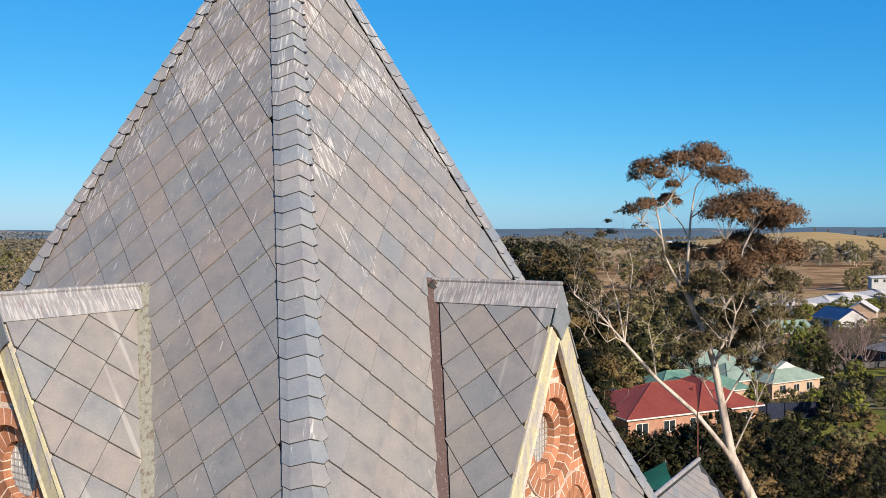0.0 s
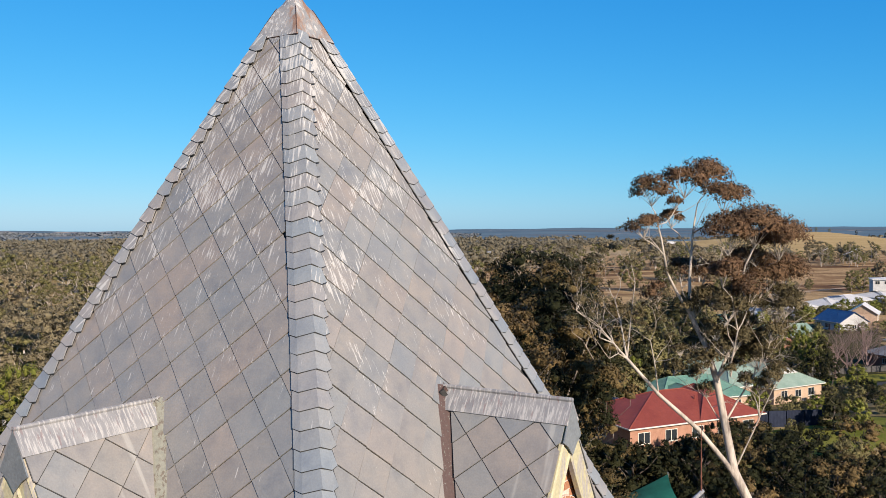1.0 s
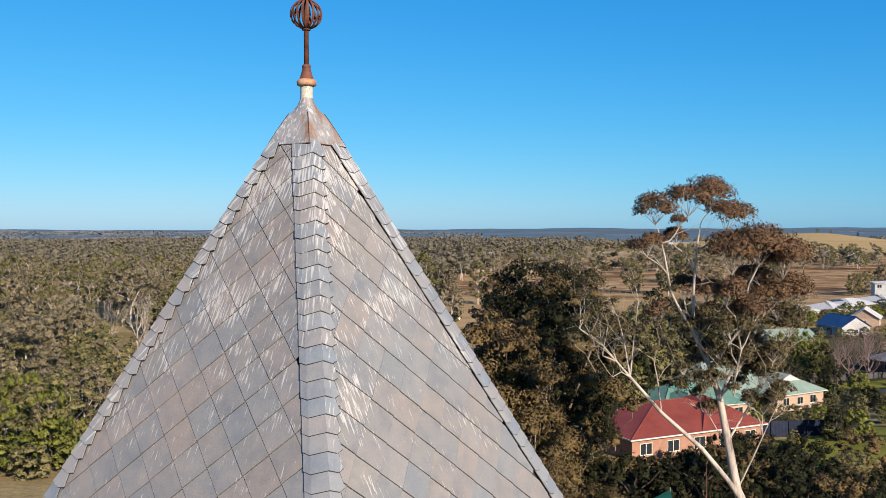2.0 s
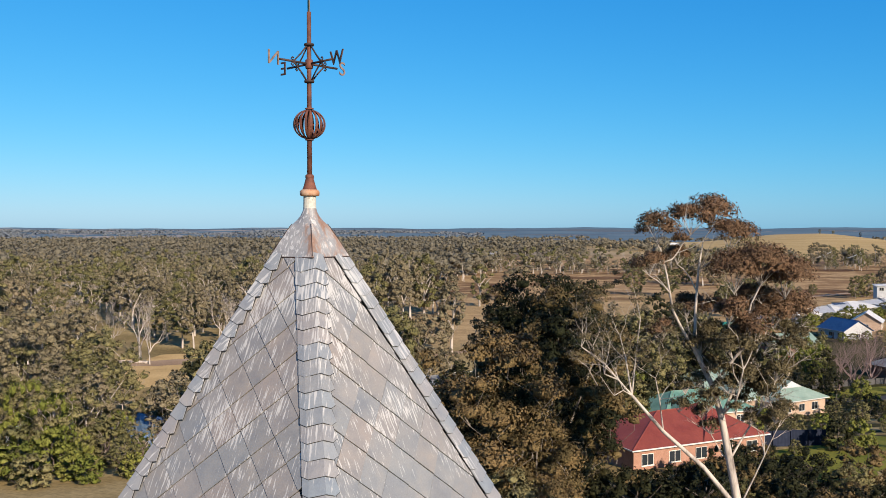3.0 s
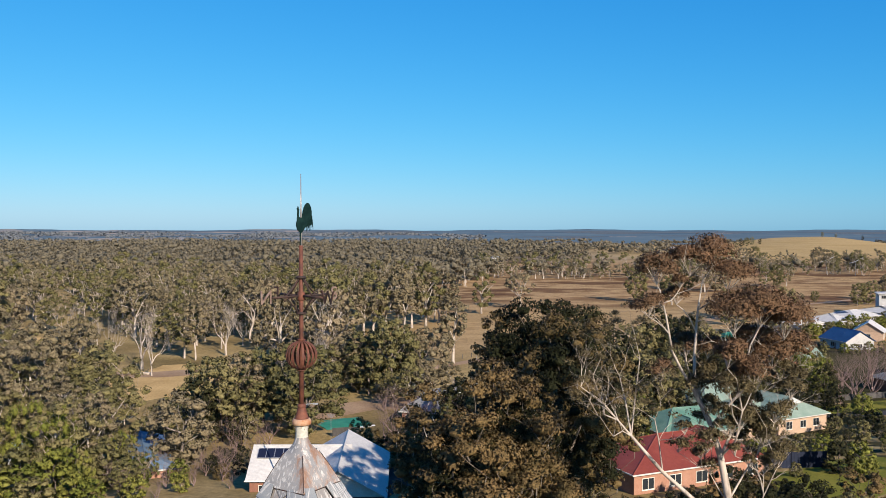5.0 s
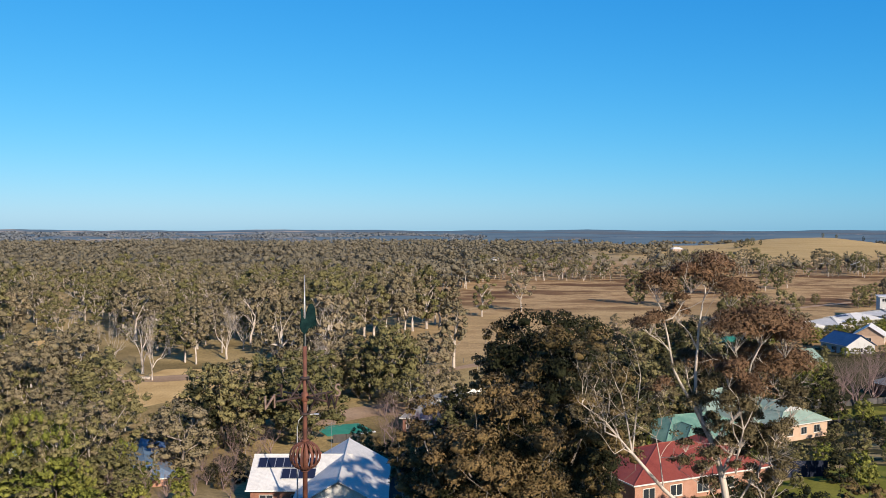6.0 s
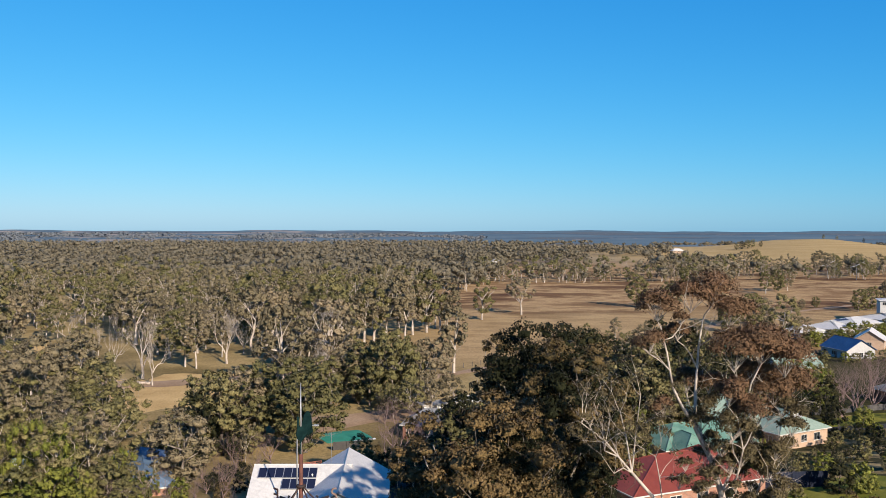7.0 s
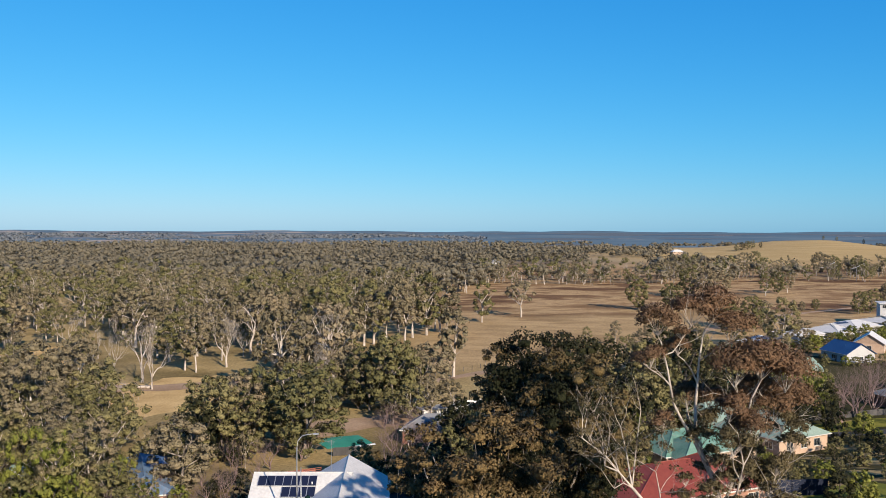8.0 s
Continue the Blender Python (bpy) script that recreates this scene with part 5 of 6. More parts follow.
    for end, k, r in (((10.4, 57.4, 17.7), 4, 0.08), ((8.9, 57.8, 19.5), 4, 0.07), ((11.6, 58.2, 20.2), 4, 0.07), ((13.6, 56.4, 17.6), 3, 0.06), ((10.9, 56.6, 16.4), 4, 0.05), ((12.9, 57.8, 21.4), 4, 0.06)):
        run = [lean[k], lean[k].lerp(V(end), 0.5) + V((0, 0, 0.35)), V(end)]
        t.limb(run, r, r * 0.5, 6)
        for i in range(4):
            t.sprout(run[-1] if i < 2 else run[1], V((rng.normal(0, 0.7), rng.normal(0, 0.6), 0.8)), 1.5, r * 0.42, 3, 0.6, 0.04, sides=4)
    bearing = t.tips[::6]
    for i in range(70):
        # dead twigs below the crown
        p = nodes[rng.randint(0, len(nodes))][0]
        t.sprout(p, V((rng.normal(0, 1), rng.normal(0, 1), 0.5)), rng.uniform(0.8, 2.0), 0.028, 2, 0.55, 0.06, sides=3)
    t.tips = bearing
    sets["low"].append(t.leaves(3600, 0.1, 0.5, 0.6, 0.4, core=0.0))
    tree = thing("gum_tree", "tall gum tree with pale forked limbs and red-brown leaf domes", "tree")
    part("trunk", t.shape.mesh("trunk", BARK_PALE, True), tree, "pale smooth bark with grey patches")
    for key, leaf, label in (("high", LEAF_RUST, "red-brown umbrella domes of leaves"), ("low", LEAF_BRONZE, "grey-brown lower sprays of leaves")):
        part("crown", tris_mesh("crown", np.concatenate([q for q, _ in sets[key]]), leaf, normals=np.concatenate([n for _, n in sets[key]])), tree, label)


build_hero_gum()
TR = random.Random(31)


def grove(kinds, name, label, group, spots, height, base, jitter=0.0, category="tree"):
    """Plants trees at x, y; height: wanted metres; base: the height the kind was built at."""
    for i, s in enumerate(spots):
        h = (s[2] if len(s) > 2 else height) * TR.uniform(0.92, 1.08)
        x, y = s[0] + TR.uniform(-jitter, jitter), s[1] + TR.uniform(-jitter, jitter)
        plant(kinds[i % len(kinds)], name, label, group, x, y, h / base, TR.uniform(0, 360), TR.uniform(0.88, 1.18), category)


grove(DARK, "gum_tree", "dense dark-leaved gum tree behind the church", "dark trees behind the church",
      [(3, 74, 14.5), (5.2, 70.5, 18), (12, 85, 22.5), (5.5, 80, 12), (3.5, 66, 22.6), (1.5, 68, 15), (5.5, 65, 18), (11, 83, 19), (11, 87, 20), (8.5, 73, 15.5)], 20, 20)
grove(BRONZE, "gum_tree", "bronze-leaved gum tree with thin grey limbs", "bronze gums behind the church",
      [(0.5, 72, 18.5), (5, 67, 18), (2.8, 63, 14), (7.5, 61.5, 13), (7, 75, 15), (11, 88, 18), (-1.5, 66, 10), (6.5, 70, 17.5), (6.5, 63, 15), (8, 93, 19), (10.5, 92, 19), (2.5, 76, 13.5)], 18, 18)
grove([BUSHY], "gum_tree", "olive-green bushy gum tree beside the church", "olive trees beside the church", [(-2.5, 58, 8.5), (1, 57, 8.5), (4, 60, 11)], 10, 15)
grove([DARK[2]], "gum_tree", "bronze bushy gum tree beside the church", "bronze trees beside the church", [(6.5, 56, 10.5), (10.2, 57, 10)], 10, 20)
grove(DARK[1::2], "gum_tree", "dense dark-leaved gum tree behind the church", "dark trees behind the church", [(3.4, 69, 17), (10.5, 88, 18), (0.6, 70, 14)], 20, 20)
for k, x, y, h in ((1, 10.4, 92, 24.5), (3, 12.2, 94, 24), (1, 8.6, 90, 21.5)):
    plant(DARK[k], "gum_tree", "tall dark-leaved gum tree behind the church", "dark trees behind the church", x, y, h / 20, 67 * x)
# the low shrubs left of x = 0 are added to darken shaded ground
grove([SHRUB_NEAR[i] for i in (0, 0, 1, 0, 0, 2, 0, 1)], "shrub", "dense dark evergreen shrub beside the garden", "shrubs beside the church",
      [(26, 72, 4.5), (33, 66, 4), (40, 70, 3.5), (46, 72, 3.5), (20, 70, 5), (26, 78, 5), (37, 86, 5), (43, 88, 5), (12, 78, 6), (15, 82, 4.2), (18, 84, 3.8), (21, 86, 3.2), (24, 88, 2.8), (20, 80, 4.2), (24, 82, 3.8), (27, 84, 4.6), (16, 74, 7), (22, 75, 7), (28, 78, 5.4), (32, 82, 5.2),
       (9, 82, 6), (12, 87, 5.5), (15, 91, 3), (-30, 112, 2.5), (-33, 118, 3), (-27, 121, 2.5), (-26, 125, 2.8), (-31, 127, 3), (-12, 124, 3.5), (-9, 118, 3.5), (-5, 116, 4), (-7, 126, 4), (-3, 134, 4), (-10, 133, 3.5), (-13, 140, 3), (-29, 117, 2.4), (-34, 124, 3), (-3, 124, 4.5), (30, 90, 4.6), (33.5, 92, 4.4), (36.5, 95, 3.6), (34, 76, 4.5), (38, 80, 4.0), (30, 70, 5), (36, 70, 4.5), (42, 74, 4.6), (49, 76, 4.8), (33, 72, 5), (38, 75, 4.8), (28, 66, 5), (24, 66, 5), (30, 75, 5), (43, 69, 5), (48, 71, 5), (20, 64, 5), (37, 65, 4.6), (41, 64, 4.4), (22, 84, 3.8), (25, 87, 3.6), (30, 85, 5), (34, 83, 5), (39, 84, 3.8), (44, 82, 4), (48, 83, 4), (52, 84, 4), (36, 79, 4.4), (45, 78, 4.4), (51, 78, 4.6), (30, 81, 4.2), (54, 80, 4.4), (19, 76, 4.6), (25, 75, 4.6)], 6, 5, 0.6, "shrub")
grove(SHRUB, "shrub", "rounded garden shrub in the back yard", "garden shrubs",
      [(34, 112, 2.5), (38, 114, 3), (42, 117, 3), (36, 107, 2), (45, 119, 2.5), (53, 119, 3), (50, 122, 3), (49.2, 107.4, 4.2), (51.4, 107.8, 3.9), (42.4, 105.2, 1.7), (39.8, 104.4, 1.6), (54.5, 108, 1.6), (56.5, 107.5, 1.5),
       (70, 112, 5), (74, 122, 4), (68, 150, 2.5), (76, 152, 3), (80, 160, 3), (40, 76, 3), (78, 138, 3), (64, 122, 2.6), (66.5, 134.5, 3.8)], 4, 5, 0.8, "shrub")
grove(GUM, "gum_tree", "gum tree standing among the houses", "gums among the houses",
      [(-8, 172, 9), (-3.5, 176, 10), (0.5, 179, 9), (-12, 177, 8), (62, 232, 13), (34, 214, 12), (74, 220, 12), (72, 252, 13), (56, 246, 13), (111, 285, 16), (120, 290, 12), (115, 288, 11)], 14, 17, 1.0)
grove(DARK_B, "gum_tree", "dark leafy gum tree standing among the houses", "dark gums among the houses",
      [(26, 128, 11), (33, 176, 10), (20, 122, 12), (30, 170, 10), (14, 114, 13), (44, 178, 13), (36, 190, 14), (54, 190, 14), (70, 186, 11), (78, 176, 9), (66, 196, 12), (48, 204, 12), (40, 164, 11), (57, 178, 10), (68, 168, 8), (22, 118, 9)], 14, 20, 1.0)
grove(LIME, "garden_tree", "bright green upright garden tree between the roofs", "green garden trees",
      [(30, 136, 11), (26, 130, 9), (77, 181, 11), (79.5, 183, 10), (82, 196, 10), (79, 199, 9), (85, 193, 9), (46, 126, 6), (58, 212, 8)], 9, 11, 0.5)
grove([SHRUB[2], SHRUB[0], SHRUB[2]], "shrub", "yellow-green bushy shrub on the church lawn", "shrubs below the gums", [(-50, 98, 5), (-47, 95, 5), (-44, 99, 4.5), (-41, 96, 3.5), (-52, 102, 6), (-48, 103, 6), (-37, 99, 3), (-45, 108, 5), (-41, 110, 4), (-36, 112, 3), (-45, 119, 3.4), (-43.3, 120, 3), (-47, 118.5, 3.6), (-41.8, 121, 3.4), (-54, 96, 6), (-33, 104, 2.5)], 5, 5, 0.4, "shrub")
grove(SHRUB[:1] + SHRUB[2:], "shrub", "low green shrub in front of the white building", "shrubs by the white building",
      [(118 + 5.4 * i, 282 + 3.6 * i + 2 * math.sin(i * 2.1), 5) for i in range(13)] + [(97 + 4.4 * i, 277 + 3.3 * i + 1.5 * math.sin(i * 2.7), 3.6 + (i * 7 % 5) * 0.35) for i in range(19)] + [(113, 257, 3.6), (117.5, 255, 3), (121.5, 254, 3.4), (126, 255.5, 3.2), (130.5, 257, 3.6), (135, 260, 3.4)], 5, 5, 0.8, "shrub")
grove(BARE, "bare_tree", "leafless winter tree with a haze of purple-brown twigs", "bare winter trees",
      [(-33, 108, 4), (-30, 112, 4.5), (-36, 106, 4), (-28, 106, 4), (-31, 117, 5), (-27, 115, 4.5), (-38, 104, 4), (-25, 110, 4), (-34, 98, 3.5), (-4.5, 150, 7.5), (82, 178, 9), (91, 192, 11), (97, 194, 12), (102, 206, 11), (88, 184, 11), (94, 188, 12), (99, 182, 11), (104, 196, 11), (92, 200, 10), (-9, 146, 8), (-7, 155, 8), (-10, 151, 8), (-3.5, 148, 6.5), (-34, 133, 6.5), (-30, 140, 6), (-38, 128, 6), (-26, 146, 5.5), (-6, 152, 6), (-41, 119, 5), (-54, 118, 6), (-39, 101, 4.5), (-34, 116, 5), (-2.5, 152, 8), (-10, 140, 7.5), (-29, 126, 5), (-33, 122, 5), (96, 176, 9), (110, 204, 10), (-6, 168, 7), (-10.5, 169, 6.5), (-13.5, 172, 6)], 9, 9, 0.5)
grove(DENSE, "gum_tree", "dense rounded gum tree beyond the rooftops", "dense gums below the spire",
      [(-48, 141, 7), (-44.5, 152, 15), (-40, 156, 14), (-12, 186, 17), (-18, 190, 15), (-6, 192, 14), (-25.5, 149, 17), (-29, 155, 17), (-78, 160, 18), (-70, 166, 16), (-27, 192, 13), (-22, 196, 15), (-15, 198, 15), (-9, 199, 14), (-38.5, 121, 12.5), (-53, 121, 9), (-40, 126, 8)], 15, 15)
# the last low ones stand for hedges and for shade over the yards
grove(DARK_B, "gum_tree", "dark dense tree in the shade of the clearing", "dark trees by the clearing", [(-1.5, 152, 7), (0.8, 153, 8), (2.5, 158, 9), (36, 162, 15), (43, 166, 14), (50, 180, 15), (57, 186, 14), (64, 192, 12), (33, 168, 15), (70, 198, 11), (28, 132, 14), (-39.5, 147, 15), (-36.5, 149, 14), (-42, 144, 12), (27, 140, 12), (30, 158, 12.5), (25, 128, 11), (46, 163, 9), (36, 160, 13), (29, 150, 13), (22, 140, 14), (16, 132, 15), (24, 160, 13), (12, 122, 14), (9, 140, 13), (14, 152, 13), (57, 196, 9), (62, 203, 10), (50, 196, 10), (70, 216, 10), (76, 204, 9), (54, 205, 10), (64, 240, 11), (56, 232, 11), (74, 240, 9), (50, 182, 9), (90, 205, 8), (66, 226, 8), (78, 230, 8), (88, 216, 8), (50, 214, 11), (44, 226, 12), (36, 200, 12), (76, 262, 9), (63, 180, 8), (73, 160, 7), (80, 148, 6), (-38, 160, 14), (-36, 164, 13), (-32, 168, 10), (-36, 142, 6), (-13, 128, 7), (-3, 120, 8), (-1, 110, 7), (2, 150, 10), (4, 140, 9), (0, 130, 8), (3, 158, 9), (40, 198, 14), (44, 201, 15), (48, 203, 16), (52, 206, 16), (58, 210, 15), (63, 212, 13), (76, 141, 4), (81, 137, 3.4), (72, 145, 3), (69, 152, 3.4), (63.5, 137, 2.6), (62, 132, 2.4), (58.3, 128.5, 2.6), (58, 126, 2.2), (73.6, 157, 3.2), (77, 160, 3), (69.5, 137, 3), (75.6, 148, 2.6), (57.6, 134, 2.2), (66, 146, 2.6), (61, 140, 2.4), (54, 136, 2.4), (50, 132, 2.6), (46, 126, 2.6), (66, 128, 2.4), (71, 131, 2.6), (62, 121, 2.2), (55, 122, 2.4), (68, 141, 2.4), (48, 118, 2.6)], 13, 20)
grove(GUM, "gum_tree", "olive gum tree with pale trunk near the rooftops", "gums below the spire",
      [(-50, 124, 14), (-49.8, 117, 12.5), (-57, 128, 13), (-72, 120, 13), (-72, 146, 16), (-82, 150, 16), (-60, 146, 14), (-90, 170, 17), (-84, 184, 16), (-98, 190, 17)], 15, 17, 0.8)
grove(LIME, "garden_tree", "yellow-green young tree below the gums", "yellow-green trees",
      [(-50, 108, 10), (-46, 103, 7), (-54, 109, 11), (-44, 100, 6), (-58, 107, 9), (-53, 116, 10), (-57, 113, 4), (-61, 118, 3), (-66, 112, 10), (-69, 122, 10), (-46, 116, 6), (-74, 130, 9), (-40, 113, 4.5)], 9, 11, 0.6)
grove(DEAD + GUM[:2], "gum_tree", "pale-limbed gum tree in the sunny clearing", "pale gums in the clearing",
      [(-82, 224, 17), (-75, 214, 15), (-76, 243, 15), (-72, 240, 15), (-66, 249, 17), (-93, 234, 14), (-138, 297, 12), (-171, 347, 15)], 15, 15, 0.6)
grove(GUM_B, "gum_tree", "gum tree with pale trunk at the paddock edge", "gums at the paddock edge",
      [(-27, 300, 21), (-19, 312, 20), (-14, 318, 21), (-9, 326, 22), (-4, 336, 20), (-30, 296, 20), (-44, 292, 21), (-16, 300, 18), (-23, 305, 20), (-31, 336, 19), (-40, 286, 18), (-36, 318, 16), (-11, 358, 16), (-6, 342, 17), (-1, 331, 15), (14, 372, 19), (33, 394, 19), (1, 234, 17), (-48, 300, 18), (-56, 320, 18), (-20, 380, 17), (-34, 370, 18)], 17, 17)
grove([DENSE[0], GUM_B[0], DENSE[1], GUM_B[2], DENSE[2]], "gum_tree", "lone gum tree standing in the dry paddock", "gums in the paddock",
      [(96, 434, 17), (109, 417, 17), (112, 430, 15), (150, 500, 19), (158, 506, 22), (146, 520, 20), (195, 527, 15), (210, 546, 16), (218, 551, 15), (345, 794, 22), (350, 775, 20), (326, 674, 14), (305, 846, 20), (285, 823, 20)], 16, 17)
grove(DENSE, "gum_tree", "dark rounded tree beside the white building", "dense trees by the white building",
      [(206, 420, 15), (198, 412, 11), (226, 440, 12), (108, 330, 12), (122, 340, 13), (130, 352, 12), (118, 360, 11), (186, 432, 6), (176, 428, 5)], 12, 15, 1.0)


HOMES = [(27.6, 105.6, 11), (61.5, 155.5, 10), (43.5, 149.5, 10), (52, 168, 9), (60, 218, 7), (71.5, 207, 6), (92.5, 231, 9), (82, 246, 8), (86, 262, 7), (121, 270, 9),
         (142, 288, 9), (101, 196, 10), (112, 214, 9), (106, 292, 8)]


def garden(region, step, chance):
    spots, (x0, x1, y0, y1) = [], region
    for i in range(int((x1 - x0) / step)):
        for j in range(int((y1 - y0) / step)):
            x, y = x0 + (i + TR.uniform(0, 1)) * step, y0 + (j + TR.uniform(0, 1)) * step
            if TR.random() < chance and x < 0.56 * y + 6 and all(math.hypot(x - a, y - b) > r for a, b, r in HOMES):
                spots.append((x, y, TR.uniform(2.2, 4.6)))
    return spots


grove(SHRUB, "shrub", "leafy evergreen shrub in a suburban garden", "garden shrubs between the houses", [p for p in garden((44, 96, 108, 176), 7.5, 0.55) if not (40 < p[0] < 74 and p[1] < 152)], 3, 5, 0.0, "shrub")
grove([GUM_B[0], GUM_B[1], LIME[0], GUM_B[3], SHRUB[1]], "garden_tree", "round leafy tree in a suburban garden", "garden trees between the houses", [(x, y, h * 1.7) for x, y, h in garden((40, 150, 172, 310), 10.5, 0.7) if not (x > 0.4 * y and y > 212)], 7, 15)


# ---- woodland: the trees that can be told apart are things ----
def in_paddock(x, y):
    """The open dry paddock and the clearings, cut as wedges to fit the camera's view, where no wood stands."""
    a = x / y
    if (y > 222 and a > -0.03 and y < 600 + 0.22 * x) or (250 < y < 365 and a > -0.125):
        return True
    return (-0.41 < a < -0.21 and 165 < y < 258) or (-0.512 < a < -0.452 and 185 < y < 306)


def scatter(region, step, rng):
    x0, x1, y0, y1 = region
    spots = []
    y = y0
    while y < y1:
        x = x0
        while x < x1:
            px, py = x + rng.uniform(-0.5, 0.5) * step, y + rng.uniform(-0.5, 0.5) * step
            thin = math.sin(px / 17 + 1.7 * math.sin(py / 23)) + math.sin(py / 14 + px / 31)
            if abs(px) < 0.60 * py + 12 and not in_paddock(px, py) and rng.random() < 0.95 + 0.4 * thin:
                spots.append((px, py))
            x += step
        y += step
    return spots


FREE = [(-46.5, 128, 9), (-42, 117, 7), (-66, 129.5, 4), (-19, 110, 14), (-24, 131, 7), (-20, 163, 12), (-3.5, 163, 8), (-80, 222, 24)]


def clear_of(x, y):
    return all(math.hypot(x - a, y - b) > r for a, b, r in FREE)


left_near = [s for s in scatter((-100, -36, 102, 205), 8.2, TR) if clear_of(*s) and not (-0.54 < s[0] / s[1] < -0.485 and s[1] < 132) and s[0] < -38 - max(0, (s[1] - 120)) * 0.02]
grove([GUM[0], GUM[3], DENSE[1], GUM[1]], "gum_tree", "olive gum tree in the thick wood beside the village", "gums in the near wood", [(x, y, TR.uniform(8, 16) if x / y < -0.405 else TR.uniform(4, 8)) for x, y in left_near], 14, 17, 0.5)
wood_near = [s for s in scatter((-200, -24, 200, 330), 10.0, TR) if clear_of(*s)]
grove(GUM_B[:3] + DEAD[:1] + GUM_B[3:] + DEAD[1:], "gum_tree", "grey-green woodland gum tree with a pale trunk", "woodland gums", [(x, y, TR.triangular(8, 23, 16)) for x, y in wood_near], 17, 17)

grove([DARK_B[0], DARK_B[1], DARK_B[3]], "gum_tree", "dark tree on the crest of the pasture hill", "trees on the hill crest",
      [(470, 1400, 13), (480, 1405, 15), (490, 1402, 15), (500, 1408, 13), (511, 1404, 10), (620, 1420, 8), (645, 1424, 8), (742, 1430, 13), (752, 1428, 16), (763, 1432, 18), (774, 1428, 18), (785, 1434, 17), (797, 1430, 15), (690, 1426, 8)], 13, 20)


def joined_wood(name, label, kinds, spots):
    """Many trees of the given kinds in one thing: all crowns in one mesh, all trunks in another."""
    ob = thing(name, label, "woodland", kind="stuff")
    parts, lies = {0: {}, 1: {}}, {}
    for i, (x, y, h) in enumerate(spots):
        kind = kinds[i % len(kinds)]
        k, a = h / 17.0, TR.uniform(0, 6.28)
        c, s = math.cos(a) * k, math.sin(a) * k
        off = np.array([x, y, gz(x, y)])
        for j in (0, 1):
            me = kind[j]
            if me.name not in cache:
                co = np.empty(len(me.vertices) * 3, dtype=np.float32)
                me.vertices.foreach_get("co", co)
                idx = np.empty(len(me.loops), dtype=np.int32)
                me.loops.foreach_get("vertex_index", idx)
                lie = np.zeros(len(me.vertices) * 3, dtype=np.float32)
                if j:
                    me.attributes["custom_normal"].data.foreach_get("vector", lie)
                cache[me.name] = co.reshape(-1, 3)[idx].reshape(-1, 4 - j, 3), lie.reshape(-1, 3, 3) if j else None
            q, n = cache[me.name]
            w = np.stack([q[..., 0] * c - q[..., 1] * s, q[..., 0] * s + q[..., 1] * c, q[..., 2] * k], -1) + off
            parts[j].setdefault(me.materials[0].name, []).append(w)
            if j:
                lies.setdefault(me.materials[0].name, []).append(np.stack([n[..., 0] * c - n[..., 1] * s, n[..., 0] * s + n[..., 1] * c, n[..., 2] * k], -1) / k)
    for mat_name, lst in parts[0].items():
        part("trunks", quads_mesh("trunks", np.concatenate(lst), bpy.data.materials[mat_name]), ob)
    for mat_name, lst in parts[1].items():
        part("crowns", tris_mesh("crowns", np.concatenate(lst), bpy.data.materials[mat_name], normals=np.concatenate(lies[mat_name])), ob)


cache = {}
wood_mid = scatter((-330, 12, 330, 540), 12.5, TR)
far_edge = [(x, 606 + 0.22 * x + 18 * math.sin(x / 29) + TR.uniform(0, 90)) for x in [18 + i * 2.3 + TR.uniform(-6, 6) for i in range(190)] if TR.random() < 0.85 + 0.3 * math.sin(x / 13)]
low_wood = [(x, y, TR.uniform(4, 9)) for x, y in scatter((-200, -24, 205, 330), 10.0, TR) + scatter((-100, -36, 106, 205), 9.0, TR) if clear_of(x, y) and TR.random() < 0.55]
joined_wood("woodland", "open grey-green gum woodland beyond the clearing", GUM_FAR + FAR_DEAD + GUM_FAR[:3] + FAR_DEAD, [(x, y, TR.triangular(8, 25, 17)) for x, y in wood_mid] + [(x, y, TR.uniform(9, 21)) for x, y in far_edge] + [(x, y - 8, TR.uniform(3, 8)) for x, y in far_edge[::2]] + low_wood)


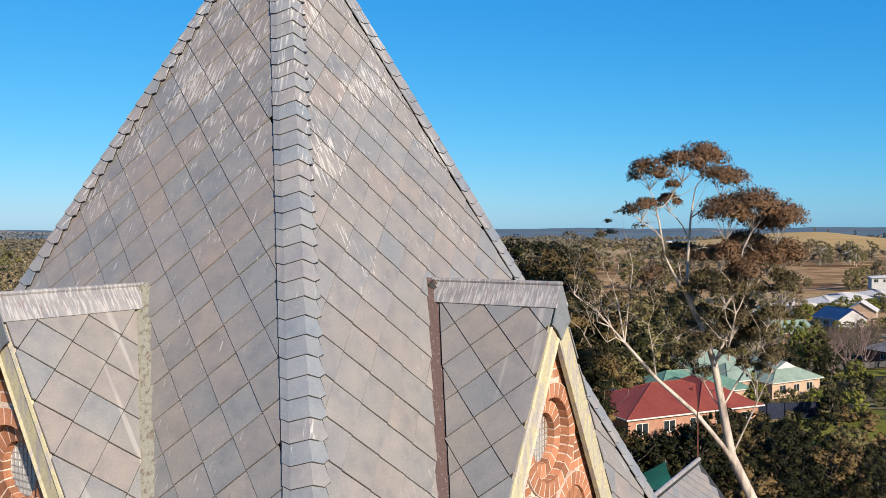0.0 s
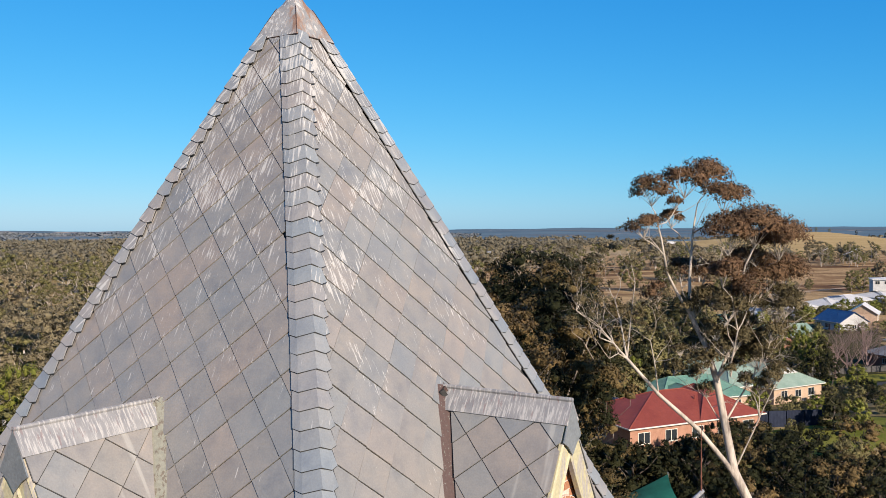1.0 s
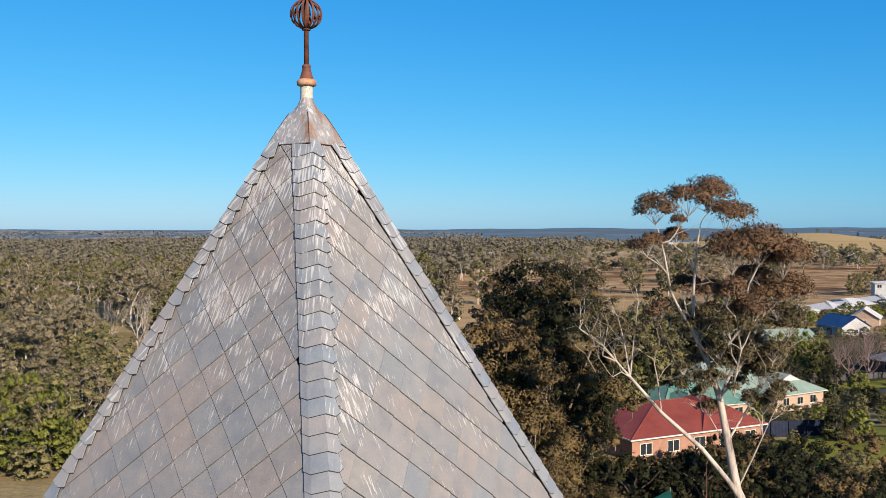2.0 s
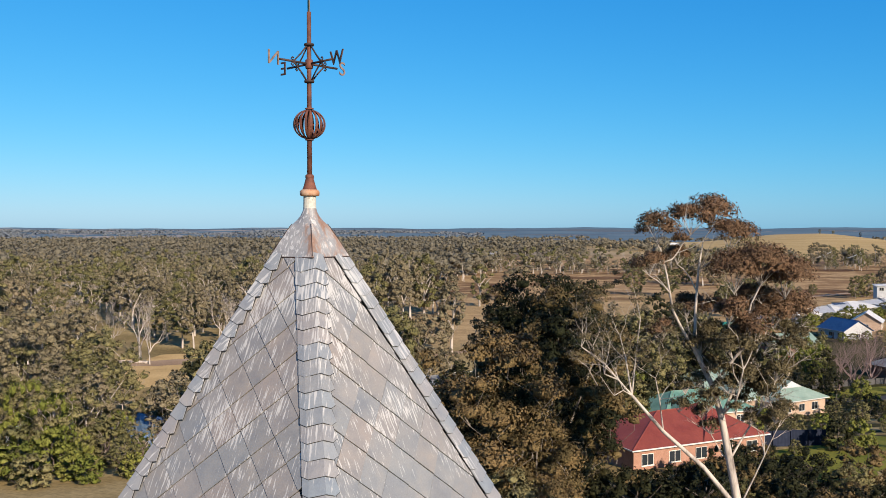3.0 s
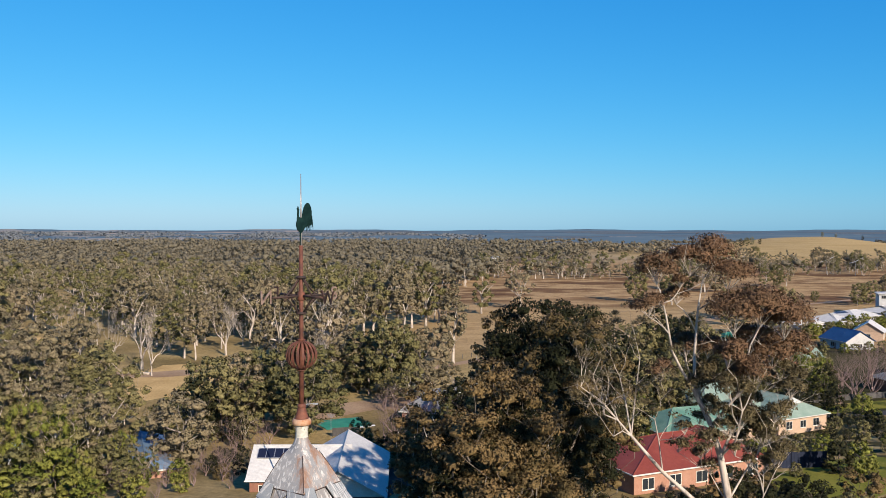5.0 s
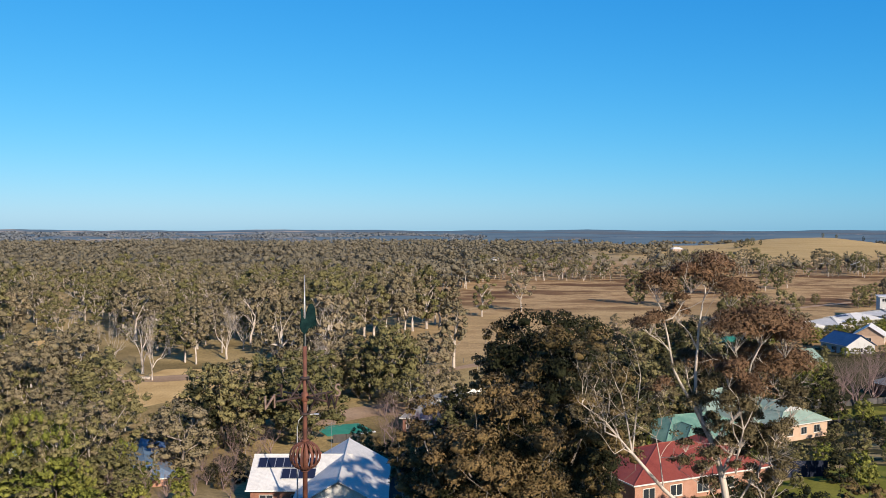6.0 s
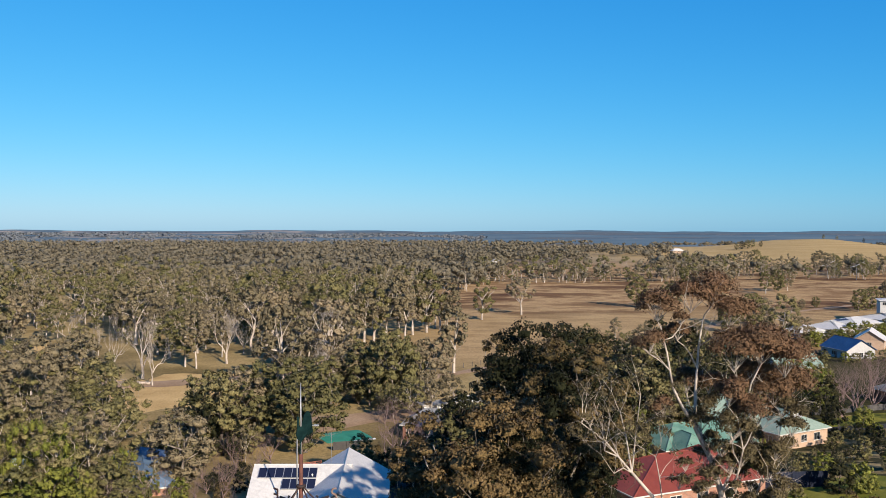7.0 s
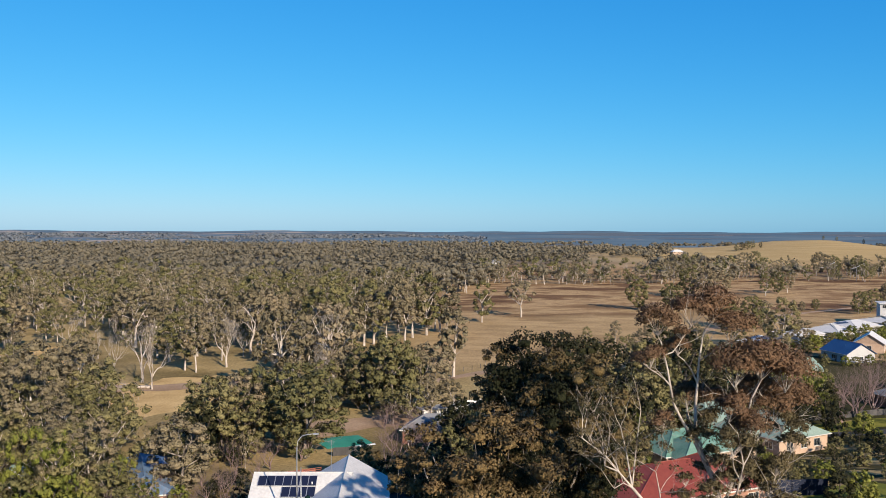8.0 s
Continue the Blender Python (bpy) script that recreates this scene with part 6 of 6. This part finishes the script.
def far_woods():
    """All the woods past the paddock: a trunk and a crown of leaf clumps for each tree, in one mesh."""
    rng = np.random.RandomState(5)
    xs, ys, hs = [], [], []
    for y0, y1, n in ((540, 800, 1300), (800, 1200, 2000), (1200, 1800, 2600), (1800, 2700, 2600), (2700, 3400, 1800)):
        y = rng.uniform(y0, y1, n * 2)
        x = rng.uniform(-0.62, 0.62, n * 2) * y
        patch = np.sin(x / 90 + 1.3 * np.sin(y / 140)) + np.sin(y / 75 + x / 210) + 0.6 * np.sin((x - y) / 55)
        wood = np.where(x < 10 + 0.03 * y, patch > -1.3, np.where((x < 0.27 * y) & (y > 1150), patch > 0.1, patch > 1.05)) | (y > 2300) & (patch > -1.0)
        open_field = (x > 0.02 * y) & (y < 600 + 0.22 * x)
        hill = ((x - 625) / 190) ** 2 + ((y - 1400) / 330) ** 2 < 1
        strip = (x > 20) & (y > 600 + 0.22 * x) & (y < 690 + 0.26 * x) & (rng.uniform(0, 1, len(x)) < 0.12)
        keep = ((wood & ~hill) | strip) & ~open_field & ~((y > 2000) & (x > 0.04 * y))
        x, y = x[keep], y[keep]
        xs.append(x), ys.append(y), hs.append(np.full(len(x), 0.0) + y)
    x, y = np.concatenate(xs), np.concatenate(ys)
    d = np.hypot(x, y)
    z = ground_z(x, y)
    h = rng.uniform(7, 19, len(x)) * np.where(d > 1800, 0.7, 1.0)
    wid = rng.uniform(5.5, 11.0, len(x)) * np.clip(d / 1500, 1.0, 2.2)
    groups = {"near": ([], []), "far": ([], [])}
    for lo, hi, lobes, m in ((0, 700, 3, 105), (700, 1000, 2, 52), (1000, 1500, 2, 22), (1500, 2100, 1, 8), (2100, 9000, 1, 4)):
        s = (d >= lo) & (d < hi)
        n = int(s.sum())
        span = np.stack([wid[s], wid[s], h[s] * 0.42], 1)[:, None, :]
        heart = np.stack([x[s], y[s], z[s] + h[s] * 0.68], 1)[:, None, :]
        lump = rng.normal(0, 0.3, (n, lobes, 3)) * span if lobes > 1 else np.zeros((n, 1, 3))
        rad = span * rng.uniform(0.3, 0.5, (n, lobes, 1)) * (1.0 if lobes > 1 else 1.25)
        # the body of each lobe
        ball = (heart + lump)[:, :, None, :] + BALL * rad[:, :, None, :] * rng.uniform(0.35, 1.0, (n, lobes, 12, 1))
        body = ball[:, :, BALL_FACES].reshape(-1, 3, 3)
        bodylie = unit(np.tile(BALL[BALL_FACES], (n * lobes, 1, 1)) + rng.normal(0, 0.25, (n * lobes * 20, 1, 3)))
        # sprays of leaves over it
        pick = rng.randint(0, lobes, m)
        u = unit(rng.normal(0, 1, (n, m, 3)))
        mid = heart + lump[:, pick] + u * rad[:, pick] * rng.uniform(0.5, 1.4, (n, m, 1))
        a = unit(np.cross(u + rng.normal(0, 0.4, (n, m, 3)), rng.normal(0, 1, (n, m, 3))))
        b = unit(np.cross(u, a))
        size = (0.0011 * d[s])[:, None, None] * rng.uniform(0.5, 1.4, (n, m, 1))
        blades = np.stack([mid - a * size - b * size * 0.6, mid - a * size * 0.6 + b * size * 0.8, mid + a * size * 1.2], 2).reshape(-1, 3, 3)
        lie = np.repeat(unit(u + np.array([0, 0, 0.2]) + rng.normal(0, 0.25, (n, m, 3))).reshape(-1, 1, 3), 3, axis=1)
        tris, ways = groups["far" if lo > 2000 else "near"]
        tris += [body, blades]
        ways += [bodylie, lie]
    woods = thing("far_woods", "open grey-green woodland stretching to the hills", "woodland", kind="stuff")
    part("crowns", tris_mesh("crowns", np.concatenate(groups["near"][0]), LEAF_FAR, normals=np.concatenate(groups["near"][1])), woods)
    # crowns past 2100 m take the leaf colour with haze painted in
    part("crowns", tris_mesh("distant_crowns", np.concatenate(groups["far"][0]), LEAF_HAZE, normals=np.concatenate(groups["far"][1])), woods, "crowns toward the horizon with blue haze in their colour")
    near = d < 680
    n = int(near.sum())
    p = np.stack([x[near], y[near], z[near] - 0.3], 1)
    top = p + np.stack([rng.normal(0, 0.8, n), rng.normal(0, 0.8, n), h[near] * 0.75], 1)
    w = np.array([0.3, 0, 0])
    part("trunks", quads_mesh("trunks", np.stack([p - w, p + w, top + w * 0.4, top - w * 0.4], 1), BARK_PALE), woods)


far_woods()


# ---- houses ----
def roof_faces(L, W, oh, z, rise, hip):
    """Corners and faces of a hipped (hip > 0: how far the ridge is cut short) or gabled roof."""
    a, b = L / 2 + oh, W / 2 + oh
    r = a - hip
    v = [(-a, -b, z), (a, -b, z), (a, b, z), (-a, b, z), (-r, 0, z + rise), (r, 0, z + rise)]
    return v, [(0, 1, 5, 4), (2, 3, 4, 5), (1, 2, 5), (3, 0, 4)]


def window_parts(parent, x, y, z, w, h, face):
    """A framed window on a wall; face: turn of the outward normal in degrees."""
    m = Matrix.Translation((x, y, z)) @ Matrix.Rotation(radians(face + 90), 4, "Z")
    win = new("window")
    win.parent, win.matrix_local = parent, m
    fr = Shape()
    for x0, z0, x1, z1 in ((-w / 2 - 0.06, -0.06, w / 2 + 0.06, 0), (-w / 2 - 0.06, h, w / 2 + 0.06, h + 0.06), (-w / 2 - 0.06, 0, -w / 2, h), (w / 2, 0, w / 2 + 0.06, h), (-0.03, 0, 0.03, h)):
        fr.box(x0, -0.06, z0, x1, 0.0, z1)
    part("frame", fr.mesh("frame", TRIM), win)
    part("pane", Shape().box(-w / 2, -0.025, 0, w / 2, -0.004, h).mesh("pane", GLASS), win)
    part("sill", Shape().box(-w / 2 - 0.1, -0.12, -0.12, w / 2 + 0.1, 0.0, -0.06).mesh("sill", TRIM), win)


def house(label, x, y, turn, L, W, eave, rise, roof, wall, hip=None, oh=0.45, windows=3, wing=None, base=None, category="house", name="house"):
    """A single storey house; eave and base are heights in the world."""
    g = min(gz(x + dx, y + dy) for dx in (-L / 3, 0, L / 3) for dy in (-W / 3, 0, W / 3)) - 0.3 if base is None else base
    hs = thing(name, label, category, "houses" if category == "house" else "", at=(x, y, g), turn=turn)
    e = eave - g
    hip = W / 2 if hip is None else hip
    blocks = [(0, 0, 0, L, W, hip, rise)]
    if wing:
        blocks.append(wing)
    for k, (bx, by, bt, bl, bw, bh, br) in enumerate(blocks):
        m = pose(bx, by, 0, 0, 0, bt)
        lift = 0.004 * k
        part("wall", Shape().box(-bl / 2, -bw / 2, 0, bl / 2, bw / 2, e - 0.05 - lift).mesh("wall", wall), hs, m=m)
        v, f = roof_faces(bl, bw, oh, e + lift, br, bh)
        low = [(p[0], p[1], p[2] - 0.14) for p in v]
        rim = [(0, 6, 7, 1), (1, 7, 8, 2), (2, 8, 9, 3), (3, 9, 6, 0)]
        if bh < 0.1:
            f, rim = f[:2], [(0, 6, 7, 1), (2, 8, 9, 3), (1, 7, 11, 5), (5, 11, 8, 2), (0, 4, 10, 6), (4, 3, 9, 10)]
        rs = Shape().add(v + low, f + [tuple(6 + i for i in reversed(q)) for q in f] + rim)
        rf = part("roof", rs.mesh("roof", roof), hs, m=m)
        if bh < 0.1:
            for s in (-1, 1):
                q = m @ Matrix.Translation((s * (bl / 2 - 0.08), 0, 0)) @ Matrix.Rotation(radians(90), 4, "Z") @ Matrix.Rotation(radians(90), 4, "X")
                tri = [(-bw / 2, e - 0.06), (bw / 2, e - 0.06), (0, e + br * bw / (bw + 2 * oh) - 0.1)]
                part("gable", Shape().prism(tri, 0.08, q).mesh("gable", wall if wall is not WALL_BROWN else TRIM), hs)
        caps = Shape()
        caps.tube([v[4], v[5]], 0.09, 6)
        if bh >= 0.1:
            for i, j in ((0, 4), (3, 4), (1, 5), (2, 5)):
                caps.tube([v[i], v[j]], 0.08, 6)
        part("ridge_cap", caps.mesh("ridge_cap", roof), rf)
        a, b = bl / 2 + oh, bw / 2 + oh
        runs = [(-a - 0.1, -b - 0.1, a + 0.1, -b), (-a - 0.1, b, a + 0.1, b + 0.1)]
        if bh >= 0.1:
            runs += [(-a - 0.1, -b, -a, b), (a, -b, a + 0.1, b)]
        for x0, y0, x1, y1 in runs:
            part("gutter", Shape().box(x0, y0, e - 0.16 + lift, x1, y1, e - 0.01 + lift).mesh("gutter", TRIM), hs, m=m)
    wz = max(e - 2.0, 0.5)
    for i in range(windows):
        px = -L / 2 + L * (i + 0.5) / windows
        window_parts(hs, px, -W / 2, wz, 1.6, 1.25, -90)
    window_parts(hs, L / 2, 0, wz, 1.4, 1.2, 0)
    window_parts(hs, -L / 2, 0, wz, 1.4, 1.2, 180)
    door = part("door", Shape().box(L * 0.08 - 0.45, -W / 2 - 0.03, max(wz - 0.85, 0.05), L * 0.08 + 0.45, -W / 2 - 0.004, wz + 1.2).mesh("door", WALL_BROWN if wall is not WALL_BROWN else TRIM), hs)
    vent = Shape().tube([(L * 0.12, -W * 0.2, e + rise * 0.45), (L * 0.12, -W * 0.2, e + rise * 0.45 + 0.9)], 0.09, 8).lathe(
        [(0.13, e + rise * 0.45 + 0.88), (0.15, e + rise * 0.45 + 0.93), (0.04, e + rise * 0.45 + 1.02)], 8, (L * 0.12, -W * 0.2))
    part("flue", vent.mesh("flue", roof), hs)
    return hs


def gablet(home, L, W, oh, hip, eave, rise, roof):
    """A small white gable that stands where the ridge meets the hip at the end of a house."""
    top = eave - home.matrix_world.translation.z + rise
    x0, run, drop = L / 2 + oh - hip, 1.8, 1.8 * rise / hip
    half = drop * (W / 2 + oh) / rise
    tent = Shape().add([(x0 - 0.6, 0, top + 0.03), (x0 + run, 0, top + 0.03), (x0 + run + 0.15, -half - 0.2, top - drop), (x0 - 0.6, -half - 0.2, top - drop), (x0 + run + 0.15, half + 0.2, top - drop), (x0 - 0.6, half + 0.2, top - drop)],
                       [(0, 3, 2, 1), (0, 1, 4, 5)])
    part("gablet", tent.mesh("gablet", roof), home)
    q = Matrix.Translation((x0 + run - 0.06, 0, 0)) @ Matrix.Rotation(radians(90), 4, "Z") @ Matrix.Rotation(radians(90), 4, "X")
    part("gable", Shape().prism([(-half, top - drop), (half, top - drop), (0, top)], 0.08, q).mesh("gable", WALL_WHITE), home, "white painted gable")


def solar_array(x, y, z, turn, tilt, nx, ny):
    """A bank of panels lying on a roof slope: origin at its lower middle."""
    ar = thing("solar_array", "dark rooftop solar panels in thin metal frames", "solar panels", at=(0, 0, 0))
    m = pose(x, y, z, 0, 0, turn) @ Matrix.Rotation(radians(tilt), 4, "X")
    for i in range(nx):
        for j in range(ny):
            px, py = (i - nx / 2) * 1.05, j * 1.7
            pn = part("panel", Shape().box(px + 0.04, py + 0.04, 0.09, px + 1.0, py + 1.62, 0.115).mesh("panel", PANEL), ar, m=m)
            rim = Shape().box(px, py, 0.0, px + 1.04, py + 0.04, 0.12).box(px, py + 1.62, 0.0, px + 1.04, py + 1.66, 0.12)
            rim.box(px, py + 0.04, 0.0, px + 0.04, py + 1.62, 0.12).box(px + 1.0, py + 0.04, 0.0, px + 1.04, py + 1.62, 0.12)
            part("rim", rim.mesh("rim", STEEL), pn)
    return ar


house("single storey house with red steel roof and salmon brick walls", 27.9, 106.3, 24, 19.6, 11.0, 2.1, 2.7, ROOF_RED, WALL_PINK, hip=8.0, wing=(4.9, -0.003, 90, 11.0, 8.8, 4.9, 2.9), windows=5)
solar_array(21.0, 105.6, 2.95, 24 - 90, 18.6, 4, 1)
house("house with white steel roof under tree shade", -18.7, 107.6, 1, 11.6, 9.4, -0.3, 3.0, ROOF_WHITE, WALL_BROWN, hip=0.0, wing=(5.4, -2.1, 92, 19.0, 10.2, 0.0, 3.15), windows=3)
green_home = house("house with pale green steel roof, white gablet and cream brick walls", 60.5, 159.4, -62, 14.0, 12.5, -3.5, 3.0, ROOF_GREEN, WALL_CREAM, hip=4.5, wing=(-1.5, -6.0, 90, 12.5, 8.0, 4.0, 2.6), windows=3)
gablet(green_home, 14.0, 12.5, 0.45, 4.5, -3.5, 3.0, ROOF_GREEN)
for y in (-3.6, 3.4):
    window_parts(green_home, 7.0, y, -3.5 - green_home.matrix_world.translation.z - 2.0, 1.5, 1.3, 0)
house("house with faded green steel roof behind the gum", 42.0, 147.0, 20, 18.0, 11.0, -3.4, 2.9, ROOF_MID, WALL_CREAM, wing=(-4.5, -4.5, 90, 9, 7, 3.5, 2.4))
house("house with pale silver-green roof", 52.0, 168.0, 30, 14.0, 10.0, -3.2, 3.0, ROOF_GREEN, WALL_CREAM)
house("house with dark green steel roof", 60.0, 218.0, 10, 10.0, 8.0, -4.2, 2.4, ROOF_TEAL, WALL_BROWN)
house("small house with dark green steel roof", 71.5, 207.0, 10, 7.0, 6.0, -4.2, 1.8, ROOF_TEAL, WALL_WHITE)
house("house with faded green roof and red brick walls", 92.5, 231.0, 14, 13.0, 10.0, -4.0, 2.8, ROOF_GREEN, WALL_BROWN, hip=0.0)
house("house with pale green hipped roof", 82.0, 246.0, 14, 11.0, 9.0, -4.0, 2.6, ROOF_GREEN, WALL_CREAM)
house("small house with dark green hipped roof", 86.0, 262.0, 14, 8.0, 7.0, -4.0, 2.4, ROOF_TEAL, WALL_WHITE)
house("house with bright blue roof and white gable", 124.6, 267.0, -77, 12.0, 10.0, -4.3, 3.2, ROOF_BLUE, WALL_WHITE, hip=0.0)
house("house with pale roof and cream gable", 142.0, 288.0, 60, 11.0, 9.0, -4.0, 3.2, ROOF_WHITE, WALL_CREAM, hip=0.0)
house("low house with grey hipped roof and carport", 107.0, 196.0, 20, 14.0, 11.0, -4.2, 2.8, ROOF_GREY, WALL_BROWN)
house("low house with grey hipped roof", 121.0, 216.0, 20, 12.0, 10.0, -4.0, 2.6, ROOF_GREY, WALL_CREAM)
for x, y, L, W, h, r in ((106, 292, 10, 9, -4.4, 2.0), (128, 314, 15, 12, -4.2, 2.0), (145, 324, 13, 15, -4.4, 2.6), (160, 338, 17, 13, -3.8, 2.0), (178, 350, 14, 17, -3.6, 2.4)):
    house("white rendered building with white steel roof", x, y, 32, L, W, h, r, ROOF_WHITE, WALL_WHITE, windows=4)
house("white two storey building with a shallow white roof", 191.5, 366, -20, 14, 12, 2.6, 0.7, ROOF_WHITE, WALL_WHITE, windows=4)
solar_array(127.5, 309.8, -2.7, 32, 18, 5, 2)
solar_array(150.0, 325.0, -2.0, 32, 18, 7, 1)
house("house with grey-white hipped roof between trees", -3.5, 163.0, -12, 9.5, 8.0, -4.2, 2.4, ROOF_GREY, WALL_BROWN)
house("long low shed with pale roof", -1.5, 186.5, 28, 11.0, 3.0, -5.2, 0.4, ROOF_GREY, WALL_WHITE, windows=1)
house("house with pale blue steel roof among the trees", -45.0, 123.5, 112, 19.0, 7.0, -2.6, 1.8, ROOF_PALEBLUE, WALL_PINK)
house("small white shed with pale green roof", -66.0, 129.5, -10, 2.6, 2.2, -3.2, 0.45, ROOF_GREEN, WALL_WHITE, hip=0.0, oh=0.15, windows=1, category="shed", name="shed")
house("timber cottage with pale roof far off", 250.0, 905.0, 10, 14.0, 9.0, -2.0, 3.0, ROOF_WHITE, WALL_CREAM)
house("farm shed with pale roof far off", 330.0, 1240.0, 10, 16.0, 9.0, 2.0, 3.0, ROOF_WHITE, WALL_CREAM)
house("farm house with pale walls far off", 52.0, 930.0, 10, 14.0, 8.0, -2.0, 3.0, ROOF_GREY, WALL_WHITE)
solar_array(-20.4, 105.5, 1.56, 1, 30.2, 7, 1)
solar_array(-18.8, 103.9, 0.63, 1, 30.2, 4, 1)


def fence(label, a, b, height, mat, pale=0.14):
    """A ribbed panel fence between two points of the plan."""
    a, b = Vector(a), Vector(b)
    n = max(2, int((b - a).length / 2.4))
    fn = thing("fence", label, "fence")
    d = (b - a).normalized()
    ang = math.degrees(math.atan2(d.y, d.x))
    post = Shape().box(-0.06, -0.06, -0.4, 0.06, 0.06, height + 0.05).mesh("post", mat)
    n_rib = 12
    line = [(0.06 + 2.28 * k / (2 * n_rib), 0.06 + 0.02 * (k % 2)) for k in range(2 * n_rib + 1)]
    rows = Shape().prism(line + [(p[0], p[1] + 0.015) for p in reversed(line)], height)
    rows.v = [v + Vector((0, 0, 0.04)) for v in rows.v]
    panel = rows.mesh("panel", mat)
    for i in range(n):
        p = a + d * 2.4 * i
        m = pose(p.x, p.y, gz(p.x, p.y), 0, 0, ang)
        part("post", post, fn, m=m)
        part("panel", panel, fn, m=m)
    return fn


fence("dark blue panel fence behind the lawn, shade in its colour", (39.8, 110.2), (50.2, 110.9), 2.1, FENCE_BLUE_SHADED)
fence("timber panel fence along the street", (78, 182), (104, 190), 1.3, FENCE)
fence("weathered grey panel fence beside the green court", (-20.8, 150.5), (-17.6, 151.3), 1.5, FENCE)
fence("white panel fence below the trees", (-1, 190), (8, 195), 1.8, WALL_WHITE)

court = ground_strip("court", "green hard court with a pale edge", "court", [(-24.5, 159.5), (-16.5, 164)], 8.5, COURT, 0.12)
edge = ground_strip("court_edge", "pale concrete edging beside the court", "edging", [(-19.5, 156.8), (-14.2, 160)], 0.7, WALL_WHITE, 0.18)

# street lamp with a curved arm
lamp = thing("street_lamp", "grey steel street lamp with a curved arm", "street lamp", at=(-17.6, 97.0, gz(-17.6, 97.0)))
pts = [(0, 0, -0.3), (0, 0, 6.0), (0, 0, 9.7), (0.15, 0, 10.5), (0.6, 0, 11.05), (1.3, 0, 11.25), (2.0, 0, 11.3)]
part("pole", Shape().tube(pts, [0.1, 0.08, 0.07, 0.06, 0.05, 0.045, 0.04], 10).mesh("pole", STEEL, True), lamp)
part("lantern", Shape().box(1.9, -0.12, 11.22, 2.5, 0.12, 11.36).mesh("lantern", STEEL), lamp)
mast = thing("aerial", "thin roof aerial mast", "aerial", at=(-15.2, 108.2, 2.3))
ms = Shape().tube([(0, 0, 0), (0, 0, 4.4)], 0.03, 6)
for i in range(4):
    ms.tube([(-0.5 + 0.08 * i, -0.1 * i, 4.2 - 0.12 * i), (0.5 - 0.08 * i, -0.1 * i, 4.2 - 0.12 * i)], 0.012, 5)
part("mast", ms.mesh("mast", STEEL), mast)

# red stained deck with rails
deck = thing("deck", "red stained timber deck with railings", "deck", at=(-23.8, 130.5, gz(-23.8, 130.5)), turn=28)
for i in range(14):
    part("board", Shape().box(-3.5, -1.5 + 0.22 * i, 1.0, 3.5, -1.3 + 0.22 * i, 1.04).mesh("board", DECKRED), deck)
for i in range(8):
    part("post", Shape().box(-3.5 + i - 0.05, -1.6, -0.6, -3.4 + i, -1.5, 2.0).mesh("post", DECKRED), deck)
for z in (1.35, 1.65, 1.95):
    part("rail", Shape().box(-3.5, -1.59, z, 3.6, -1.53, z + 0.08).mesh("rail", DECKRED), deck)

# shade sail below the big gum
sail = thing("shade_sail", "dark green shade cloth stretched between posts", "shade sail", at=(16.2, 68.0, gz(16.2, 68.0)))
sv, sf = [], []
for i in range(9):
    for j in range(9):
        u, v = i / 8 - 0.5, j / 8 - 0.5
        sv.append((u * 4.4 * (1 - 0.35 * (0.25 - v * v)), v * 4.4 * (1 - 0.35 * (0.25 - u * u)), 3.6 + 2.6 * u * v + 0.8 * u))
for i in range(8):
    for j in range(8):
        sf.append((i * 9 + j, i * 9 + 9 + j, i * 9 + 10 + j, i * 9 + j + 1))
part("cloth", mesh_of("cloth", sv + [(p[0], p[1], p[2] - 0.012) for p in sv], sf + [tuple(81 + k for k in reversed(q)) for q in sf], SHADE, True), sail)
for i in (0, 8, 72, 80):
    px, py, pz = sv[i]
    part("post", Shape().tube([(px, py, -0.4), (px, py, pz + 0.15)], 0.05, 8).mesh("post", STEEL), sail)

# fallen pale timber in the clearing
log = thing("fallen_log", "pale fallen tree trunk with broken limbs on dry grass", "log", at=(-80, 215, gz(-80, 215)))
ls = Shape().tube([(-4, 0, 0.3), (0, 0.4, 0.4), (4, 0.2, 0.35)], [0.2, 0.35, 0.4], 8)
for i in range(6):
    a = TR.uniform(-0.9, 0.9)
    x0 = TR.uniform(-3.5, 2.5)
    part("branch", Shape().tube([(x0, 0.3, 0.4), (x0 - 1.2, 0.3 + a, 0.9), (x0 - 2.6, 0.3 + 2.2 * a, 0.5 + TR.uniform(0, 1.0))], [0.12, 0.08, 0.03], 6).mesh("branch", BARK_PALE, True), log)
part("trunk", ls.mesh("trunk", BARK_PALE, True), log)

# fence line and light poles of the paddock
pf = thing("paddock_fence", "thin post and wire fence along the paddock", "fence")
pm = Shape().box(-0.08, -0.08, -0.4, 0.08, 0.08, 1.3).mesh("post", FENCE)
for i in range(60):
    x, y = -4 + 2.6 * i, 234 + 3.0 * i
    part("post", pm, pf, m=pose(x, y, gz(x, y)))
for x, y in ((318, 668), (305, 690)):
    pl = thing("light_pole", "pale pole with twin lamp arms in the paddock", "light pole", at=(x, y, gz(x, y)))
    part("pole", Shape().tube([(0, 0, -0.3), (0, 0, 11)], [0.16, 0.1], 8).mesh("pole", STEEL), pl)
    part("arm", Shape().tube([(-5, 0, 9.5), (0, 0, 11), (6, 0, 14.0)], [0.25, 0.2, 0.25], 6).mesh("arm", STEEL), pl)
